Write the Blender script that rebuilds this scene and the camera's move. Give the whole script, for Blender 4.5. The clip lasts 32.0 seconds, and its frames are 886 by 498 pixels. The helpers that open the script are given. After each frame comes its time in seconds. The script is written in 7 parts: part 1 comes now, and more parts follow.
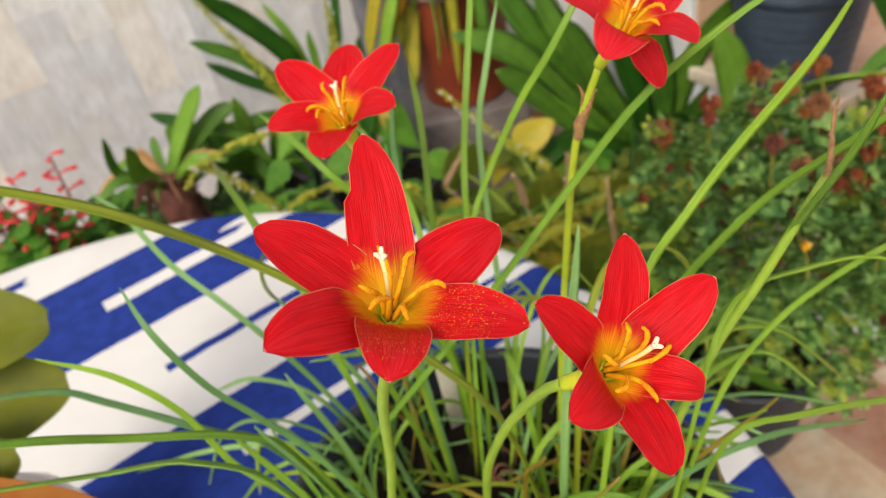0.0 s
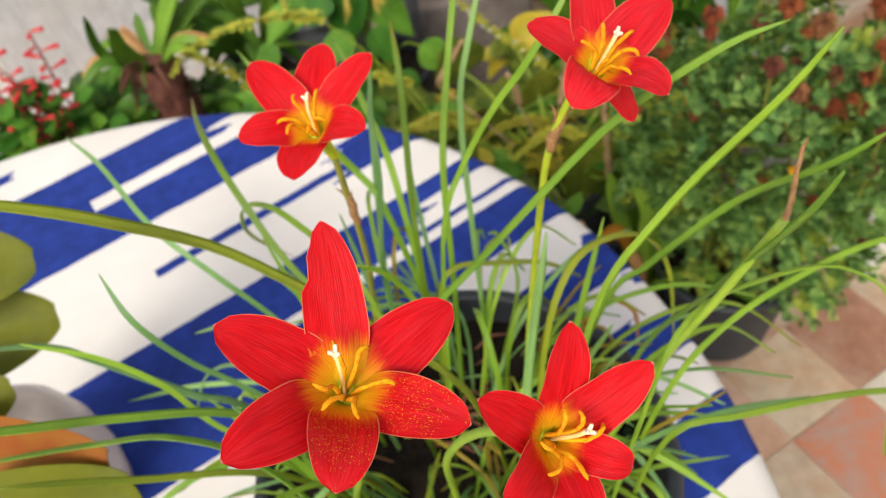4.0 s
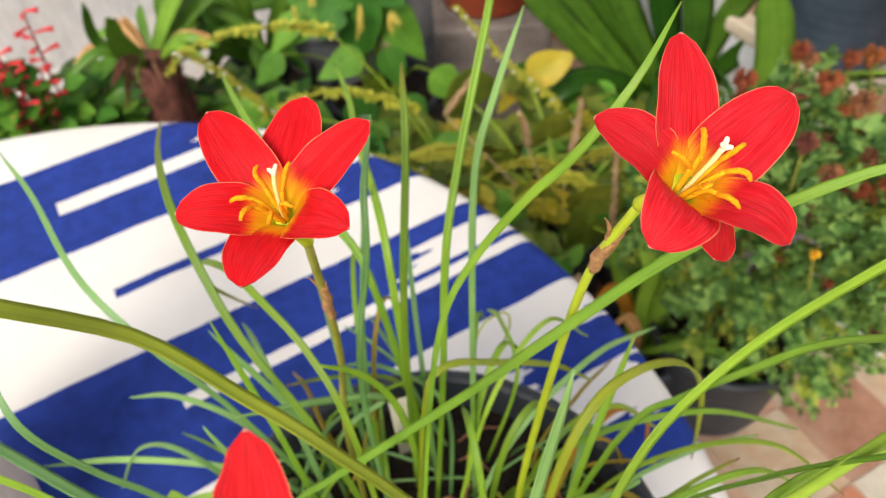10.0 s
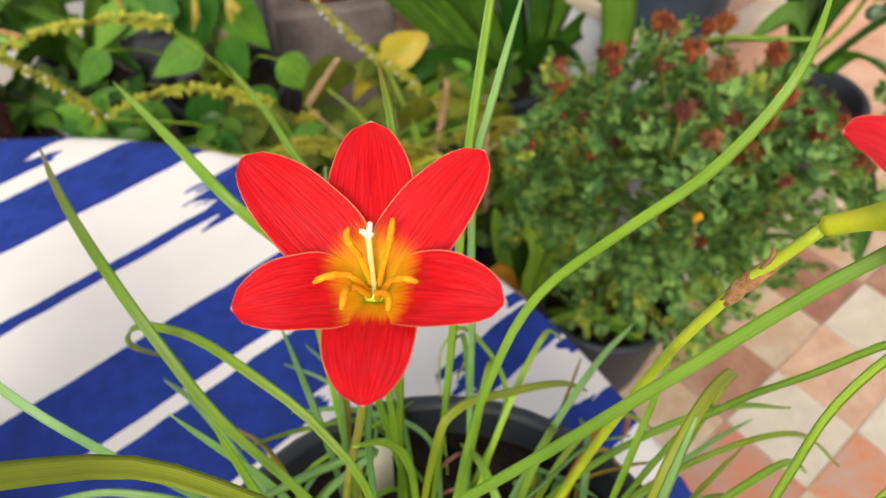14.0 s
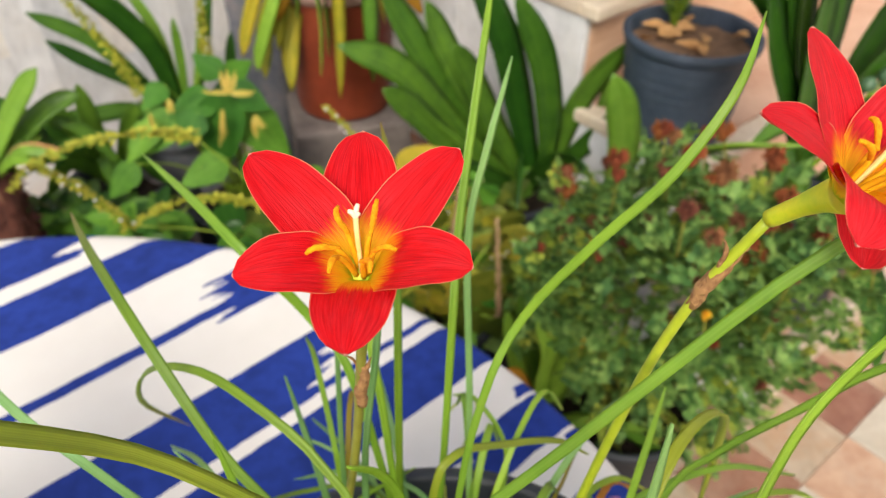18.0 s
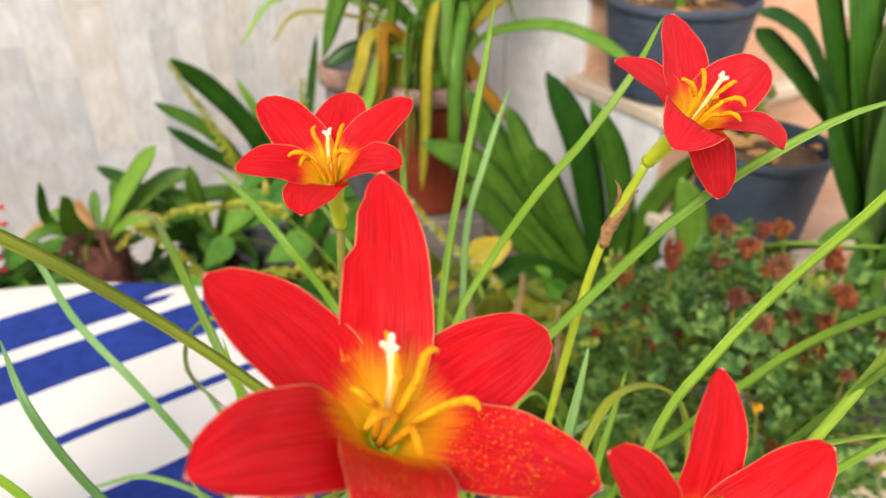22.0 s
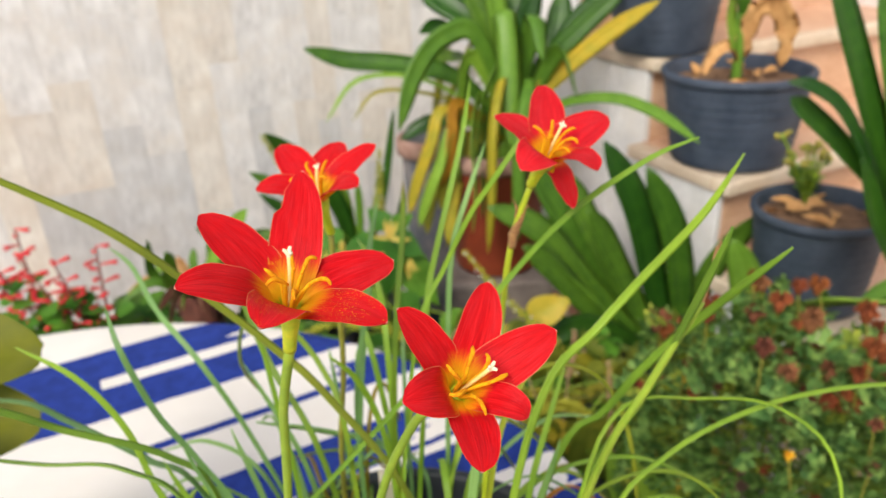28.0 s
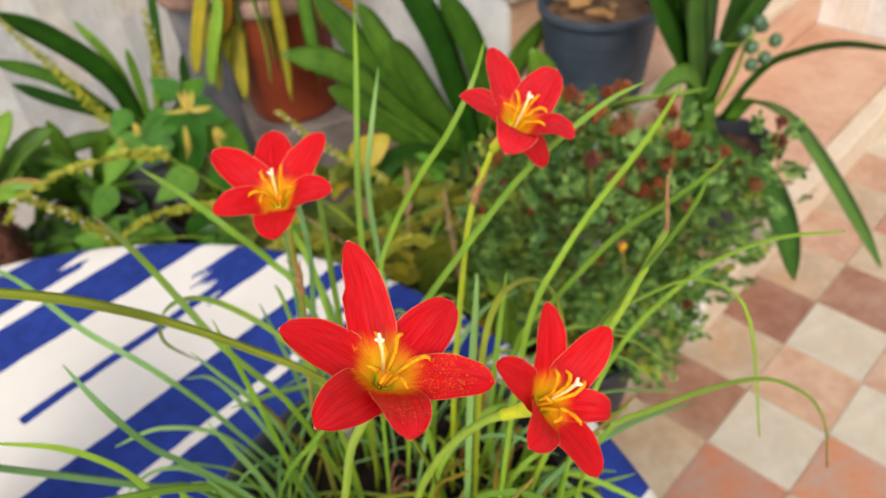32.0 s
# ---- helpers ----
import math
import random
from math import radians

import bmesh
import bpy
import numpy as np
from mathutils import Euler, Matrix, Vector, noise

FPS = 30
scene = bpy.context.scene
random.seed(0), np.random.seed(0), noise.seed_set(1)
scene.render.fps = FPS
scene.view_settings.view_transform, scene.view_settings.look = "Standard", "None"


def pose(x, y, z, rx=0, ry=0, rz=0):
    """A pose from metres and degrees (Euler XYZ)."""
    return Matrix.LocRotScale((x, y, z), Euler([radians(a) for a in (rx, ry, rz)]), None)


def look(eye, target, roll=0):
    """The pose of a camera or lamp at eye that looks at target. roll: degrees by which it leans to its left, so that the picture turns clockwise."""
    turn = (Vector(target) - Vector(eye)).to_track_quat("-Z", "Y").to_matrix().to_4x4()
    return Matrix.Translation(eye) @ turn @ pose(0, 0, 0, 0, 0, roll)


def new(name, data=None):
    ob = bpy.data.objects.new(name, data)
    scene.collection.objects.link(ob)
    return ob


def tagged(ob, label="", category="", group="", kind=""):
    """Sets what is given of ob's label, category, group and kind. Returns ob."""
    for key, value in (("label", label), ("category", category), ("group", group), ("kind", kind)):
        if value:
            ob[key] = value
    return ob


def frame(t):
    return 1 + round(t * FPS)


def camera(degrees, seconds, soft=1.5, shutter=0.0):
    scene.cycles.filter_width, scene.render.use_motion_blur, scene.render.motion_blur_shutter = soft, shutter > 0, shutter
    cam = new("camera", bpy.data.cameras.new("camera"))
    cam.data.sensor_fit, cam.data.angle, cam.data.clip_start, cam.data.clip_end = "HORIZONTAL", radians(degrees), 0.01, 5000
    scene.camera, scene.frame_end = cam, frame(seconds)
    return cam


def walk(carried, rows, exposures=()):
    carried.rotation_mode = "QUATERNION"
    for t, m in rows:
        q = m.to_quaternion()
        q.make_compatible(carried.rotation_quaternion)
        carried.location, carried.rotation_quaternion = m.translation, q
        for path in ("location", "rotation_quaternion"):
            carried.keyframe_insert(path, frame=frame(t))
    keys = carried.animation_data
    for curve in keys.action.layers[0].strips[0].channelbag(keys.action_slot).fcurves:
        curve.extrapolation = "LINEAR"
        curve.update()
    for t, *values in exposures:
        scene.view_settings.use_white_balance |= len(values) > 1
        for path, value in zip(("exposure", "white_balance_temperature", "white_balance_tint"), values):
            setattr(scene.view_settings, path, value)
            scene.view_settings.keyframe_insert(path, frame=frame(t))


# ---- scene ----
cam = camera(62.41, 32.0, soft=1.1)
cam.data.dof.use_dof = True
cam.data.dof.focus_distance = 0.15
cam.data.dof.aperture_fstop = 22.0
PATH = [
    (0, (0.0412, 0.0102, 1.1022), (0.0408, 0.3203, 0.8493), -13.21),
    (1, (0.0429, 0.0380, 1.0954), (0.0375, 0.3247, 0.8166), -12.24),
    (2, (0.0463, 0.0417, 1.1070), (0.0293, 0.3043, 0.8058), -13.55),
    (2.5, (0.0465, 0.0374, 1.1156), (0.0313, 0.2942, 0.8094), -13.84),
    (4.5, (0.0687, 0.0363, 1.1404), (0.0597, 0.2993, 0.8391), -12.00),
    (5, (0.0799, 0.0498, 1.1379), (0.0737, 0.3146, 0.8382), -10.56),
    (6, (0.0990, 0.0709, 1.1285), (0.0858, 0.3412, 0.8339), -10.19),
    (7, (0.1000, 0.0825, 1.1159), (0.0738, 0.3528, 0.8223), -11.48),
    (8, (0.1156, 0.0740, 1.1214), (0.0707, 0.3455, 0.8311), -9.83),
    (9, (0.0970, 0.0936, 1.1141), (0.0678, 0.3636, 0.8204), -9.08),
    (10, (0.0586, 0.1001, 1.1104), (0.0540, 0.3686, 0.8140), -5.40),
    (11, (0.0309, 0.1113, 1.1071), (0.0522, 0.3824, 0.8138), -3.59),
    (12, (0.0228, 0.1261, 1.0909), (0.0689, 0.3904, 0.7942), -0.18),
    (13, (0.0127, 0.1415, 1.0899), (0.0768, 0.3976, 0.7894), 1.15),
    (14, (0.0062, 0.1486, 1.0906), (0.0860, 0.3954, 0.7861), 2.39),
    (14.5, (0.0026, 0.1473, 1.0955), (0.0959, 0.3868, 0.7893), 4.16),
    (16.5, (0.0002, 0.1487, 1.0876), (0.0988, 0.3987, 0.7915), 2.66),
    (17, (0.0017, 0.1413, 1.0846), (0.0940, 0.4090, 0.8021), 1.14),
    (18, (0.0055, 0.1186, 1.0836), (0.0878, 0.4132, 0.8259), 0.86),
    (19, (0.0098, 0.1042, 1.0836), (0.0787, 0.4163, 0.8431), -0.02),
    (20, (0.0135, 0.0806, 1.0804), (0.0724, 0.4062, 0.8555), 0.13),
    (21, (0.0184, 0.0600, 1.0801), (0.0716, 0.3964, 0.8703), -0.29),
    (22, (0.0265, 0.0475, 1.0726), (0.0691, 0.3870, 0.8655), -0.08),
    (23, (0.0306, 0.0329, 1.0747), (0.0669, 0.3750, 0.8708), 0.10),
    (23.5, (0.0296, 0.0212, 1.0749), (0.0627, 0.3674, 0.8773), 0.37),
    (24, (0.0360, 0.0147, 1.0769), (0.0651, 0.3620, 0.8806), 0.03),
    (24.5, (0.0404, 0.0051, 1.0760), (0.0637, 0.3558, 0.8849), -0.74),
    (26.5, (0.0687, -0.0363, 1.0797), (0.0665, 0.3221, 0.9022), -0.86),
    (27, (0.0879, -0.0473, 1.0850), (0.0631, 0.3119, 0.9109), -1.20),
    (28, (0.0700, -0.0453, 1.0912), (0.0659, 0.3161, 0.9199), -3.01),
    (28.5, (0.0494, -0.0390, 1.0969), (0.1032, 0.3165, 0.9218), -3.64),
    (29, (0.0236, -0.0344, 1.0979), (0.1078, 0.3126, 0.9177), -3.93),
    (30, (-0.0078, -0.0157, 1.1059), (0.1111, 0.3078, 0.9029), -5.02),
    (30.5, (-0.0057, -0.0072, 1.1120), (0.1114, 0.3049, 0.8909), -5.59),
    (31, (-0.0044, -0.0016, 1.1226), (0.1007, 0.2994, 0.8810), -6.37),
    (32, (0.0086, -0.0026, 1.1513), (0.0992, 0.2837, 0.8871), -5.61),
]
walk(cam, [(t, look(e, a, r)) for t, e, a, r in PATH],
     [(0, 0.22), (2.5, 0.24), (4.5, 0.38), (6, 0.46), (7.5, 0.41), (9.5, 0.44), (11, 0.59), (12, 0.43), (13, 0.39), (18, 0.41), (22, 0.47), (24.5, 0.35), (28, 0.33), (29, 0.30), (30, 0.24), (31, 0.15), (32, 0.26)])

# ---- world and light: bright open shade under a hazy sky ----
world = bpy.data.worlds.new("sky")
scene.world = world
world.use_nodes = True
wn = world.node_tree
sky = wn.nodes.new("ShaderNodeTexSky")
sky.sky_type, sky.sun_disc = "NISHITA", False
sky.sun_elevation, sky.sun_rotation = radians(44), radians(203)
sky.dust_density, sky.air_density = 3.0, 1.0
wbg = wn.nodes["Background"]
wbg.inputs["Strength"].default_value = 0.132
wn.links.new(sky.outputs["Color"], wbg.inputs["Color"])
sun_data = bpy.data.lights.new("sun", "SUN")
sun_data.energy, sun_data.angle, sun_data.color = 1.95, radians(24), (1.0, 0.95, 0.86)
sun = new("sun", sun_data)
sun.matrix_world = look((-1.3, -2.6, 3.6), (0.1, 0.6, 0.5))

# ---- fixed numbers of the place ----
TOP = 0.611                                   # level from which places are given
ANG = radians(24.7)                           # the way the tiles and stairs run
U = Vector((math.cos(ANG), math.sin(ANG), 0))
V = Vector((-math.sin(ANG), math.cos(ANG), 0))
Z = Vector((0, 0, 1))


def tp(x, y, z):
    """A place given from the table top."""
    return Vector((x, y, z + TOP))


# ---- materials ----
def nodes_of(m):
    m.use_nodes = True
    t = m.node_tree
    return t, t.nodes["Principled BSDF"]


def ramp_of(t, fac, stops):
    r = t.nodes.new("ShaderNodeValToRGB")
    while len(r.color_ramp.elements) < len(stops):
        r.color_ramp.elements.new(0.5)
    for el, (p, c) in zip(r.color_ramp.elements, stops):
        el.position, el.color = p, (*c, 1)
    t.links.new(fac, r.inputs["Fac"])
    return r.outputs["Color"]


def noise_of(t, scale, detail=4.0, vec=None, rough=0.6):
    n = t.nodes.new("ShaderNodeTexNoise")
    n.inputs["Scale"].default_value, n.inputs["Detail"].default_value = scale, detail
    n.inputs["Roughness"].default_value = rough
    if vec is not None:
        t.links.new(vec, n.inputs["Vector"])
    return n.outputs["Fac"]


def mixed(t, a, b, fac, mode="MIX"):
    n = t.nodes.new("ShaderNodeMix")
    n.data_type, n.blend_type = "RGBA", mode
    for sock, val in ((n.inputs[6], a), (n.inputs[7], b), (n.inputs[0], fac)):
        if isinstance(val, bpy.types.NodeSocket):
            t.links.new(val, sock)
        elif isinstance(val, tuple):
            sock.default_value = (*val, 1)
        else:
            sock.default_value = val
    return n.outputs[2]


def calc(t, op, a, b=0.0, c=None):
    n = t.nodes.new("ShaderNodeMath")
    n.operation = op
    for i, val in enumerate((a, b, c)):
        if val is None:
            continue
        if isinstance(val, bpy.types.NodeSocket):
            t.links.new(val, n.inputs[i])
        else:
            n.inputs[i].default_value = val
    return n.outputs[0]


def coords(t, kind="Object"):
    return t.nodes.new("ShaderNodeTexCoord").outputs[kind]


def bump_to(t, bsdf, height, strength, dist):
    b = t.nodes.new("ShaderNodeBump")
    b.inputs["Strength"].default_value, b.inputs["Distance"].default_value = strength, dist
    t.links.new(height, b.inputs["Height"])
    t.links.new(b.outputs["Normal"], bsdf.inputs["Normal"])


def surface(name, low, high, scale=20.0, rough=0.6, bump=0.3, dist=0.002, fine=120.0, vary=0.0, stretch=None, spec=0.5, stain=None):
    """A plain material with variation at two scales and, by the object's random number, from piece to piece."""
    m = bpy.data.materials.new(name)
    t, b = nodes_of(m)
    vec = coords(t)
    if stretch:
        mp = t.nodes.new("ShaderNodeMapping")
        mp.inputs["Scale"].default_value = stretch
        t.links.new(vec, mp.inputs["Vector"])
        vec = mp.outputs["Vector"]
    big, small = noise_of(t, scale, 5, vec), noise_of(t, fine, 3, vec)
    both = calc(t, "ADD", calc(t, "MULTIPLY", big, 0.7), calc(t, "MULTIPLY", small, 0.3))
    col = ramp_of(t, both, [(0.32, low), (0.68, high)])
    if vary:
        info = t.nodes.new("ShaderNodeObjectInfo")
        hsv = t.nodes.new("ShaderNodeHueSaturation")
        t.links.new(calc(t, "MULTIPLY_ADD", info.outputs["Random"], vary, 1 - vary / 2), hsv.inputs["Value"])
        t.links.new(calc(t, "MULTIPLY_ADD", info.outputs["Random"], vary * 0.06, 0.5 - vary * 0.03), hsv.inputs["Hue"])
        t.links.new(col, hsv.inputs["Color"])
        col = hsv.outputs["Color"]
    if stain:
        place = t.nodes.new("ShaderNodeNewGeometry").outputs["Position"]
        span = t.nodes.new("ShaderNodeMapRange")
        span.inputs["From Min"].default_value, span.inputs["From Max"].default_value = 0.46, 0.66
        t.links.new(noise_of(t, 9.0, 6, place, 0.7), span.inputs["Value"])
        col = mixed(t, col, stain, calc(t, "MULTIPLY", span.outputs[0], 0.60))
    t.links.new(col, b.inputs["Base Color"])
    b.inputs["Roughness"].default_value = rough
    b.inputs["Specular IOR Level"].default_value = spec
    if bump:
        bump_to(t, b, both, bump, dist)
    return m


def foliage(name, low, high, rib, rough=0.45, lines=14.0, through_light=0.25, vary=0.35, tip=None, spec=0.28):
    """A leaf: lengthwise veins from its UV map, patchy colour, a little light coming through."""
    m = bpy.data.materials.new(name)
    t, b = nodes_of(m)
    uv = coords(t, "UV")
    sep = t.nodes.new("ShaderNodeSeparateXYZ")
    t.links.new(uv, sep.inputs[0])
    patch = noise_of(t, 35.0, 4, coords(t))
    col = ramp_of(t, patch, [(0.3, low), (0.7, high)])
    wav = calc(t, "SINE", calc(t, "MULTIPLY", sep.outputs["X"], lines * 6.283))
    vein = calc(t, "MULTIPLY_ADD", wav, 0.12, 0.12)
    mid = calc(t, "LESS_THAN", calc(t, "ABSOLUTE", calc(t, "SUBTRACT", sep.outputs["X"], 0.5)), 0.05)
    col = mixed(t, col, rib, calc(t, "MULTIPLY_ADD", mid, 0.25, vein))
    if tip:
        col = mixed(t, col, tip, calc(t, "MULTIPLY", calc(t, "POWER", sep.outputs["Y"], 9.0), 0.85))
    info = t.nodes.new("ShaderNodeObjectInfo")
    isle = t.nodes.new("ShaderNodeNewGeometry").outputs["Random Per Island"]
    rnd = calc(t, "FRACT", calc(t, "ADD", info.outputs["Random"], isle))
    hsv = t.nodes.new("ShaderNodeHueSaturation")
    t.links.new(calc(t, "MULTIPLY_ADD", rnd, vary * 2, 1 - vary), hsv.inputs["Value"])
    t.links.new(calc(t, "MULTIPLY_ADD", rnd, -vary * 0.10, 0.5 + vary * 0.05), hsv.inputs["Hue"])
    t.links.new(col, hsv.inputs["Color"])
    col = hsv.outputs["Color"]
    t.links.new(col, b.inputs["Base Color"])
    b.inputs["Roughness"].default_value = rough
    b.inputs["Specular IOR Level"].default_value = spec
    bump_to(t, b, wav, 0.15, 0.0005)
    tr = t.nodes.new("ShaderNodeBsdfTranslucent")
    t.links.new(mixed(t, col, (0.55, 0.75, 0.08), 0.35), tr.inputs["Color"])
    mx = t.nodes.new("ShaderNodeMixShader")
    mx.inputs[0].default_value = through_light
    t.links.new(b.outputs[0], mx.inputs[1])
    t.links.new(tr.outputs[0], mx.inputs[2])
    t.links.new(mx.outputs[0], t.nodes["Material Output"].inputs["Surface"])
    return m


def petal_material(name, deep, light, sheen_tint, throat, pollen=False):
    """A petal: fine uneven veins along it, a rosy sheen painted into its colour in streaks and patches, a thin pale rim
    and a streaked yellow base.
    """
    m = bpy.data.materials.new(name)
    t, b = nodes_of(m)
    sep = t.nodes.new("ShaderNodeSeparateXYZ")
    t.links.new(coords(t, "UV"), sep.inputs[0])
    x, y = sep.outputs["X"], sep.outputs["Y"]
    seed = calc(t, "MULTIPLY", t.nodes.new("ShaderNodeObjectInfo").outputs["Random"], 37.0)

    def drawn(fx, fy, detail):
        """Noise drawn out along the petal."""
        v = t.nodes.new("ShaderNodeCombineXYZ")
        t.links.new(calc(t, "MULTIPLY", x, fx), v.inputs[0])
        t.links.new(calc(t, "MULTIPLY", y, fy), v.inputs[1])
        t.links.new(seed, v.inputs[2])
        return noise_of(t, 1.0, detail, v.outputs[0])

    fibre = drawn(42.0, 3.5, 3)
    broad = drawn(4.0, 3.0, 3)
    wob = calc(t, "ADD", calc(t, "MULTIPLY", drawn(5.0, 4.0, 2), 0.10), x)

    def ridges(n, sharp):
        """Thin lines where a noise passes its middle value."""
        off = calc(t, "ABSOLUTE", calc(t, "SUBTRACT", n, 0.5))
        return calc(t, "MAXIMUM", calc(t, "MULTIPLY_ADD", off, -sharp, 1.0), 0.0)

    vein = calc(t, "MAXIMUM", ridges(drawn(15.0, 1.3, 1), 11.0), calc(t, "MULTIPLY", ridges(drawn(34.0, 5.0, 2), 9.0), 0.5))
    vein = calc(t, "MULTIPLY", vein, ramp_of(t, broad, [(0.30, (0.25, 0.25, 0.25)), (0.60, (1, 1, 1))]))
    # pinkish highlights are painted into the red here, along the fibres and in patches
    col = ramp_of(t, fibre, [(0.30, deep), (0.52, light), (0.72, sheen_tint)])
    col = mixed(t, light, col, 0.75)
    col = mixed(t, col, sheen_tint, calc(t, "MULTIPLY", ramp_of(t, broad, [(0.45, (0, 0, 0)), (0.65, (1, 1, 1))]), 0.5))
    col = mixed(t, col, deep, calc(t, "MULTIPLY", vein, 0.54))
    rib = calc(t, "LESS_THAN", calc(t, "ABSOLUTE", calc(t, "SUBTRACT", wob, 0.55)), 0.012)
    col = mixed(t, col, deep, calc(t, "MULTIPLY", rib, 0.35))
    edge = calc(t, "GREATER_THAN", calc(t, "ABSOLUTE", calc(t, "SUBTRACT", x, 0.5)), 0.484)
    col = mixed(t, col, (0.86, 0.44, 0.22), calc(t, "MULTIPLY", edge, 0.55))
    col = mixed(t, col, (0.86, 0.48, 0.36), calc(t, "MULTIPLY", calc(t, "GREATER_THAN", y, 0.99), 0.8))
    rays = calc(t, "ADD", y, calc(t, "MULTIPLY_ADD", fibre, 0.20, calc(t, "MULTIPLY_ADD", broad, 0.12, -0.16)))
    for top, low, tint in ((0.42, 0.28, (0.95, 0.25, 0.010)), (0.37, 0.17, throat), (0.13, 0.05, (0.55, 0.62, 0.02))):
        fade = t.nodes.new("ShaderNodeMapRange")
        fade.inputs["From Min"].default_value, fade.inputs["From Max"].default_value = top, low
        t.links.new(rays, fade.inputs["Value"])
        col = mixed(t, col, tint, fade.outputs[0])
    if pollen:
        dots = calc(t, "GREATER_THAN", noise_of(t, 3200.0, 1, coords(t)), 0.655)
        where = calc(t, "GREATER_THAN", noise_of(t, 110.0, 3, coords(t)), 0.46)
        col = mixed(t, col, (0.92, 0.42, 0.01), calc(t, "MULTIPLY", dots, where))
    t.links.new(col, b.inputs["Base Color"])
    t.links.new(calc(t, "MULTIPLY_ADD", fibre, 0.30, 0.32), b.inputs["Roughness"])
    b.inputs["Specular IOR Level"].default_value = 0.16
    bump_to(t, b, calc(t, "ADD", calc(t, "MULTIPLY", fibre, 1.2), calc(t, "MULTIPLY", vein, -0.9)), 0.34, 0.0005)
    tr = t.nodes.new("ShaderNodeBsdfTranslucent")
    t.links.new(col, tr.inputs["Color"])
    mx = t.nodes.new("ShaderNodeMixShader")
    mx.inputs[0].default_value = 0.36
    t.links.new(b.outputs[0], mx.inputs[1])
    t.links.new(tr.outputs[0], mx.inputs[2])
    t.links.new(mx.outputs[0], t.nodes["Material Output"].inputs["Surface"])
    return m


def cloth_material():
    """White cotton printed with slanting blue bands whose ends are frayed as in ikat weaving."""
    m = bpy.data.materials.new("printed_cloth")
    t, b = nodes_of(m)
    pos = t.nodes.new("ShaderNodeNewGeometry").outputs["Position"]
    sep = t.nodes.new("ShaderNodeSeparateXYZ")
    t.links.new(pos, sep.inputs[0])
    sx, cx = math.sin(radians(27.5)), math.cos(radians(27.5))
    p = calc(t, "ADD", calc(t, "MULTIPLY_ADD", sep.outputs["X"], -sx, -0.011), calc(t, "MULTIPLY", sep.outputs["Y"], cx))
    s = calc(t, "ADD", calc(t, "MULTIPLY", sep.outputs["X"], cx), calc(t, "MULTIPLY", sep.outputs["Y"], sx))
    comb = t.nodes.new("ShaderNodeCombineXYZ")
    t.links.new(calc(t, "MULTIPLY", p, 130.0), comb.inputs[0])
    t.links.new(calc(t, "MULTIPLY", s, 9.0), comb.inputs[1])
    fray = calc(t, "SUBTRACT", noise_of(t, 1.0, 2, comb.outputs[0]), 0.5)
    wob = calc(t, "MULTIPLY_ADD", calc(t, "SUBTRACT", noise_of(t, 30.0, 2, pos), 0.5), 0.004, p)

    def band(p0, p1, s0=-9.0, s1=9.0, ragged=0.0):
        inside = calc(t, "MULTIPLY", calc(t, "GREATER_THAN", wob, p0), calc(t, "LESS_THAN", wob, p1))
        along = calc(t, "MULTIPLY_ADD", fray, ragged, s) if ragged else s
        if s0 > -9:
            inside = calc(t, "MULTIPLY", inside, calc(t, "GREATER_THAN", along, s0))
        if s1 < 9:
            inside = calc(t, "MULTIPLY", inside, calc(t, "LESS_THAN", along, s1))
        return inside

    def union(parts):
        out = parts[0]
        for q in parts[1:]:
            out = calc(t, "MAXIMUM", out, q)
        return out

    blue = union([band(0.655, 0.803), band(0.573, 0.585, 0.024), band(0.562, 0.618, 0.24, 9.0, 0.12), band(0.388, 0.50),
                  band(0.354, 0.39, -9.0, 0.20, 0.04), band(0.281, 0.321, 0.285, 9.0, 0.08), band(0.263, 0.277, 0.367, 9.0, 0.02), band(0.325, 0.336, 0.366, 9.0, 0.02), band(0.37, 0.39, 0.18),
                  band(0.192, 0.237), band(0.095, 0.148), band(0.0, 0.045, -9.0, 0.2, 0.1), band(-0.16, -0.09), band(-0.30, -0.21),
                  band(0.845, 0.862, -0.12, -0.06, 0.04), band(-0.44, -0.36, -9, 0.0, 0.1)])
    white = union([band(0.716, 0.737, 0.0), band(0.737, 0.76, 0.17, 9.0, 0.12), band(0.426, 0.438, 0.044), band(0.445, 0.476, 0.27, 9.0, 0.14),
                   band(0.21, 0.222, -9.0, 0.1), band(0.225, 0.24, 0.345, 9.0, 0.08)])
    mask = calc(t, "MULTIPLY", blue, calc(t, "SUBTRACT", 1.0, white))
    weave = noise_of(t, 900.0, 2, pos)
    stain = noise_of(t, 9.0, 3, pos)
    base = mixed(t, ramp_of(t, stain, [(0.3, (0.69, 0.65, 0.58)), (0.7, (0.79, 0.755, 0.69))]), (0.85, 0.825, 0.775), calc(t, "MULTIPLY", weave, 0.5))
    dye = ramp_of(t, noise_of(t, 60.0, 4, pos), [(0.3, (0.012, 0.030, 0.180)), (0.7, (0.019, 0.048, 0.290))])
    t.links.new(mixed(t, base, dye, mask), b.inputs["Base Color"])
    b.inputs["Roughness"].default_value = 0.85
    b.inputs["Specular IOR Level"].default_value = 0.2
    bump_to(t, b, weave, 0.25, 0.0006)
    return m


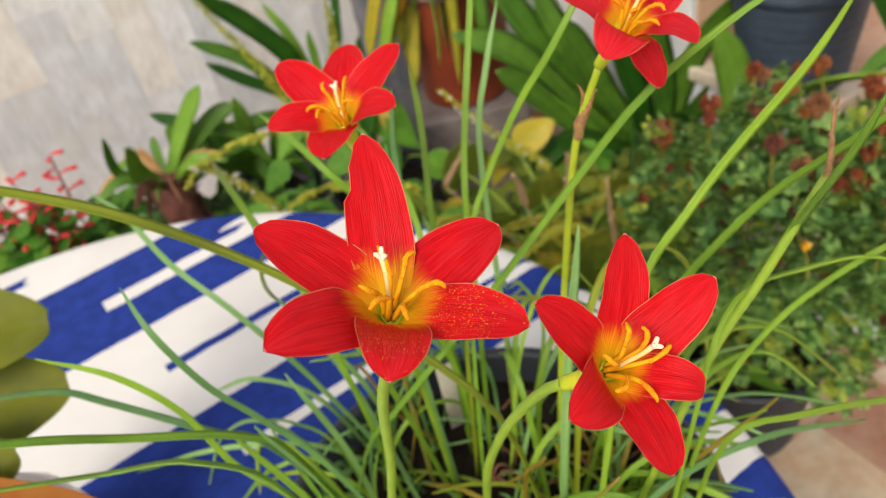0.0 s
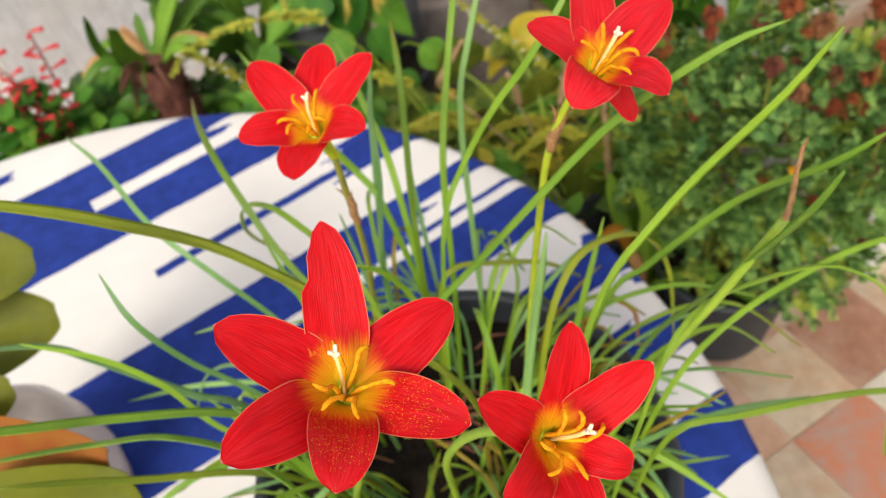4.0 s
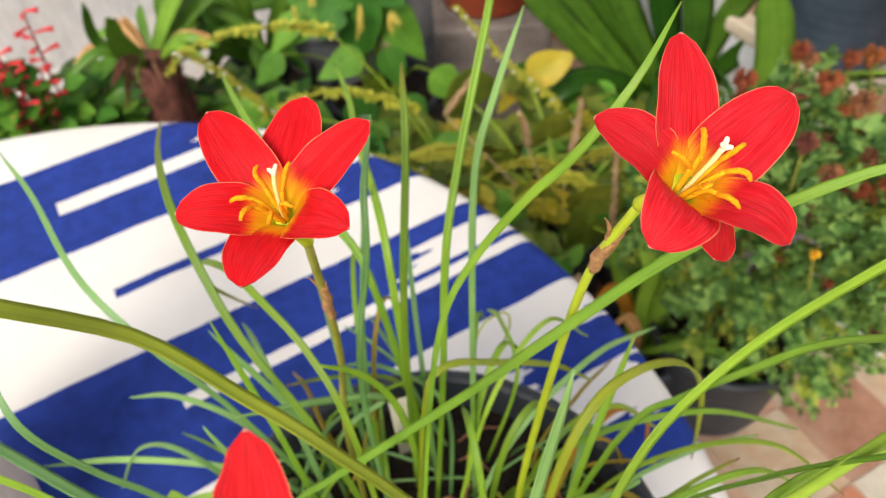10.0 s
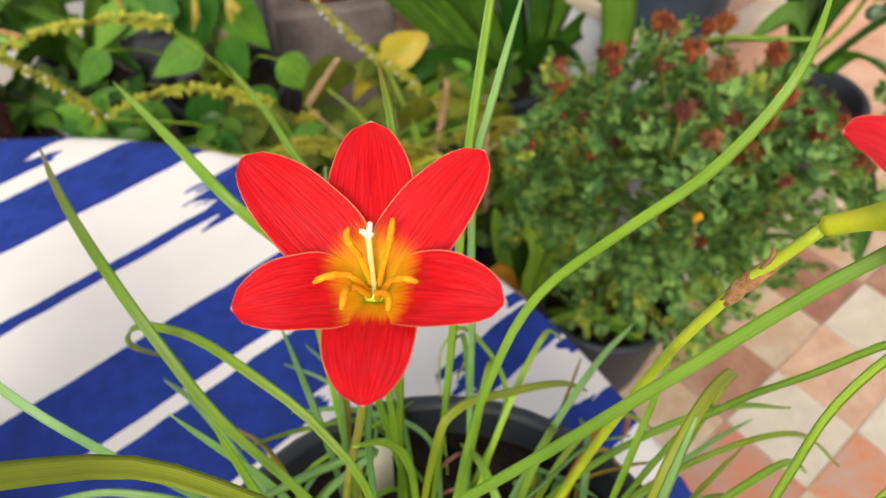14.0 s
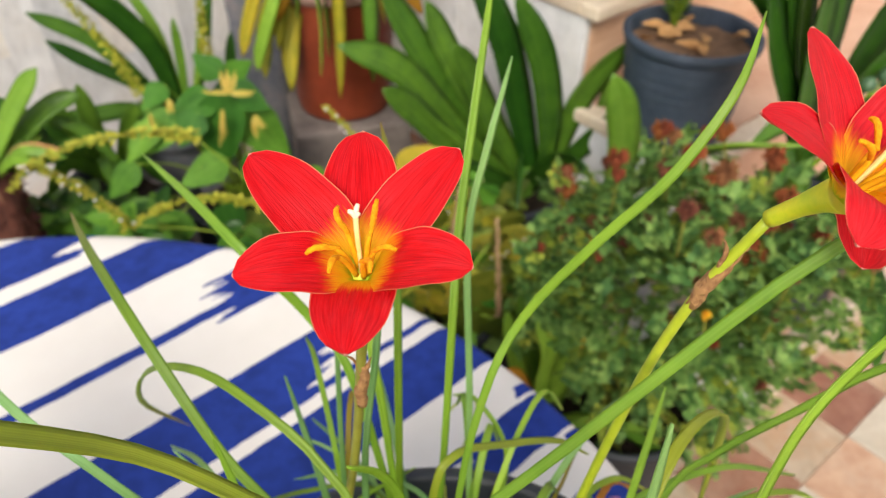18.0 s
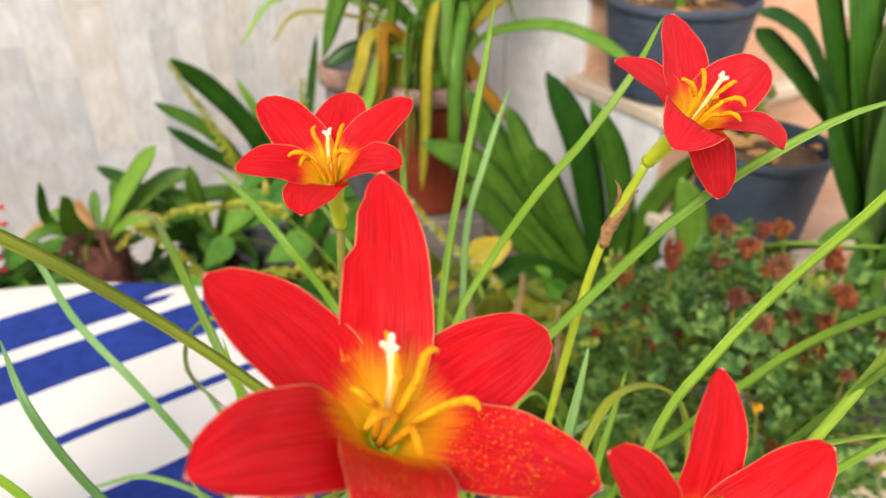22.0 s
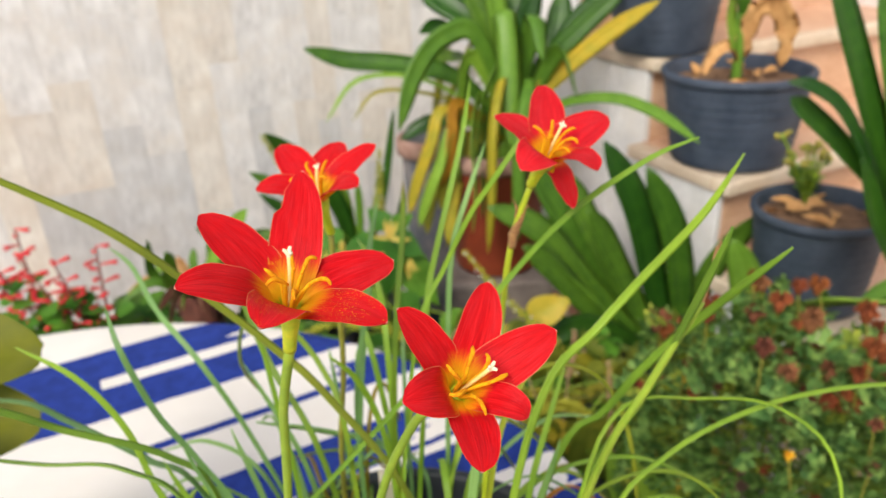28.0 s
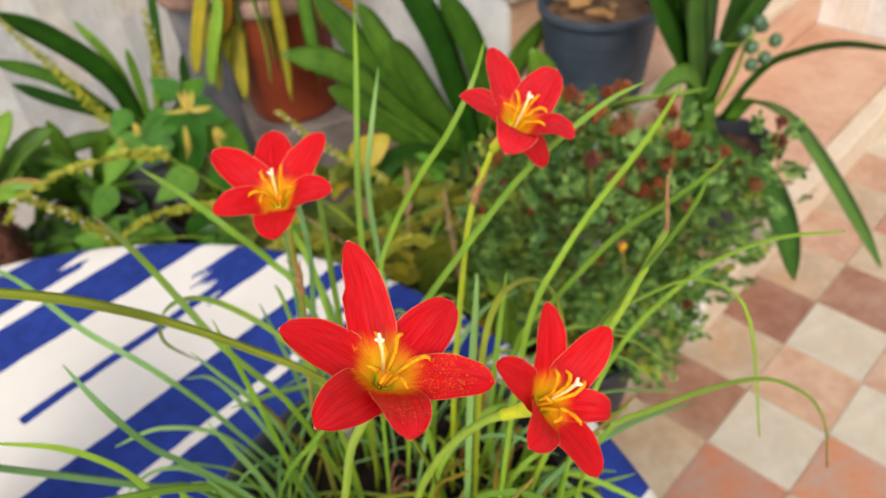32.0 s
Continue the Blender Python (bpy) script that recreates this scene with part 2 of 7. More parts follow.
M_RED = petal_material("red_petal", (0.56, 0.003, 0.008), (0.86, 0.010, 0.015), (0.89, 0.034, 0.046), (0.97, 0.62, 0.016))
M_RED_POLLEN = petal_material("pollen_dusted_petal", (0.56, 0.003, 0.008), (0.86, 0.010, 0.015), (0.89, 0.034, 0.046), (0.97, 0.62, 0.016), True)
M_RED_PALE = petal_material("rosy_petal", (0.54, 0.006, 0.014), (0.85, 0.018, 0.028), (0.88, 0.058, 0.072), (0.97, 0.60, 0.018))
M_CLOTH = cloth_material()
M_BLADE = foliage("grass_leaf", (0.190, 0.370, 0.022), (0.335, 0.550, 0.042), (0.40, 0.60, 0.08), 0.40, 9, 0.34, 0.26, spec=0.55)
M_BLADE_COOL = foliage("cool_leaf", (0.160, 0.345, 0.085), (0.285, 0.510, 0.150), (0.36, 0.58, 0.21), 0.42, 9, 0.30, 0.26, spec=0.6)
M_BLADE_TIP = foliage("dry_tipped_leaf", (0.185, 0.320, 0.018), (0.310, 0.460, 0.032), (0.36, 0.50, 0.05), 0.44, 9, 0.32, 0.26, (0.35, 0.13, 0.04), 0.5)
M_BLADE_OLIVE = foliage("olive_leaf", (0.28, 0.350, 0.016), (0.42, 0.470, 0.030), (0.45, 0.52, 0.05), 0.40, 9, 0.30, 0.18, spec=0.5)
M_BLADE_OLD = foliage("yellowing_leaf", (0.34, 0.24, 0.02), (0.46, 0.30, 0.03), (0.40, 0.33, 0.06), 0.5, 8, 0.25, 0.3)
M_STRAP = foliage("strap_leaf", (0.020, 0.075, 0.008), (0.062, 0.165, 0.014), (0.10, 0.22, 0.022), 0.34, 5, 0.2, 0.5)
M_STRAP_MID = foliage("fresh_strap_leaf", (0.040, 0.135, 0.012), (0.105, 0.25, 0.022), (0.14, 0.28, 0.03), 0.36, 5, 0.22, 0.35)
M_STRAP_LIGHT = foliage("light_strap_leaf", (0.120, 0.265, 0.022), (0.205, 0.385, 0.036), (0.24, 0.43, 0.06), 0.4, 7, 0.25, 0.3, spec=0.4)
M_STRAP_GOLD = foliage("golden_strap_leaf", (0.30, 0.29, 0.02), (0.54, 0.40, 0.028), (0.42, 0.42, 0.05), 0.45, 7, 0.25, 0.35)
M_STEM = surface("green_stem", (0.20, 0.33, 0.02), (0.32, 0.44, 0.035), 60, 0.45, 0.1)
M_STEM_GOLD = surface("golden_stem", (0.36, 0.46, 0.015), (0.50, 0.57, 0.03), 60, 0.45, 0.1)
M_STEM_BROWN = surface("olive_stem", (0.17, 0.16, 0.02), (0.29, 0.29, 0.035), 90, 0.5, 0.2)
M_HUSK = surface("dry_husk", (0.20, 0.085, 0.03), (0.50, 0.27, 0.10), 420, 0.7, 1.0, 0.002)
M_STAMEN = surface("orange_anther", (0.72, 0.21, 0.003), (0.95, 0.46, 0.008), 900, 0.85, 0.8, 0.0006, 2600, spec=0.2)
M_FILAMENT = surface("yellow_filament", (0.80, 0.36, 0.006), (0.92, 0.55, 0.012), 400, 0.7, 0.0, spec=0.2)
M_STIGMA = surface("cream_stigma", (0.85, 0.76, 0.45), (0.92, 0.85, 0.62), 300, 0.5, 0.0)
M_STYLE = surface("pale_yellow_style", (0.82, 0.62, 0.16), (0.90, 0.76, 0.34), 300, 0.5, 0.0)
M_THROAT = surface("green_throat", (0.40, 0.54, 0.012), (0.72, 0.68, 0.020), 160, 0.5, 0.15, 0.0005)
M_POT_BLACK = surface("black_plastic", (0.016, 0.019, 0.024), (0.034, 0.04, 0.05), 14, 0.5, 0.12, 0.001, 60, 0.2)
M_POT_BLUE = surface("slate_plastic", (0.022, 0.036, 0.060), (0.060, 0.080, 0.115), 22, 0.6, 0.3, 0.0015, 110, 0.2)
M_POT_RED = surface("red_brown_plastic", (0.150, 0.022, 0.007), (0.250, 0.045, 0.014), 12, 0.55, 0.12, 0.001, 60)
M_POT_GREY = surface("brownish_cement", (0.11, 0.09, 0.08), (0.24, 0.20, 0.175), 15, 0.85, 0.4, 0.003, 90)
M_POT_CEMENT = surface("bluish_cement", (0.085, 0.095, 0.115), (0.21, 0.22, 0.25), 18, 0.8, 0.5, 0.003, 90, stain=(0.26, 0.20, 0.17))
M_RIM_PINK = surface("worn_pinkish_rim", (0.24, 0.12, 0.09), (0.46, 0.30, 0.24), 30, 0.8, 0.5, 0.002, 120)
M_ORANGE_LEAF = foliage("orange_withered_leaf", (0.42, 0.15, 0.012), (0.60, 0.27, 0.02), (0.55, 0.28, 0.05), 0.55, 6, 0.25, 0.25)
M_SOIL = surface("dark_soil", (0.007, 0.005, 0.004), (0.036, 0.025, 0.017), 70, 0.95, 1.0, 0.008, 260, spec=0.15)
M_SOIL_DRY = surface("dry_soil", (0.13, 0.07, 0.035), (0.30, 0.17, 0.09), 60, 0.95, 1.0, 0.006, 240)
M_SOIL_RED = surface("reddish_soil", (0.05, 0.022, 0.014), (0.14, 0.065, 0.04), 60, 0.95, 1.0, 0.006, 240)
M_GROUND = surface("bed_soil", (0.05, 0.032, 0.02), (0.16, 0.10, 0.055), 25, 0.95, 1.0, 0.01, 160)
M_JOINT = surface("mortar", (0.50, 0.41, 0.31), (0.62, 0.53, 0.42), 40, 0.9, 0.5, 0.002, 300)
M_WALL_JOINT = surface("pale_mortar", (0.58, 0.55, 0.50), (0.72, 0.69, 0.63), 30, 0.9, 0.4, 0.002, 200)
M_TILE_CREAM = surface("cream_marble", (0.36, 0.28, 0.19), (0.56, 0.46, 0.345), 14, 0.35, 0.08, 0.001, 45, 0.15, spec=0.4, stain=(0.44, 0.25, 0.13))
M_TILE_WHITE = surface("pale_marble", (0.43, 0.38, 0.30), (0.60, 0.545, 0.45), 14, 0.35, 0.08, 0.001, 45, 0.12, spec=0.4, stain=(0.50, 0.40, 0.29))
M_TILE_BROWN = surface("brown_marble", (0.21, 0.088, 0.054), (0.38, 0.20, 0.135), 18, 0.35, 0.08, 0.001, 60, 0.25, spec=0.4, stain=(0.42, 0.29, 0.21))
M_TILE_PINK = surface("pink_marble", (0.38, 0.205, 0.135), (0.54, 0.36, 0.255), 18, 0.35, 0.08, 0.001, 55, 0.25, spec=0.4, stain=(0.52, 0.42, 0.32))
M_TILE_RUST = surface("rust_marble", (0.52, 0.16, 0.05), (0.36, 0.30, 0.26), 16, 0.4, 0.08, 0.001, 70, 0.25, spec=0.4)
M_STEP_PINK = surface("rosy_marble_step", (0.48, 0.26, 0.155), (0.67, 0.455, 0.32), 8, 0.4, 0.1, 0.001, 50, 0.2, (1, 1, 3))
M_NOSING = surface("cream_step_slab", (0.52, 0.40, 0.28), (0.70, 0.60, 0.47), 10, 0.4, 0.1, 0.001, 60, 0.15)
M_CLAD = surface("white_marble_cladding", (0.56, 0.55, 0.53), (0.85, 0.84, 0.82), 9, 0.5, 0.1, 0.001, 38, 0.14, (1.6, 1.6, 0.8), stain=(0.68, 0.63, 0.56))
M_CLAD_WARM = surface("warm_marble_cladding", (0.56, 0.52, 0.46), (0.82, 0.78, 0.71), 9, 0.5, 0.1, 0.001, 38, 0.14, (1.6, 1.6, 0.8), stain=(0.64, 0.56, 0.46))
# greyer and darker than the other strips, commoner towards the ground
M_CLAD_GREY = surface("greyer_cladding", (0.46, 0.46, 0.455), (0.70, 0.70, 0.69), 9, 0.5, 0.1, 0.001, 38, 0.14, (1.6, 1.6, 0.8), stain=(0.52, 0.49, 0.44))
M_FLANK = surface("grey_white_marble", (0.60, 0.60, 0.60), (0.84, 0.84, 0.84), 12, 0.45, 0.1, 0.001, 60, 0.10, stain=(0.70, 0.67, 0.62))
M_WOOD = surface("table_wood", (0.10, 0.055, 0.03), (0.20, 0.12, 0.065), 20, 0.5, 0.2, 0.001, 120, 0, (1, 1, 8))
M_LABEL = surface("cream_plastic", (0.70, 0.64, 0.50), (0.78, 0.72, 0.58), 60, 0.5, 0.0)
M_ROOT = surface("red_root", (0.22, 0.08, 0.04), (0.36, 0.15, 0.08), 120, 0.7, 0.3)
M_MARI_LEAF = foliage("marigold_leaf", (0.046, 0.145, 0.036), (0.175, 0.335, 0.082), (0.19, 0.34, 0.09), 0.65, 3, 0.34, 0.80)
M_MARI_OLIVE = foliage("olive_marigold_leaf", (0.15, 0.22, 0.025), (0.32, 0.39, 0.045), (0.29, 0.36, 0.06), 0.6, 3, 0.32, 0.6)
M_MARI_DEAD = surface("dead_flower", (0.12, 0.036, 0.016), (0.32, 0.115, 0.045), 220, 0.9, 1.0, 0.003, 400, 0.5)
M_MARI_RUST = surface("rusty_flower", (0.20, 0.045, 0.010), (0.37, 0.10, 0.022), 220, 0.85, 1.0, 0.003, 400, 0.4)
M_YELLOW = surface("yellow_flower", (0.75, 0.38, 0.01), (0.86, 0.52, 0.02), 200, 0.7, 0.6, 0.002)
M_BRACT = foliage("yellow_bract", (0.52, 0.42, 0.06), (0.72, 0.58, 0.14), (0.66, 0.50, 0.12), 0.6, 3, 0.25, 0.25)
M_SALVIA = surface("coral_flower", (0.60, 0.018, 0.032), (0.78, 0.065, 0.070), 150, 0.6, 0.2, spec=0.2)
M_SALVIA_STEM = surface("purple_stem", (0.12, 0.03, 0.025), (0.24, 0.07, 0.05), 90, 0.6, 0.2)
M_BARK = surface("reddish_brown_bark", (0.060, 0.020, 0.014), (0.25, 0.095, 0.055), 60, 0.85, 1.0, 0.006, 200, 0.5, (1, 1, 0.4))
M_SPIKE = surface("seed_spike", (0.26, 0.26, 0.015), (0.48, 0.44, 0.04), 200, 0.7, 0.5, 0.001, 400, 0.3)
M_SPIKE_WHITE = surface("tiny_white_flower", (0.65, 0.63, 0.58), (0.80, 0.78, 0.74), 200, 0.7, 0.0)
M_TAN_SPIKE = surface("dry_tan_spike", (0.42, 0.26, 0.13), (0.62, 0.43, 0.25), 200, 0.9, 0.6, 0.002)
M_BROAD = foliage("broad_leaf", (0.040, 0.150, 0.010), (0.095, 0.265, 0.022), (0.13, 0.30, 0.03), 0.6, 4, 0.25, 0.40)
M_ROUND = foliage("round_leaf", (0.07, 0.12, 0.012), (0.16, 0.20, 0.022), (0.20, 0.23, 0.03), 0.5, 3, 0.25, 0.5)
M_SUCC = foliage("succulent_leaf", (0.105, 0.120, 0.006), (0.20, 0.205, 0.012), (0.19, 0.21, 0.02), 0.5, 2, 0.2, 0.2, spec=0.15)
M_SUCC_RED = foliage("red_succulent_leaf", (0.30, 0.065, 0.012), (0.36, 0.15, 0.018), (0.30, 0.16, 0.02), 0.5, 2, 0.2, 0.2, spec=0.15)
M_DRY_LEAF = surface("dry_leaf", (0.42, 0.20, 0.06), (0.62, 0.36, 0.14), 50, 0.75, 0.4, 0.002, 150)
M_BERRY = surface("green_berry", (0.05, 0.11, 0.05), (0.10, 0.18, 0.09), 60, 0.4, 0.1)
M_BUD_YELLOW = surface("yellow_green_bud", (0.30, 0.28, 0.04), (0.46, 0.40, 0.07), 90, 0.5, 0.2)
M_GLASS_POT = surface("cloudy_plastic", (0.52, 0.44, 0.40), (0.70, 0.63, 0.58), 22, 0.3, 0.1, 0.002, 80)


# ---- small builders ----
def link(name, bm, material, parent=None, label="", smooth=True):
    me = bpy.data.meshes.new(name)
    bm.to_mesh(me)
    bm.free()
    if smooth:
        for f in me.polygons:
            f.use_smooth = True
    me.materials.append(material)
    ob = new(name, me)
    if parent is not None:
        ob.parent = parent
        ob.matrix_parent_inverse = parent.matrix_world.inverted()
    if label:
        tagged(ob, label)
    return ob


def part(name, bm, material, parent, label="", smooth=True):
    return link(name, bm, material, parent, label, smooth)


def thing(name, at, label, category, group="", kind=""):
    e = new(name)
    e.empty_display_size = 0.02
    e.matrix_world = Matrix.Translation(at)
    bpy.context.view_layer.update()
    return tagged(e, label, category, group, kind)


def bez(a, b, c, d, n):
    out = []
    for i in range(n + 1):
        s = i / n
        out.append(a * (1 - s) ** 3 + b * 3 * s * (1 - s) ** 2 + c * 3 * s * s * (1 - s) + d * s ** 3)
    return out


def along(points, n):
    """A smooth line through the points, in n steps."""
    pts = [Vector(p) for p in points]
    if len(pts) == 2:
        return [pts[0].lerp(pts[1], i / n) for i in range(n + 1)]
    ext = [pts[0] * 2 - pts[1], *pts, pts[-1] * 2 - pts[-2]]
    out, m = [], len(pts) - 1
    for i in range(n + 1):
        s = i / n * m
        k = min(int(s), m - 1)
        w = s - k
        a, b, c, d = ext[k:k + 4]
        out.append(0.5 * (b * 2 + (c - a) * w + (a * 2 - b * 5 + c * 4 - d) * w * w + (b * 3 - a - c * 3 + d) * w ** 3))
    return out


def frames(pts, hint):
    out, prev = [], None
    for i, p in enumerate(pts):
        t = (pts[min(i + 1, len(pts) - 1)] - pts[max(i - 1, 0)]).normalized()
        side = t.cross(hint) if prev is None else prev - t * prev.dot(t)
        if side.length < 1e-4:
            side = t.cross(Vector((0.3, 0.8, 0.1)))
        side.normalize()
        prev = side
        out.append((p, t, side, side.cross(t)))
    return out


def tube(bm, points, radii, sides=8, steps=None, hint=Vector((0.2, 0.9, 0.3))):
    n = steps or max(len(points) * 3, 4)
    pts = along(points, n)
    rings = []
    for i, (p, t, a, b) in enumerate(frames(pts, hint)):
        s = i / n * (len(radii) - 1)
        k = min(int(s), len(radii) - 2)
        r = radii[k] + (radii[k + 1] - radii[k]) * (s - k)
        rings.append([bm.verts.new(p + (a * math.cos(q) + b * math.sin(q)) * r) for q in (2 * math.pi * j / sides for j in range(sides))])
    for r0, r1 in zip(rings[:-1], rings[1:]):
        for j in range(sides):
            bm.faces.new((r0[j], r0[(j + 1) % sides], r1[(j + 1) % sides], r1[j]))
    bm.faces.new(rings[0][::-1])
    bm.faces.new(rings[-1])
    return bm


def ribbon(bm, points, width, fold=0.25, thick=0.0007, steps=20, hint=Z, tip=0.12, base=0.75, twist=0.0, blunt=False):
    """A leaf blade: a closed thin strip with a channel along its middle, tapering to its tip."""
    uvl = bm.loops.layers.uv.verify()
    fr = frames(along(points, steps), hint)
    rings = []
    for i, (p, t, side, up) in enumerate(fr):
        s = i / steps
        w = base + (1 - base) * min(s / 0.4, 1)
        if s > 0.55:
            q = (s - 0.55) / 0.45
            w *= (1 - q ** (4 if blunt else 2.2)) * (1 - tip) + tip
        w *= width / 2
        if twist:
            rot = Matrix.Rotation(twist * s, 3, t)
            side, up = rot @ side, rot @ up
        d = up * (w * fold)
        rings.append([(bm.verts.new(p - side * w + d), 0.0), (bm.verts.new(p - side * w * 0.45 + d * 0.25), 0.25), (bm.verts.new(p), 0.5),
                      (bm.verts.new(p + side * w * 0.45 + d * 0.25), 0.75), (bm.verts.new(p + side * w + d), 1.0),
                      (bm.verts.new(p + side * w * 0.4 + d * 0.25 - up * thick), 0.72), (bm.verts.new(p - side * w * 0.4 + d * 0.25 - up * thick), 0.28)])
    m = len(rings[0])
    for i in range(steps):
        for j in range(m):
            k = (j + 1) % m
            f = bm.faces.new((rings[i][j][0], rings[i][k][0], rings[i + 1][k][0], rings[i + 1][j][0]))
            for lp, (u, v) in zip(f.loops, ((rings[i][j][1], i), (rings[i][k][1], i), (rings[i + 1][k][1], i + 1), (rings[i + 1][j][1], i + 1))):
                lp[uvl].uv = (u, v / steps)
    bm.faces.new([v for v, _ in rings[0]][::-1])
    bm.faces.new([v for v, _ in rings[-1]])
    return bm


def lathe(bm, profile, centre=Vector(), sides=32, close=False):
    rings = [[bm.verts.new(centre + Vector((r * math.cos(2 * math.pi * j / sides), r * math.sin(2 * math.pi * j / sides), z))) for j in range(sides)] for r, z in profile]
    pairs = list(zip(rings[:-1], rings[1:])) + ([(rings[-1], rings[0])] if close else [])
    for r0, r1 in pairs:
        for j in range(sides):
            bm.faces.new((r0[j], r0[(j + 1) % sides], r1[(j + 1) % sides], r1[j]))
    if not close:
        bm.faces.new(rings[0][::-1])
        bm.faces.new(rings[-1])
    return bm


def blob(bm, centre, r, squash=1.0, rough=0.15, sub=2, rng=random):
    made = bmesh.ops.create_icosphere(bm, subdivisions=sub, radius=1.0)["verts"]
    for v in made:
        k = 1 + rough * (rng.random() - 0.5) * 2
        v.co = Vector((v.co.x * r * k, v.co.y * r * k, v.co.z * r * squash * k)) + Vector(centre)
    return bm


def prism(bm, corners, z0, z1):
    lo = [bm.verts.new((c.x, c.y, z0)) for c in corners]
    hi = [bm.verts.new((c.x, c.y, z1)) for c in corners]
    n = len(lo)
    for i in range(n):
        bm.faces.new((lo[i], lo[(i + 1) % n], hi[(i + 1) % n], hi[i]))
    bm.faces.new(lo[::-1])
    bm.faces.new(hi)
    bmesh.ops.recalc_face_normals(bm, faces=bm.faces)
    return bm


def softened(bm, by, segments=2):
    bmesh.ops.bevel(bm, geom=bm.edges[:], offset=by, segments=segments, affect="EDGES", profile=0.5)
    return bm


def slab(origin, a, b, z0, z1, u0, u1, v0, v1, bevel=0.004):
    bm = bmesh.new()
    prism(bm, [origin + a * u + b * v for u, v in ((u0, v0), (u1, v0), (u1, v1), (u0, v1))], z0, z1)
    return softened(bm, bevel) if bevel else bm

# ---- ground, walls and stairs ----
bm = bmesh.new()
bmesh.ops.create_grid(bm, x_segments=8, y_segments=8, size=150)
ground = link("ground", bm, M_GROUND, None, "", False)
ground.location.z = -0.03
tagged(ground, "bare brown earth under the tiled terrace", "ground", kind="structure")

TILE = 0.15
O_TILE = Vector((0.6412, 0.5557, 0))
E1, E2 = -V, U
floor = link("floor", slab(O_TILE, E1, E2, -0.028, -0.004, -2.4, 33 * TILE, -26 * TILE, 20 * TILE, 0), M_JOINT, None, "", False)
tagged(floor, "terrace floor of square marble tiles laid as a chequerboard", "floor", kind="structure")

STEP0 = Vector((0.804, 0.753, 0))
RISE, RUN, STAIR_W = 0.19, 0.285, 1.06
STEP_IN = (0.0, -0.038, 0.035, 0.063, 0.105)       # how far each step stands in from the lowest
stairs = thing("stairs", STEP0, "outdoor stairs of rosy marble with cream edge strips", "stairs", kind="structure")
for k in range(1, 8):
    u0 = STEP_IN[min(k, 4)]
    v0 = RUN * (k - 1)
    part("riser", slab(STEP0, U, V, 0, RISE * k - 0.03, u0 + 0.012, STAIR_W, v0 + 0.02, v0 + RUN + 0.0195, 0.002), M_NOSING if k == 1 else M_STEP_PINK, stairs, smooth=False)
    part("tread", slab(STEP0, U, V, RISE * k - 0.03, RISE * k - 0.001, u0 + 0.032, STAIR_W, v0 + 0.036, v0 + RUN + 0.018, 0.002), M_STEP_PINK, stairs, "rosy marble slab", smooth=False)
    part("nosing", slab(STEP0, U, V, RISE * k - 0.03, RISE * k, u0 - 0.012, STAIR_W, v0 - 0.008, v0 + 0.0355, 0.006), M_NOSING, stairs, "cream marble edge strip", smooth=False)
    part("end_strip", slab(STEP0, U, V, RISE * k - 0.03, RISE * k, u0 - 0.012, u0 + 0.0315, v0 + 0.036, v0 + RUN + 0.018, 0.006), M_NOSING, stairs, "cream marble edge strip", smooth=False)
# white marble panels on the open flank of the stairs
for k in range(1, 8):
    u0 = STEP_IN[min(k, 4)]
    v0 = RUN * (k - 1) + 0.022
    w = RUN / 2 - 0.004
    for half in range(2):
        part("flank_panel", slab(STEP0, U, V, 0.002, RISE * k - 0.032, u0 - 0.004, u0 + 0.0115, v0 + half * (w + 0.004), v0 + half * (w + 0.004) + w, 0.002), M_FLANK, stairs, "white marble panel", smooth=False)

wall_right = link("wall_right", slab(STEP0, U, V, -0.02, 3.0, STAIR_W + 0.014, STAIR_W + 0.25, -3.2, 3.2, 0), M_WALL_JOINT, None, "", False)
tagged(wall_right, "house wall clad in pale marble strips beside the stairs", "wall", kind="structure")
wall_back = link("wall_back", slab(STEP0, U, V, -0.02, 3.0, -4.6, 0.062, 1.474, 1.7, 0), M_WALL_JOINT, None, "", False)
wall_far = link("wall_far", slab(STEP0, U, V, -0.02, 3.0, 0.062, STAIR_W + 0.014, 2.0, 2.2, 0), M_CLAD_WARM, None, "", False)
tagged(wall_far, "pale marble wall behind the head of the stairs", "wall", kind="structure")
tagged(wall_back, "garden wall clad in pale weathered marble strips", "wall", kind="structure")


def strip_mesh(name, w, h, th, material):
    bm = bmesh.new()
    prism(bm, [Vector((0, 0, 0)), Vector((w, 0, 0)), Vector((w, th, 0)), Vector((0, th, 0))], 0, h)
    softened(bm, 0.0004, 1)
    me = bpy.data.meshes.new(name)
    bm.to_mesh(me)
    bm.free()
    me.materials.append(material)
    return me


# ---- the round table, its cloth ----
CLOTH_Z = TOP - 0.0045                        # the cloth
CLOTH_C = Vector((-0.331, 0.225, CLOTH_Z))
table = thing("round_table", (CLOTH_C.x, CLOTH_C.y, 0), "round wooden garden table hidden under a printed cloth", "table")
bm = bmesh.new()
lathe(bm, [(0.516, CLOTH_Z - 0.040), (0.552, CLOTH_Z - 0.036), (0.562, CLOTH_Z - 0.022), (0.557, CLOTH_Z - 0.008), (0.536, CLOTH_Z - 0.0045)], Vector((CLOTH_C.x, CLOTH_C.y, 0)), 64)
part("tabletop", bm, M_WOOD, table)
bm = bmesh.new()
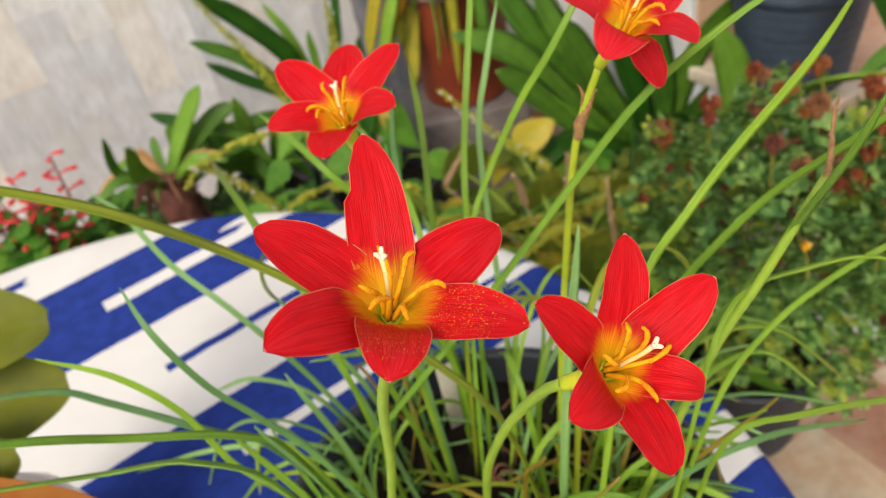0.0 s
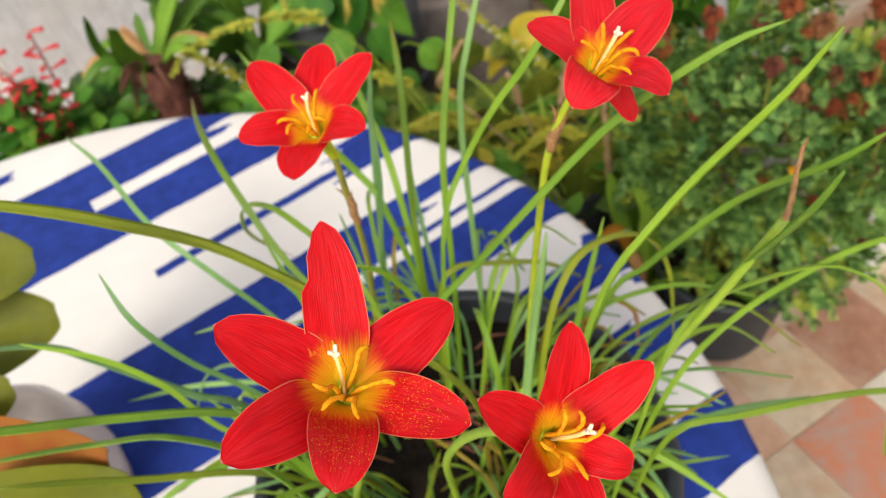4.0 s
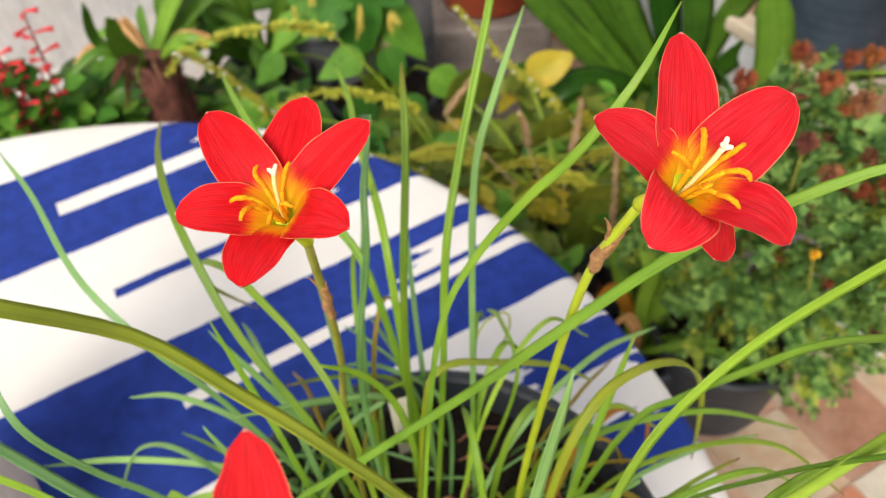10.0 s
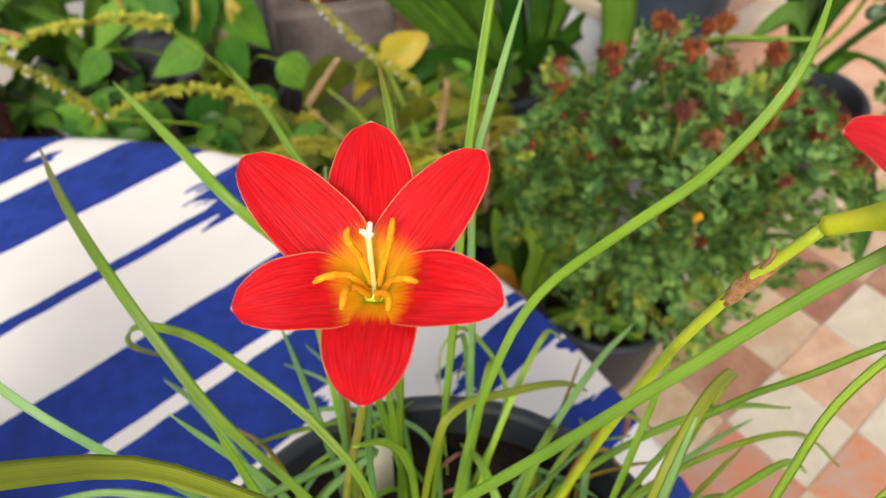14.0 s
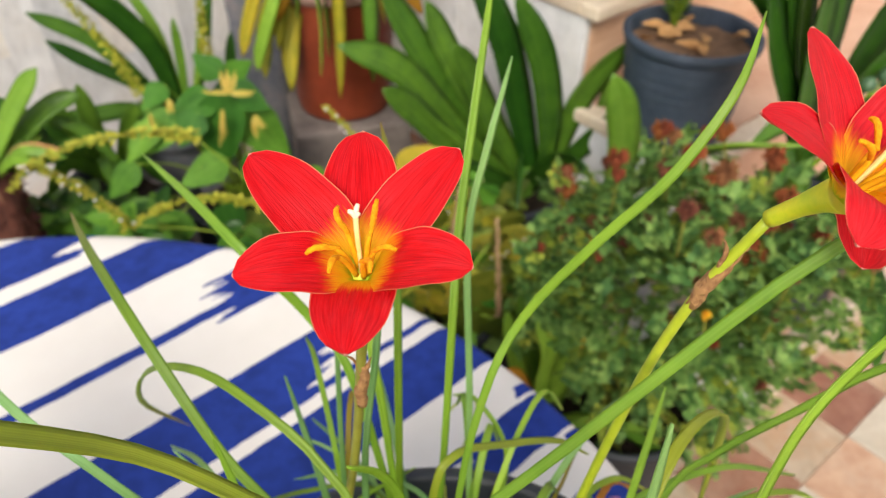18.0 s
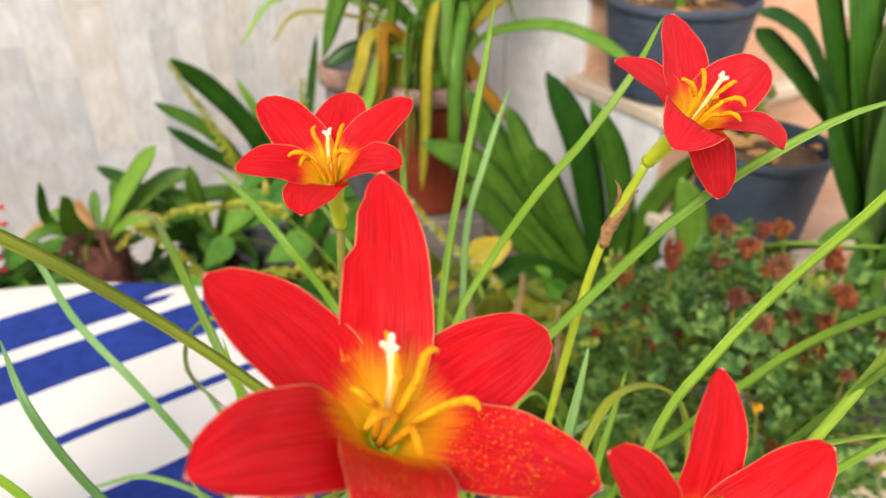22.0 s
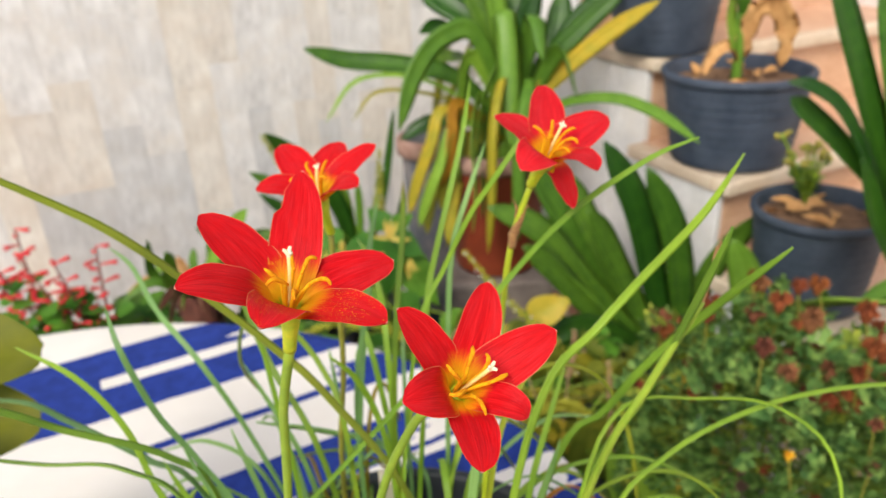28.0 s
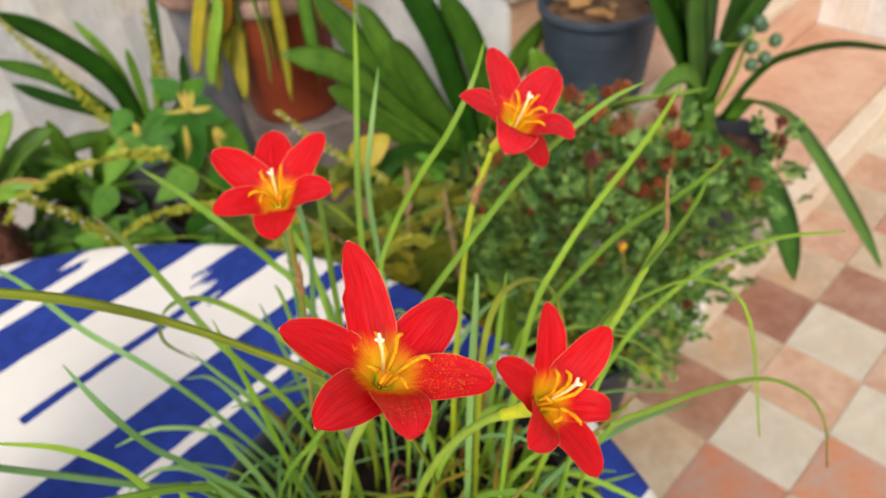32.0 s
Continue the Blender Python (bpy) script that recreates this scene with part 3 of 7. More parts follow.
lathe(bm, [(0.045, 0.03), (0.05, 0.1), (0.035, 0.3), (0.05, CLOTH_Z - 0.08), (0.12, CLOTH_Z - 0.041)], Vector((CLOTH_C.x, CLOTH_C.y, 0)), 24)
part("pedestal", bm, M_WOOD, table)
for k in range(4):
    a = k * math.pi / 2 + 0.4
    d = Vector((math.cos(a), math.sin(a), 0))
    bm = bmesh.new()
    tube(bm, [Vector((CLOTH_C.x, CLOTH_C.y, 0.09)) + d * 0.03, Vector((CLOTH_C.x, CLOTH_C.y, 0.07)) + d * 0.16, Vector((CLOTH_C.x, CLOTH_C.y, 0.021)) + d * 0.33], [0.026, 0.024, 0.02], 8, 8)
    part("leg", bm, M_WOOD, table)
bm = bmesh.new()
rng = random.Random(5)
prof = [(0.02 + 0.0540 * i, 0.0) for i in range(11)] + [(0.567, -0.0015), (0.574, -0.006), (0.578, -0.013), (0.580, -0.03), (0.5815, -0.06), (0.5835, -0.10), (0.5855, -0.15), (0.587, -0.19)]
inner = [(r - 0.002, z - 0.0016) for r, z in prof[::-1]]
sides = 144
rings = []
for r, z in prof + inner:
    ring = []
    for j in range(sides):
        a = 2 * math.pi * j / sides
        hang = max(-z - 0.02, 0) / 0.17
        wav = hang * (0.012 * math.sin(a * 17) + 0.009 * math.sin(a * 29 + 1.3))
        soft = 0.0008 * noise.noise((r * math.cos(a) * 7, r * math.sin(a) * 7, 0)) if z > -0.01 else 0
        ring.append(bm.verts.new((CLOTH_C.x + (r + wav) * math.cos(a), CLOTH_C.y + (r + wav) * math.sin(a), CLOTH_Z + z + soft)))
    rings.append(ring)
for r0, r1 in zip(rings[:-1], rings[1:]):
    for j in range(sides):
        bm.faces.new((r0[j], r0[(j + 1) % sides], r1[(j + 1) % sides], r1[j]))
bm.faces.new(rings[0][::-1])
bm.faces.new(rings[-1])
bmesh.ops.recalc_face_normals(bm, faces=bm.faces)
cloth = link("tablecloth", bm, M_CLOTH)
tagged(cloth, "white cotton tablecloth printed with ragged cobalt blue stripes", "tablecloth")


# ---- pots ----
def plant_pot(name, at, r_top, r_bot, h, material, label, soil, soil_drop=0.02, ribs=True, rim=0.012):
    """A plastic nursery pot with a rolled rim, faint rings and soil inside."""
    at = Vector(at)
    pot = thing(name, at, label, "flower pot")
    prof = [(r_bot * 0.9, 0.0), (r_bot, 0.004)]
    n = 26 if ribs else 10
    for i in range(1, n):
        s = i / n
        r = r_bot + (r_top - rim * 0.6 - r_bot) * s
        prof.append((r + (0.0016 if ribs and i % 3 == 0 else 0), h * s * 0.9))
    prof += [(r_top - rim * 0.6, h - rim * 1.6), (r_top - rim * 0.2, h - rim * 1.4), (r_top, h - rim), (r_top, h - rim * 0.3), (r_top - rim * 0.3, h),
             (r_top - rim * 0.8, h), (r_top - rim * 1.1, h - rim * 0.4), (r_top - rim * 1.25, h - soil_drop * 1.6), (r_bot * 0.8, h * 0.35)]
    bm = bmesh.new()
    lathe(bm, prof, at, 48)
    part("body", bm, material, pot)
    bm = bmesh.new()
    g = bmesh.ops.create_circle(bm, cap_ends=True, cap_tris=False, segments=40, radius=r_top - rim * 1.22)
    bmesh.ops.subdivide_edges(bm, edges=bm.edges[:], cuts=1)
    bmesh.ops.poke(bm, faces=bm.faces[:])
    bmesh.ops.subdivide_edges(bm, edges=bm.edges[:], cuts=2, use_grid_fill=True)
    for v in bm.verts:
        edge = v.co.length / r_top
        v.co.z = 0.012 * noise.noise((v.co.x * 45 + at.x * 9, v.co.y * 45, at.y)) * (1 - edge ** 4)
        v.co += at + Vector((0, 0, h - soil_drop))
    part("soil", bm, soil, pot, "dark crumbly soil")
    return pot


POT_C = tp(0.035, 0.212, CLOTH_Z - TOP)
lily_pot = plant_pot("flower_pot", POT_C + Vector((0, 0, 0.0022)), 0.1185, 0.088, 0.148, M_POT_BLACK, "black plastic flower pot standing on the striped tablecloth", M_SOIL, 0.024, True, 0.008)
rng = random.Random(11)
for k in range(22):
    a, r = rng.uniform(0, 6.28), rng.uniform(0.01, 0.095)
    p = POT_C + Vector((r * math.cos(a), r * math.sin(a), 0.128))
    bm = bmesh.new()
    q = Vector((rng.uniform(-1, 1), rng.uniform(-1, 1), 0)).normalized() * rng.uniform(0.015, 0.035)
    tube(bm, [p - q * 0.5, p + Vector((0, 0, rng.uniform(0.006, 0.02))), p + q * 0.6], [0.0009, 0.0011, 0.0006], 6, 9)
    part("dry_root", bm, M_ROOT, lily_pot, "reddish dry root on the soil")
bm = bmesh.new()
for k in range(170):
    a, r = rng.uniform(0, 6.28), 0.1 * math.sqrt(rng.random())
    p = POT_C + Vector((r * math.cos(a), r * math.sin(a), 0.1275))
    if k % 2:
        blob(bm, p, rng.uniform(0.0015, 0.004), 0.7, 0.4, 1, rng)
tagged(part("soil_litter", bm, M_SOIL, lily_pot), kind="stuff")
for k, (x, y) in enumerate(((-0.045, 0.245), (-0.03, 0.275), (-0.058, 0.205), (0.1, 0.262), (0.12, 0.2))):
    bm = bmesh.new()
    uvl = bm.loops.layers.uv.verify()
    for j in range(16):
        a, r = rng.uniform(0, 6.28), rng.uniform(0.002, 0.013)
        c = tp(x, y, 0.132) + Vector((r * math.cos(a), r * math.sin(a), rng.uniform(0, 0.012)))
        d = Vector((math.cos(a), math.sin(a), 0.5)).normalized() * rng.uniform(0.005, 0.008)
        ribbon(bm, [c, c + d * 0.5 + Z * 0.001, c + d], 0.0045, 0.2, 0.0004, 4, Z, 0.3, 0.5, 0, True)
    part("seedling", bm, M_MARI_LEAF, lily_pot, "small round-leaved weed seedling")
bm = bmesh.new()
prism(bm, [tp(0.021, 0.29, 0), tp(0.033, 0.2935, 0), tp(0.0325, 0.2945, 0), tp(0.0205, 0.291, 0)], TOP + 0.122, TOP + 0.178)
softened(bm, 0.0003, 1)
part("plant_label", bm, M_LABEL, lily_pot, "blank cream plastic plant label")

# ---- the rain lily: leaves, stems and four open flowers ----
lily = thing("rain_lily", POT_C + Vector((0, 0, 0.124)), "red rain lily with four open flowers and grassy leaves", "plant")


def blade(points, width, material=M_BLADE, fold=0.3, hint=Z, twist=0.0, blunt=True):
    bm = bmesh.new()
    ribbon(bm, [tp(*p) for p in points], width * 0.76, fold, 0.0009, 26, hint, 0.12, 0.8, twist, blunt)
    return part("leaf", bm, material, lily)


SIDE = Vector((0.2, -0.8, 0.55))
OVER = Vector((-0.25, -0.35, 0.9))
blade(((.062, .195, .12), (.05, .198, .235), (.015, .208, .293), (-.007, .216, .314), (-.033, .226, .333), (-.055, .215, .365), (-.078, .209, .386), (-.14, .197, .43)), .0066, M_BLADE_OLIVE)
blade(((-.045, .24, .12), (-.018, .234, .195), (.001, .231, .221), (.02, .228, .245), (.06, .221, .297), (.085, .217, .331), (.114, .213, .368), (.143, .208, .392), (.159, .2025, .4015)), .0042, M_BLADE, .2, OVER)
blade(((.07, .17, .12), (.09, .178, .26), (.106, .191, .309), (.126, .204, .323), (.144, .208, .343), (.165, .207, .37), (.1765, .204, .394)), .0050, M_BLADE, .3, SIDE)
blade(((.08, .22, .12), (.118, .234, .235), (.139, .237, .256), (.153, .228, .286), (.169, .22, .312), (.181, .197, .346), (.193, .191, .362)), .0056, M_BLADE, .3, SIDE)
blade(((.1, .2, .12), (.122, .196, .247), (.141, .184, .303), (.148, .168, .346), (.152, .159, .372), (.156, .157, .387)), .0046, M_BLADE, .3, SIDE)
blade(((.1, .17, .12), (.128, .176, .245), (.155, .19, .269), (.186, .199, .281), (.217, .205, .286), (.245, .2, .293), (.268, .1825, .303)), .0042, M_BLADE, .2)
blade(((.09, .15, .12), (.11, .155, .268), (.129, .171, .309), (.164, .189, .299), (.201, .196, .287), (.2245, .185, .262), (.222, .1535, .20)), .0032, M_BLADE, .2)
blade(((.1, .15, .12), (.119, .154, .25), (.152, .155, .263), (.221, .168, .232), (.248, .159, .218), (.259, .148, .2), (.276, .145, .148)), .0036, M_BLADE_TIP, .2)
blade(((.03, .22, .12), (.045, .24, .25), (.054, .245, .305), (.066, .25, .329), (.079, .241, .36), (.091, .236, .38), (.104, .239, .398), (.1155, .251, .41)), .0034, M_BLADE, .2, OVER)
blade(((.02, .23, .12), (.0, .245, .23), (-.024, .267, .27), (-.036, .284, .291), (-.049, .309, .305), (-.065, .35, .299), (-.083, .405, .278)), .0046, M_BLADE_TIP, .3, SIDE)
blade(((.04, .28, .12), (.023, .309, .242), (.01, .328, .265), (-.009, .332, .298), (-.027, .364, .304), (-.05, .4185, .2945)), .0052, M_BLADE, .3, SIDE)
blade(((.0, .2, .12), (-.03, .21, .22), (-.048, .211, .262), (-.059, .209, .288), (-.066, .207, .321), (-.0755, .222, .335)), .0036, M_BLADE_COOL, .3, SIDE)
blade(((-.01, .24, .12), (-.015, .245, .22), (-.022, .247, .311)), .0036, M_BLADE, .3, SIDE)
blade(((.06, .18, .12), (.075, .191, .258), (.0894, .2083, .326)), .0058, M_BLADE_COOL, .3, SIDE)
blade(((.04, .26, .12), (.05, .275, .22), (.056, .287, .289), (.064, .308, .319), (.078, .335, .362), (.085, .345, .395)), .0044, M_BLADE, .3, SIDE)
blade(((.06, .26, .12), (.065, .29, .24), (.07, .316, .303), (.08, .329, .333), (.092, .342, .36)), .0042, M_BLADE_COOL, .3, SIDE)
blade(((.03, .27, .12), (.036, .287, .248), (.044, .32, .317), (.045, .345, .3386)), .0044, M_BLADE_TIP, .3, SIDE)
blade(((.0, .25, .12), (-.038, .263, .224), (-.058, .265, .274), (-.083, .285, .295), (-.11, .325, .303), (-.138, .36, .3)), .0038, M_BLADE_COOL, .3, SIDE)

blade(((.02, .225, .12), (.016, .235, .25), (.004, .253, .279), (-.013, .271, .290), (-.028, .289, .288), (-.044, .306, .276), (-.057, .324, .252), (-.064, .342, .217), (-.054, .360, .175)), .0040, M_BLADE_TIP, .3, SIDE)
blade(((.035, .27, .12), (.032, .30, .235), (.028, .33, .272), (.015, .395, .262), (.005, .461, .241), (-.010, .526, .223)), .0050, M_BLADE, .3, SIDE)
blade(((.02, .24, .12), (.018, .258, .245), (.028, .274, .306), (.030, .287, .328), (.035, .301, .348)), .0036, M_BLADE_COOL, .3, SIDE)
blade(((.07, .19, .12), (.083, .20, .25), (.097, .214, .290), (.116, .228, .291), (.140, .242, .270), (.159, .256, .221), (.170, .262, .150)), .0050, M_BLADE_OLIVE, .25)
blade(((.03, .25, .12), (.042, .26, .225), (.052, .266, .244), (.074, .272, .235), (.101, .279, .218), (.121, .285, .193)), .0046, M_BLADE_OLIVE, .25)
blade(((.1, .23, .12), (.118, .24, .165), (.135, .235, .168), (.143, .225, .145)), .004, M_BLADE_OLD, .2)
blade(((.1, .2, .12), (.122, .205, .175), (.145, .205, .17), (.152, .2, .13)), .0034, M_BLADE_OLD, .2)
blade(((.09, .24, .12), (.112, .262, .168), (.13, .268, .162), (.138, .262, .14)), .003, M_BLADE_OLD, .2)
blade(((.07, .24, .12), (.1, .262, .18), (.13, .275, .185), (.155, .27, .165)), .0042, M_BLADE_TIP, .2)
blade(((-.02, .2, .12), (-.05, .19, .17), (-.085, .195, .165), (-.11, .2, .12)), .004, M_BLADE, .2)
blade(((-.02, .24, .12), (-.06, .255, .2), (-.095, .27, .19), (-.12, .27, .15)), .0036, M_BLADE_COOL, .2)

blade(((-.01, .21, .12), (-.045, .205, .245), (-.069, .21, .262), (-.115, .235, .266), (-.14, .245, .271), (-.18, .25, .272)), .0056, M_BLADE_COOL, .2)
blade(((-.01, .19, .12), (-.03, .187, .255), (-.046, .185, .284), (-.079, .178, .305), (-.1, .168, .325), (-.15, .16, .345)), .0054, M_BLADE, .2)
blade(((-.015, .17, .12), (-.03, .165, .265), (-.06, .175, .288), (-.094, .178, .29), (-.13, .17, .305)), .0052, M_BLADE, .2)
blade(((0, .19, .12), (-.04, .185, .22), (-.09, .175, .262), (-.125, .165, .295)), .0046, M_BLADE_OLIVE, .2)
blade(((.0, .20, .12), (-.012, .185, .21), (-.020, .170, .239), (-.024, .150, .275), (-.03, .130, .296), (-.045, .105, .292)), .0046, M_BLADE, .2)
blade(((-.02, .21, .12), (-.048, .202, .215), (-.062, .200, .251), (-.069, .200, .288), (-.083, .200, .314), (-.103, .200, .33)), .0036, M_BLADE, .25, SIDE)

rng = random.Random(23)
for k in range(58):
    a0, r0 = rng.uniform(0, 6.28), 0.075 * math.sqrt(rng.random())
    bx, by = 0.037 + r0 * math.cos(a0), 0.215 + r0 * math.sin(a0)
    a = a0 + rng.gauss(0, 0.7)
    low = k % 3 != 0
    reach = rng.uniform(0.05, 0.14) if low else rng.uniform(0.02, 0.07)
    high = rng.uniform(0.05, 0.11) if low else rng.uniform(0.1, 0.17)
    dx, dy = math.cos(a), math.sin(a)
    if low:
        pts = ((bx, by, .12), (bx + dx * reach * .3, by + dy * reach * .3, .125 + high * .8), (bx + dx * reach * .7, by + dy * reach * .7, .125 + high), (bx + dx * reach * 1.1, by + dy * reach * 1.1, .125 + high * rng.uniform(.35, .85)))
    else:
        pts = ((bx, by, .12), (bx + dx * reach * .25, by + dy * reach * .25, .125 + high * .55), (bx + dx * reach, by + dy * reach, .125 + high))
    mat = rng.choice((M_BLADE, M_BLADE_COOL, M_BLADE_COOL, M_BLADE_TIP, M_BLADE)) if k % 14 else M_BLADE_OLD
    blade(pts, rng.uniform(.0028, .0048), mat, .3, SIDE if not low else Z, rng.uniform(-0.6, 0.6))


for k in range(12):
    a = radians(rng.uniform(-95, 25))
    bx, by = 0.05 + rng.uniform(-.03, .04), 0.185 + rng.uniform(-.03, .03)
    dx, dy, reach, high = math.cos(a), math.sin(a), rng.uniform(.06, .13), rng.uniform(.05, .12)
    blade(((bx, by, .12), (bx + dx * reach * .3, by + dy * reach * .3, .125 + high * .85), (bx + dx * reach * .7, by + dy * reach * .7, .125 + high), (bx + dx * reach * 1.15, by + dy * reach * 1.15, .125 + high * rng.uniform(.4, .9))),
          rng.uniform(.003, .0046), rng.choice((M_BLADE, M_BLADE_COOL, M_BLADE_TIP)), .3, Z, rng.uniform(-.6, .6))


# low leaves seen across the pot: a pale flat one, one with a bent tip, a withered orange one and a dry loop
blade(((-.02, .27, .12), (.0, .272, .185), (.023, .274, .21), (.0, .262, .232), (-.03, .245, .253)), .0048, M_BLADE_COOL, .2)
blade(((.035, .258, .12), (.034, .257, .20), (.03, .254, .242), (.022, .246, .275), (.012, .237, .295)), .0042, M_BLADE, .25, SIDE)
blade(((.085, .25, .12), (.10, .255, .16), (.120, .27, .172), (.137, .284, .165), (.155, .290, .140), (.160, .291, .105)), .0048, M_ORANGE_LEAF, .3)
blade(((.06, .29, .12), (.066, .33, .150), (.072, .344, .162), (.085, .347, .170), (.088, .344, .160), (.078, .335, .140)), .0016, M_BLADE_OLIVE, .3)
# a thicket of fine crossing leaves low in the pot
rng = random.Random(77)
for k in range(46):
    a0, r0 = rng.uniform(0, 6.28), 0.085 * math.sqrt(rng.random())
    bx, by = 0.037 + r0 * math.cos(a0), 0.215 + r0 * math.sin(a0)
    a = rng.uniform(0, 6.28)
    dx, dy, reach, high = math.cos(a), math.sin(a), rng.uniform(.03, .075), rng.uniform(.015, .06)
    if (bx + dx * reach - 0.037) ** 2 + (by + dy * reach - 0.215) ** 2 > 0.011:
        dx, dy = -dx, -dy
    blade(((bx, by, .115), (bx + dx * reach * .3, by + dy * reach * .3, .12 + high * .8), (bx + dx * reach * .7, by + dy * reach * .7, .12 + high), (bx + dx * reach * 1.05, by + dy * reach * 1.05, .12 + high * rng.uniform(.5, 1.1))),
          rng.uniform(.0018, .0036), rng.choice((M_BLADE, M_BLADE_COOL, M_BLADE_OLIVE, M_BLADE_TIP, M_BLADE_OLIVE)) if k % 11 else M_BLADE_OLD, .3, Z, rng.uniform(-.8, .8))


# short arching leaves that crowd the rim, some yellowed and limp
rng = random.Random(57)
for k in range(44):
    a0, r0 = rng.uniform(0, 6.28), rng.uniform(.045, .085)
    bx, by = 0.037 + r0 * math.cos(a0), 0.215 + r0 * math.sin(a0)
    a = a0 + rng.gauss(0, 0.9)
    dx, dy, reach, high = math.cos(a), math.sin(a), rng.uniform(.04, .085), rng.uniform(.025, .075)
    limp = k % 9 == 0
    bend = rng.uniform(-.02, .02)
    blade(((bx, by, .12), (bx + dx * reach * .3 - dy * bend, by + dy * reach * .3 + dx * bend, .125 + high * .85), (bx + dx * reach * .75, by + dy * reach * .75, .125 + high), (bx + dx * reach * 1.2 + dy * bend, by + dy * reach * 1.2 - dx * bend, .125 + high * (.5 if limp else rng.uniform(.5, .95)))),
          rng.uniform(.002, .0038), M_BLADE_OLD if limp else rng.choice((M_BLADE, M_BLADE_COOL, M_BLADE_COOL, M_BLADE_TIP)), .3, Z, rng.uniform(-.8, .8))


def petal(bm, throat, axis, tip, width, lift=0.12, recurve=0.0, nick=False, face=None):
    """One petal from the throat to its tip: cupped along the middle, pointed, with a wavy rim."""
    uvl = bm.loops.layers.uv.verify()
    d = tip - throat
    length = d.length
    rad = (d - axis * d.dot(axis)).normalized()
    p = bez(throat - axis * 0.0045 + rad * 0.0016, throat + axis * 0.0005 + rad * length * 0.18, tip - d * 0.42 + axis * length * lift, tip, 18)
    fr = frames(p, face or axis)
    cols = 16
    grids = []
    for layer in range(2):
        grid = []
        for i, (q, t, side, up) in enumerate(fr):
            s = i / 18
            w = width * 0.475 * (math.sin(math.pi * s) ** 0.85 if s < 0.5 else max(1 - ((s - 0.5) * 2) ** 2.4, 0.0) ** 0.60) + 0.0018 * (1 - s) ** 3 + 0.0001
            row = []
            for j in range(cols + 1):
                x = j / cols * 2 - 1
                if nick and x < 0 and s > 0.70:
                    x *= 0.78 + 0.06 * math.sin(s * 40)
                cup = (x * x) * w * 0.20 * (1 - 0.5 * s) - recurve * length * s * s + 0.00022 * math.exp(-(x * 7) ** 2) * math.sin(math.pi * s)
                rip = 0.00022 * math.sin(s * 21 + x * 5) * abs(x)
                row.append((bm.verts.new(q + side * x * w - up * (-cup) + up * (rip - layer * 0.00045 * (1 - abs(x) ** 6))), j / cols, s))
            grid.append(row)
        grids.append(grid)
    for layer, grid in enumerate(grids):
        for i in range(18):
            for j in range(cols):
                c = [grid[i][j], grid[i][j + 1], grid[i + 1][j + 1], grid[i + 1][j]]
                if layer:
                    c = c[::-1]
                f = bm.faces.new([v for v, _, _ in c])
                for lp, (_, u, w) in zip(f.loops, c):
                    lp[uvl].uv = (u, w)
    bmesh.ops.recalc_face_normals(bm, faces=bm.faces)
    return bm


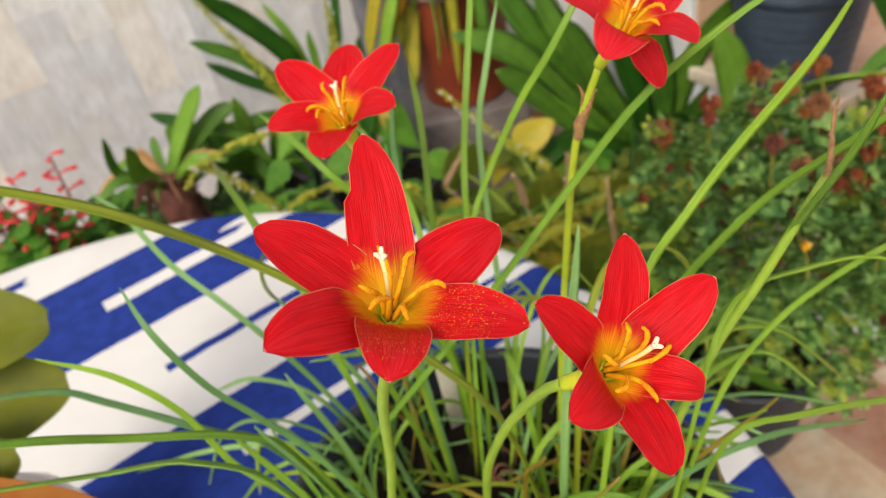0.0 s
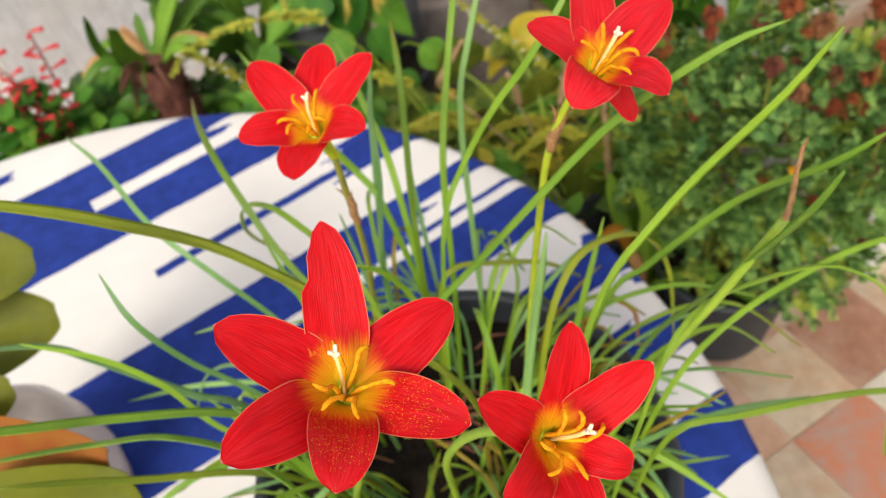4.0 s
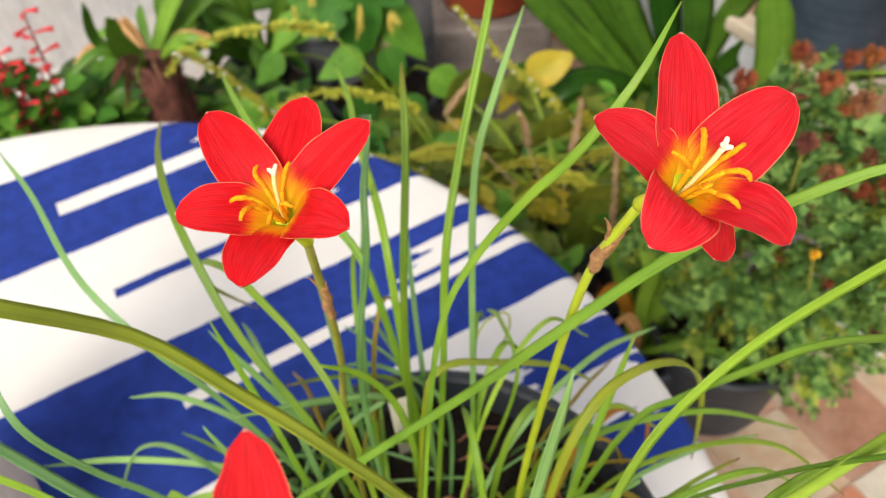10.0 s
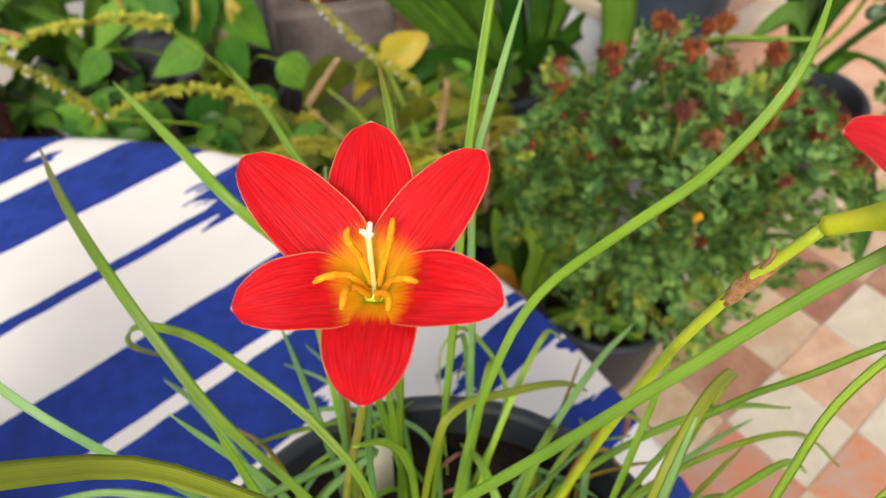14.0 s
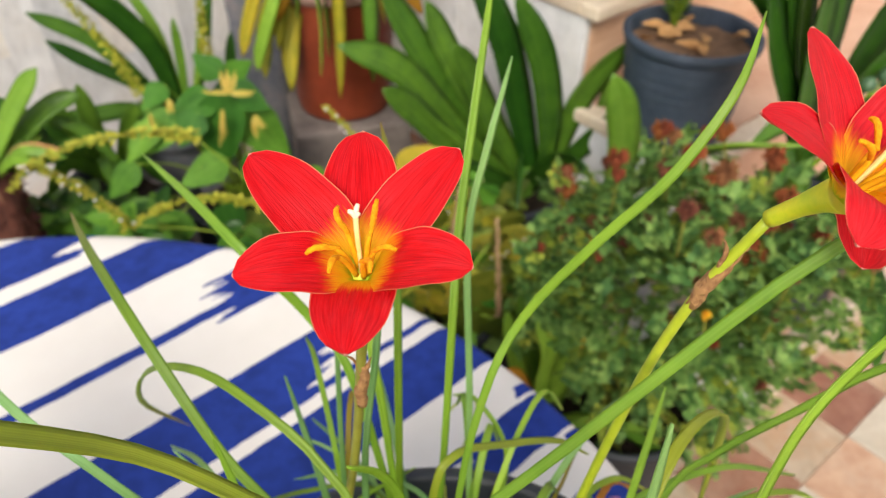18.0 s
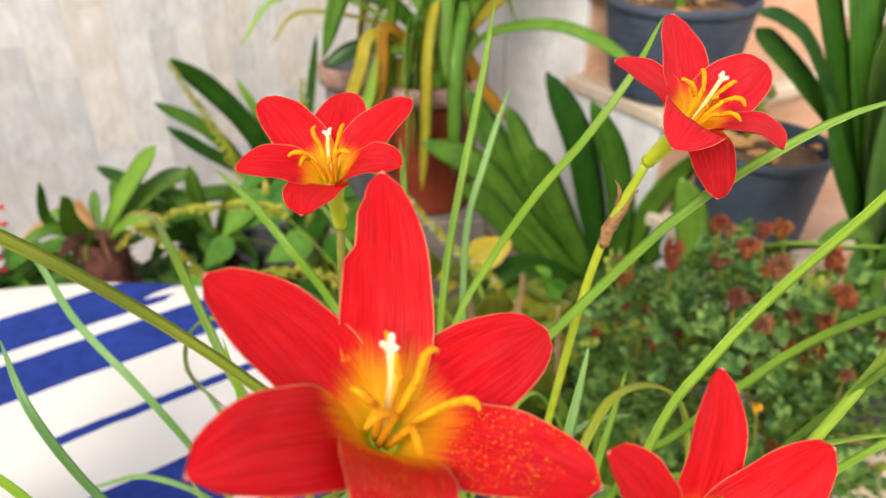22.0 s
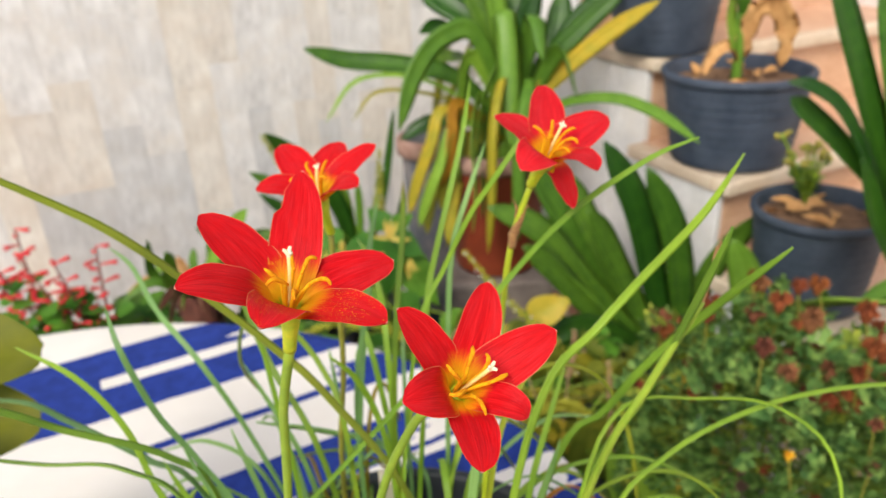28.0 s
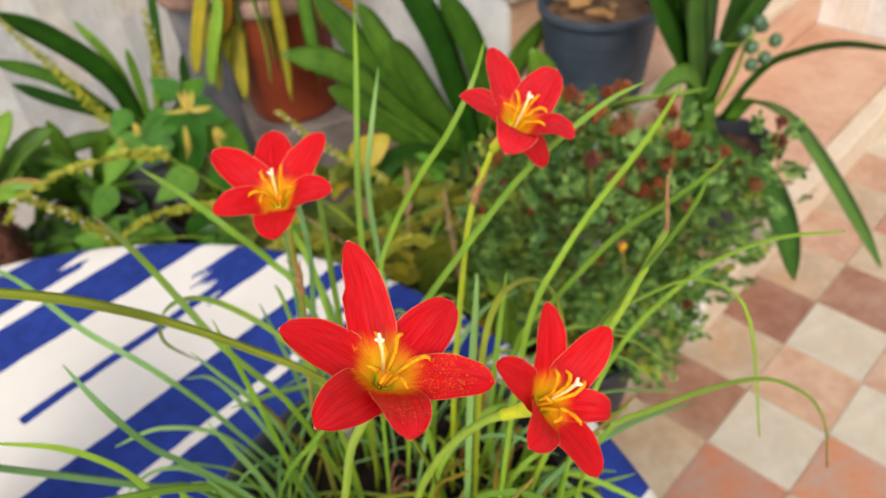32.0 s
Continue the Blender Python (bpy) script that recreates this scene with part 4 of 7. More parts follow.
def lily_flower(throat, node, tips, stigma, widths, material, seed, rise=0.0042, lean=0.0, lifts=(0.07,) * 6, nicked=9, faces={}):
    """Six petals on a green tube, six curled stamens and a cream style with three lobes; tips are places from the table top."""
    throat, node, stigma = tp(*throat), tp(*node), tp(*stigma)
    tips = [tp(*q) for q in tips]
    mean = sum(tips, Vector()) / len(tips)
    flat = sum(((tips[k] - mean).cross(tips[(k + 1) % 6] - mean) for k in range(6)), Vector()).normalized()
    if flat.dot(stigma - throat) < 0:
        flat = -flat
    axis = (flat * (1 - lean) + (throat - node).normalized() * 0.5 * (1 - lean) + (stigma - throat).normalized() * lean).normalized()
    throat = throat + axis * rise
    rng = random.Random(seed)
    bm = bmesh.new()
    tube(bm, [node, node.lerp(throat, 0.35), node.lerp(throat, 0.65) - axis * 0.001, throat - axis * 0.0038], [0.0019, 0.0021, 0.0028, 0.0040], 16, 14)
    bloom = part("flower_tube", bm, M_THROAT, lily, "yellow-green flower tube")
    for k, (tip, w) in enumerate(zip(tips, widths)):
        bm = bmesh.new()
        petal(bm, throat, axis, tip, w, lifts[k] + rng.uniform(-0.03, 0.03), rng.uniform(-0.02, 0.02), k == nicked, faces.get(k))
        part("petal", bm, M_RED_POLLEN if seed == 1 and k in (2, 3) else material, bloom, "bright red petal with fine veins and a yellow base")
    side = axis.cross(Vector((0.3, 0.5, 0.8))).normalized()
    other = axis.cross(side)
    reach = (stigma - throat).length
    for k in range(6):
        a = k * math.pi / 3 + rng.uniform(-0.25, 0.25)
        d = side * math.cos(a) + other * math.sin(a)
        across = axis.cross(d)
        top = throat + axis * reach * rng.uniform(0.42, 0.66) + d * rng.uniform(0.0030, 0.0046)
        bm = bmesh.new()
        tube(bm, [throat - axis * 0.004 + d * 0.0012, throat + axis * reach * 0.25 + d * 0.0026, top], [0.0006, 0.0006, 0.0005], 6, 8)
        part("stamen", bm, M_FILAMENT, bloom, "thin yellow stamen")
        bm = bmesh.new()
        e = (axis * rng.uniform(0.5, 1.0) + d * rng.uniform(0.3, 1.0) + across * rng.uniform(-0.4, 0.4)).normalized()
        curl = (d * rng.uniform(0.4, 1.0) - axis * rng.uniform(0.1, 0.9) + across * rng.uniform(-0.8, 0.8)).normalized()
        q = [top - e * 0.0010, top + e * 0.0010, top + e * 0.0030 + curl * 0.0002, top + e * 0.0042 + curl * 0.0012, top + e * 0.0043 + curl * 0.0026]
        tube(bm, q, [0.0004, 0.00055, 0.00062, 0.00058, 0.00035], 9, 14)
        for v in bm.verts:
            v.co += noise.noise_vector(v.co * 1500) * 0.00018
        part("anther", bm, M_STAMEN, bloom, "curled orange anther dusted with pollen")
    bm = bmesh.new()
    st = (stigma - throat)
    tube(bm, [throat - axis * 0.004, throat + st * 0.55, stigma - st * 0.10], [0.0005, 0.00055, 0.0006], 8, 8)
    part("style", bm, M_STYLE, bloom, "pale yellow style")
    bm = bmesh.new()
    tube(bm, [stigma - st * 0.16, stigma - st * 0.10, stigma - st * 0.03], [0.0005, 0.0006, 0.00062], 8, 5)
    for k in range(3):
        a = k * 2.094 + 0.4
        d = (side * math.cos(a) + other * math.sin(a)) * 0.0014 + st.normalized() * 0.0006
        tube(bm, [stigma - st * 0.07, stigma + d * 0.55, stigma + d], [0.00055, 0.00055, 0.0004], 8, 5)
    part("stigma", bm, M_STIGMA, bloom, "cream three-lobed stigma")
    return bloom


def stem(points, r0, r1, material, label="smooth green flower stalk"):
    bm = bmesh.new()
    tube(bm, [tp(*q) for q in points], [r0 * .78, (r0 + r1) * .39, r1 * .8], 10, 20)
    return part("stem", bm, material, lily, label)


def bract(a, b, r, material=M_HUSK):
    a, b = tp(*a), tp(*b)
    bm = bmesh.new()
    d = b - a
    s = d.cross(Vector((0.3, 0.9, 0.2))).normalized()
    tube(bm, [a, a.lerp(b, 0.35) + s * r * 0.3, a.lerp(b, 0.75) - s * r * 0.2, b], [r * 0.75, r, r * 0.8, r * 0.35], 9, 10)
    tube(bm, [a.lerp(b, 0.6), b + s * r * 0.9, b + d * 0.22 + s * r * 2.2], [r * 0.5, r * 0.3, r * 0.08], 5, 6)
    tube(bm, [a.lerp(b, 0.6), b - s * r * 0.6, b + d * 0.2 - s * r * 1.2], [r * 0.5, r * 0.3, r * 0.08], 5, 6)
    for v in bm.verts:
        v.co += noise.noise_vector(v.co * 700) * r * 0.35
    return part("bract", bm, material, lily, "papery brown bract")


lily_flower((.027, .121, .386), (.024, .127, .370), ((.030, .148, .415), (.054, .137, .391), (.054, .107, .389), (.027, .094, .397), (.007, .101, .404), (.006, .128, .411)), (.029, .122, .402), (.0142, .0154, .0142, .0148, .0150, .0154), M_RED, 1, 0.005, lifts=(.07, .07, .12, .30, .20, .07), nicked=0)
stem(((-.02, .19, .12), (-.012, .176, .20), (.002, .158, .26), (.010, .148, .30), (.016, .138, .34), (.024, .127, .370)), .0021, .0019, M_STEM)
lily_flower((.070, .113, .363), (.062, .122, .351), ((.080, .128, .388), (.097, .121, .376), (.088, .103, .362), (.075, .088, .358), (.057, .094, .375), (.056, .112, .390)), (.079, .108, .374), (.0128, .0138, .0098, .0140, .0134, .0122), M_RED, 2, lifts=(.07, .07, .42, .10, .26, .07))
stem(((.035, .17, .12), (.035, .165, .22), (.038, .152, .275), (.045, .143, .307), (.052, .135, .328), (.058, .127, .344), (.062, .122, .351)), .002, .0018, M_STEM)
lily_flower((.019, .226, .376), (.020, .236, .357), ((.025, .254, .391), (.042, .238, .394), (.037, .211, .386), (.012, .203, .379), (-.005, .224, .382), (.001, .249, .392)), (.019, .229, .3885), (.0165, .0138, .0138, .0158, .0138, .0148), M_RED, 3, lifts=(.07, .07, .26, .14, .26, .07))
stem(((.005, .255, .12), (.008, .254, .22), (.016, .25, .285), (.020, .236, .357)), .0021, .0016, M_STEM_BROWN, "olive brown flower stalk")
bract((.0187, .2445, .312), (.0193, .2405, .332), .0018)
lily_flower((.106, .203, .398), (.1015, .215, .382), ((.108, .229, .416), (.130, .219, .406), (.121, .188, .396), (.115, .201, .377), (.095, .189, .397), (.088, .212, .410)), (.111, .203, .408), (.0150, .0158, .0140, .0128, .0165, .0145), M_RED_PALE, 4, 0.001, 0.6, lifts=(.07, .07, .38, .10, .42, .16), faces={3: Vector((.45, -.85, .25))})
stem(((.074, .234, .12), (.082, .234, .22), (.09, .228, .31), (.0945, .221, .355), (.1015, .215, .382)), .0021, .0015, M_STEM_GOLD, "golden green flower stalk")
bract((.0947, .221, .3535), (.0982, .2178, .3705), .0020)
# the stalk whose flower has withered
stem(((.09, .19, .12), (.121, .174, .272), (.139, .172, .318), (.1555, .1735, .352)), .0022, .0018, M_STEM)
bm = bmesh.new()
tube(bm, [tp(.155, .173, .3515), tp(.158, .177, .355), tp(.162, .184, .359), tp(.166, .190, .3625)], [.0011, .0009, .0006, .0003], 9, 12)
tube(bm, [tp(.161, .183, .358), tp(.165, .189, .364), tp(.167, .191, .3665)], [.0009, .0006, .0002], 6, 6)
for v in bm.verts:
    v.co += noise.noise_vector(v.co * 500) * 0.0006
part("withered_bloom", bm, M_HUSK, lily, "withered brown flower husk")


# ---- builders for the plants round the table ----
FACE = Vector((0.0, -0.65, 0.7))


def strap(plant, points, width, material=M_STRAP, hint=FACE):
    """A long strap leaf with a keel along its middle."""
    bm = bmesh.new()
    ribbon(bm, [tp(*p) for p in points], width, 0.28, 0.0016, 22, hint, 0.10, 0.6, 0.0, True)
    return part("leaf", bm, material, plant)


def leaflet(bm, base, d, up, length, width, uvl):
    """A small pointed leaf, folded along its rib."""
    side = d.cross(up)
    if side.length < 1e-4:
        side = d.cross(Vector((0.4, 0.7, 0.2)))
    side = side.normalized() * width * 0.5
    lift = side.cross(d).normalized() * width * 0.18
    v = [bm.verts.new(q) for q in (base, base + d * length * 0.45 - side + lift, base + d * length * 0.45 + side + lift, base + d * length - lift * 0.6, base + d * length * 0.5)]
    uv = ((0.5, 0), (0, 0.45), (1, 0.45), (0.5, 1), (0.5, 0.5))
    for c in ((0, 4, 1), (0, 2, 4), (1, 4, 3), (4, 2, 3)):
        f = bm.faces.new([v[i] for i in c])
        for lp, i in zip(f.loops, c):
            lp[uvl].uv = uv[i]


def broad_leaf(bm, base, tip, width, normal, round_tip=0.0, cup=0.15, droop=0.1, heart=False):
    """An oval leaf with a rib, from its stalk's end to its tip."""
    uvl = bm.loops.layers.uv.verify()
    d = tip - base
    length = d.length
    side = d.cross(normal).normalized()
    up = side.cross(d).normalized()
    rows, cols = (24, 12) if round_tip == 1.0 else (10, 6)
    top, low = [], []
    for i in range(rows + 1):
        s = i / rows
        w = width * 0.5 * (math.sin(math.pi * (s ** (0.75 - 0.25 * round_tip)) * (0.985 if round_tip else 0.995)) ** (0.8 - 0.3 * round_tip) + 0.02)
        if heart:
            w = width * 0.5 * (min(1.0, (s + 0.02) / 0.26) ** 0.45 * (1 - max(0.0, (s - 0.22) / 0.78) ** 1.55) + 0.015)
        a, b = [], []
        for j in range(cols + 1):
            x = j / cols * 2 - 1
            p = base + d * s + side * x * w + up * (abs(x) * w * cup - droop * length * s * s + 0.012 * length * math.sin(9 * s + 3 * x))
            a.append((bm.verts.new(p), j / cols, s))
            b.append((bm.verts.new(p - up * 0.0008), j / cols, s))
        top.append(a)
        low.append(b)
    for grid, flip in ((top, False), (low, True)):
        for i in range(rows):
            for j in range(cols):
                c = [grid[i][j], grid[i][j + 1], grid[i + 1][j + 1], grid[i + 1][j]]
                c = c[::-1] if flip else c
                f = bm.faces.new([q[0] for q in c])
                for lp, q in zip(f.loops, c):
                    lp[uvl].uv = (q[1], q[2])
    return bm


def stalk(plant, points, r0, r1, material, name="stem", label=""):
    bm = bmesh.new()
    tube(bm, points, [r0, (r0 + r1) / 2, r1], 7, 12)
    return part(name, bm, material, plant, label)


def floor_pot(name, x, y, r, h, material, label, soil=M_SOIL, base=0.0):
    pot = plant_pot(name, (x, y, base + 0.001), r, r * 0.78, h, material, label, soil, 0.03, True, 0.012)
    if material is M_POT_BLUE:
        tagged(pot, label, "flower pot", "slate pots on the stairs")
    elif material is M_POT_BLACK and base == 0:
        tagged(pot, label, "flower pot", "black pots behind the table")
    return pot


def spray(bm, base, d, n, length, size, uvl, rng):
    """A feathery leaf: leaflets in pairs along a rib."""
    d = d.normalized()
    side = d.cross(Vector((rng.uniform(-0.3, 0.3), rng.uniform(-0.3, 0.3), 1))).normalized()
    up = side.cross(d)
    for k in range(n):
        p = base + d * length * (k + 1) / n - Z * length * 0.25 * ((k + 1) / n) ** 2
        for sg in (-1, 1):
            leaflet(bm, p, (d * 0.6 + side * sg + up * rng.uniform(-0.2, 0.3)).normalized(), up, size * rng.uniform(0.7, 1.2), size * 0.85, uvl)
    leaflet(bm, base + d * length, d, up, size, size * 0.5, uvl)


# ---- the cloudy pot with a succulent, on the table ----
CUP = tp(-0.285, 0.30, CLOTH_Z - TOP + 0.0022)
cup = thing("succulent_pot", CUP, "cloudy plastic pot standing on the striped tablecloth", "flower pot")
bm = bmesh.new()
lathe(bm, [(0.044, 0), (0.05, 0.004), (0.0575, 0.04), (0.0585, 0.075), (0.053, 0.103), (0.040, 0.123), (0.027, 0.131), (0.025, 0.14), (0.0225, 0.141), (0.021, 0.133), (0.012, 0.118)], CUP, 40)
part("body", bm, M_GLASS_POT, cup)
bm = bmesh.new()
lathe(bm, [(0.0005, 0.1285), (0.012, 0.1285), (0.0212, 0.128)], CUP, 20)
part("soil", bm, M_SOIL, cup, "dark crumbly soil")
succ = thing("succulent", CUP + Vector((0, 0, 0.11)), "succulent with round yellow-green leaves in a cloudy pot", "plant")
stalk(succ, [tp(-.285, .30, .112), tp(-.275, .295, .18), tp(-.265, .315, .255)], 0.004, 0.0025, M_STEM_BROWN)
stalk(succ, [tp(-.278, .296, .16), tp(-.262, .265, .19), tp(-.24, .235, .205)], 0.003, 0.002, M_STEM_BROWN)
stalk(succ, [tp(-.262, .265, .19), tp(-.235, .22, .19), tp(-.20, .19, .19)], 0.003, 0.002, M_STEM_BROWN)
for (bx, by, bz), (ex, ey, ez), w, m in (((-.255, .33, .252), (-.180, .327, .247), .058, M_SUCC), ((-.268, .315, .206), (-.190, .322, .203), .062, M_SUCC), ((-.255, .265, .205), (-.198, .268, .212), .048, M_SUCC),
                                         ((-.265, .315, .255), (-.30, .33, .285), .05, M_SUCC), ((-.265, .315, .255), (-.27, .36, .29), .05, M_SUCC), ((-.272, .30, .2), (-.325, .31, .215), .05, M_SUCC),
                                         ((-.238, .237, .204), (-.135, .212, .213), .052, M_SUCC_RED), ((-.20, .19, .19), (-.122, .2, .203), .07, M_SUCC), ((-.24, .235, .205), (-.26, .20, .22), .045, M_SUCC)):
    bm = bmesh.new()
    broad_leaf(bm, tp(bx, by, bz), tp(ex, ey, ez), w, Vector((0.5, -0.57, 0.65)), 1.0, 0.15, 0.04)
    part("leaf", bm, m, succ, "" if m is M_SUCC else "orange-red lower leaf")

# ---- slate pots on the stairs ----
pot_low = floor_pot("step_pot", 0.735, 1.160, 0.118, 0.190, M_POT_BLUE, "slate blue nursery pot with dry soil on the second step", M_SOIL_DRY, 2 * RISE)
pot_mid = floor_pot("step_pot", 0.671, 1.447, 0.150, 0.190, M_POT_BLUE, "slate blue nursery pot with a dying shoot on the third step", M_SOIL_DRY, 3 * RISE)
pot_top = floor_pot("step_pot", 0.578, 1.672, 0.135, 0.2, M_POT_BLUE, "slate blue nursery pot on an upper step", M_SOIL_DRY, 4 * RISE)
rng = random.Random(31)
for pot, (x, y, z), r in ((pot_low, (0.735, 1.160, 2 * RISE + 0.166), 0.085), (pot_mid, (0.671, 1.447, 3 * RISE + 0.172), 0.11)):
    for k in range(9):
        a, q = rng.uniform(0, 6.28), r * math.sqrt(rng.random())
        c = Vector((x + q * math.cos(a), y + q * math.sin(a), z + rng.uniform(0.004, 0.012)))
        b = rng.uniform(0, 6.28)
        d = Vector((math.cos(b), math.sin(b), rng.uniform(0.1, 0.7))).normalized() * rng.uniform(0.03, 0.055)
        bm = bmesh.new()
        broad_leaf(bm, c - d * 0.5, c + d * 0.5, rng.uniform(0.018, 0.03), Vector((rng.uniform(-.4, .4), -0.4, 1)), 0, rng.uniform(0.3, 0.8), rng.uniform(-0.1, 0.3))
        part("fallen_leaf", bm, M_DRY_LEAF, pot, "curled dry brown leaf")
shoot = thing("dying_shoot", (0.671, 1.447, 3 * RISE + 0.172), "green shoot with one dry brown leaf in a slate pot", "plant")
c = Vector((0.664, 1.437, 3 * RISE + 0.168))
stalk(shoot, [c, c + Vector((0, 0, 0.06)), c + Vector((-0.012, 0, 0.13))], 0.011, 0.007, M_STRAP_LIGHT)
for pts, w, m in (((c + Z * 0.04, c + Vector((-0.03, -0.01, 0.12)), c + Vector((-0.035, -0.02, 0.17))), 0.032, M_STRAP_LIGHT), ((c + Z * 0.05, c + Vector((0.0, 0, 0.13)), c + Vector((-0.02, 0.0, 0.2))), 0.03, M_STRAP),
                  ((c + Z * 0.05, c + Vector((0.02, -0.01, 0.13)), c + Vector((0.055, -0.015, 0.15)), c + Vector((0.085, -0.02, 0.09)), c + Vector((0.08, -0.025, 0.03))), 0.045, M_DRY_LEAF),
                  ((c + Z * 0.04, c + Vector((-0.03, -0.02, 0.07)), c + Vector((-0.06, -0.03, 0.05)), c + Vector((-0.075, -0.035, 0.02))), 0.03, M_DRY_LEAF)):
    bm = bmesh.new()
    ribbon(bm, pts, w, 0.35, 0.0015, 22, FACE, 0.1, 0.7, 1.2 if m is M_DRY_LEAF else 0.3, True)
    if m is M_DRY_LEAF:
        for v in bm.verts:
            v.co += noise.noise_vector(v.co * 45) * 0.009
    part("leaf", bm, m, shoot, "dry brown leaf" if m is M_DRY_LEAF else "")
top_plant = thing("pot_shrub", (0.578, 1.672, 4 * RISE + 0.17), "green strap-leaved plant in a slate pot", "plant")
for k in range(9):
    a = k * 0.7 + rng.uniform(-0.2, 0.2)
    d = Vector((math.cos(a), math.sin(a), 0))
    c = Vector((0.578, 1.672, 4 * RISE + 0.165)) + d * 0.012
    bm = bmesh.new()
    ribbon(bm, [c, c + d * 0.05 + Z * 0.16, c + d * 0.13 + Z * rng.uniform(0.22, 0.28), c + d * 0.22 + Z * rng.uniform(0.1, 0.25)], 0.032, 0.25, 0.0015, 16, FACE, 0.1, 0.6, 0, True)
    part("leaf", bm, M_STRAP, top_plant)
# a low shrub with yellow-green buds between the two lower pots
bud_plant = thing("budding_succulent", (0.72, 1.18, 2 * RISE + 0.157), "small plant with yellow-green buds in a slate pot", "plant")
for k in range(9):
    a, q = rng.uniform(0, 6.28), rng.uniform(0.01, 0.035)
    b = Vector((0.745, 1.235, 2 * RISE + 0.16))
    e = Vector((0.725 + q * math.cos(a) * 1.3, 1.225 + q * math.sin(a), 0.611 + rng.uniform(0.0, 0.075)))
    st = stalk(bud_plant, [b, b.lerp(e, 0.5) + Vector((0, 0, 0.01)), e], 0.0028, 0.002, M_STEM)
    bm = bmesh.new()
    uvl = bm.loops.layers.uv.verify()
    for j in range(14):
        s = rng.uniform(0.2, 0.95)
        b2 = rng.uniform(0, 6.28)
        leaflet(bm, b.lerp(e, s), Vector((math.cos(b2), math.sin(b2), 0.5)).normalized(), Z, 0.02, 0.012, uvl)
    part("foliage", bm, M_MARI_LEAF, bud_plant)
    for j in range(5):
        bm = bmesh.new()
        blob(bm, e + Vector((rng.uniform(-.009, .009), rng.uniform(-.009, .009), rng.uniform(-.004, .008))), rng.uniform(0.004, 0.007), 1, 0.2, 1, rng)
        part("bud", bm, M_BUD_YELLOW, st, "yellow-green bud")

# ---- the strap-leaved plant with green berries, in a black pot on the lowest step ----
right_pot = floor_pot("step_pot", 0.835, 0.868, 0.086, 0.205, M_POT_BLACK, "black plastic pot standing on the lowest step", M_SOIL_RED, RISE)
right_plant = thing("berry_lily", (0.80, 0.868, RISE + 0.175), "dark strap-leaved lily with green berries in a black pot", "plant")
stalk(right_plant, [tp(.808, .868, -.25), tp(.785, .868, -.20), tp(.768, .87, -.12)], 0.024, 0.019, M_STRAP, "neck", "thick green leaf neck")
strap(right_plant, ((0.766, 0.875, -0.128), (0.740, 0.871, -0.018), (0.716, 0.868, 0.135), (0.704, 0.864, 0.213), (0.694, 0.860, 0.276)), 0.0690, M_STRAP)
strap(right_plant, ((0.758, 0.865, -0.121), (0.723, 0.853, -0.027), (0.693, 0.842, 0.076), (0.671, 0.830, 0.181)), 0.0562, M_STRAP)
strap(right_plant, ((0.753, 0.865, -0.120), (0.703, 0.857, -0.025), (0.641, 0.848, 0.073), (0.599, 0.840, 0.159)), 0.0451, M_STRAP)
strap(right_plant, ((0.775, 0.890, -0.137), (0.716, 0.908, 0.021), (0.662, 0.925, 0.162), (0.602, 0.942, 0.314), (0.586, 0.960, 0.367)), 0.0427, M_STRAP)
strap(right_plant, ((0.775, 0.890, -0.137), (0.730, 0.910, 0.047), (0.695, 0.930, 0.183), (0.667, 0.950, 0.307), (0.659, 0.970, 0.376)), 0.0558, M_STRAP_MID)
strap(right_plant, ((0.775, 0.890, -0.137), (0.731, 0.915, 0.025), (0.709, 0.940, 0.152), (0.714, 0.965, 0.251), (0.731, 0.990, 0.345)), 0.0419, M_STRAP_MID)
strap(right_plant, ((0.777, 0.890, -0.138), (0.725, 0.910, 0.085), (0.724, 0.930, 0.197), (0.775, 0.950, 0.280), (0.812, 0.970, 0.331)), 0.0372, M_STRAP)
strap(right_plant, ((0.782, 0.890, -0.139), (0.757, 0.900, 0.093), (0.789, 0.910, 0.193), (0.860, 0.920, 0.234), (0.934, 0.930, 0.283)), 0.0316, M_STRAP)
strap(right_plant, ((0.773, 0.870, -0.127), (0.781, 0.860, -0.021), (0.799, 0.850, 0.104), (0.844, 0.840, 0.214), (0.861, 0.830, 0.261)), 0.0497, M_STRAP)
strap(right_plant, ((0.765, 0.860, -0.120), (0.762, 0.840, -0.028), (0.784, 0.820, 0.057), (0.818, 0.800, 0.136), (0.871, 0.780, 0.177)), 0.0439, M_STRAP_MID)
strap(right_plant, ((.80, .86, -.16), (.82, .81, -.044), (.849, .77, -.003), (.889, .73, .016), (.945, .68, .011)), 0.0205, M_STRAP)
strap(right_plant, ((.82, .85, -.165), (.835, .83, -.122), (.85, .77, -.122), (.842, .69, -.142), (.84, .60, -.189), (.845, .52, -.24)), 0.060, M_STRAP_MID, Vector((.14, .965, .4)))
strap(right_plant, ((0.772, 0.850, -0.181), (0.807, 0.802, -0.216), (0.834, 0.755, -0.248), (0.844, 0.708, -0.301), (0.855, 0.660, -0.392)), 0.0574, M_STRAP)
strap(right_plant, ((0.767, 0.860, -0.131), (0.714, 0.840, -0.049), (0.662, 0.820, -0.020), (0.609, 0.800, -0.031)), 0.0295, M_STRAP_LIGHT)
strap(right_plant, ((0.768, 0.860, -0.142), (0.719, 0.840, -0.080), (0.690, 0.820, -0.084), (0.676, 0.800, -0.121)), 0.0494, M_STRAP_MID)
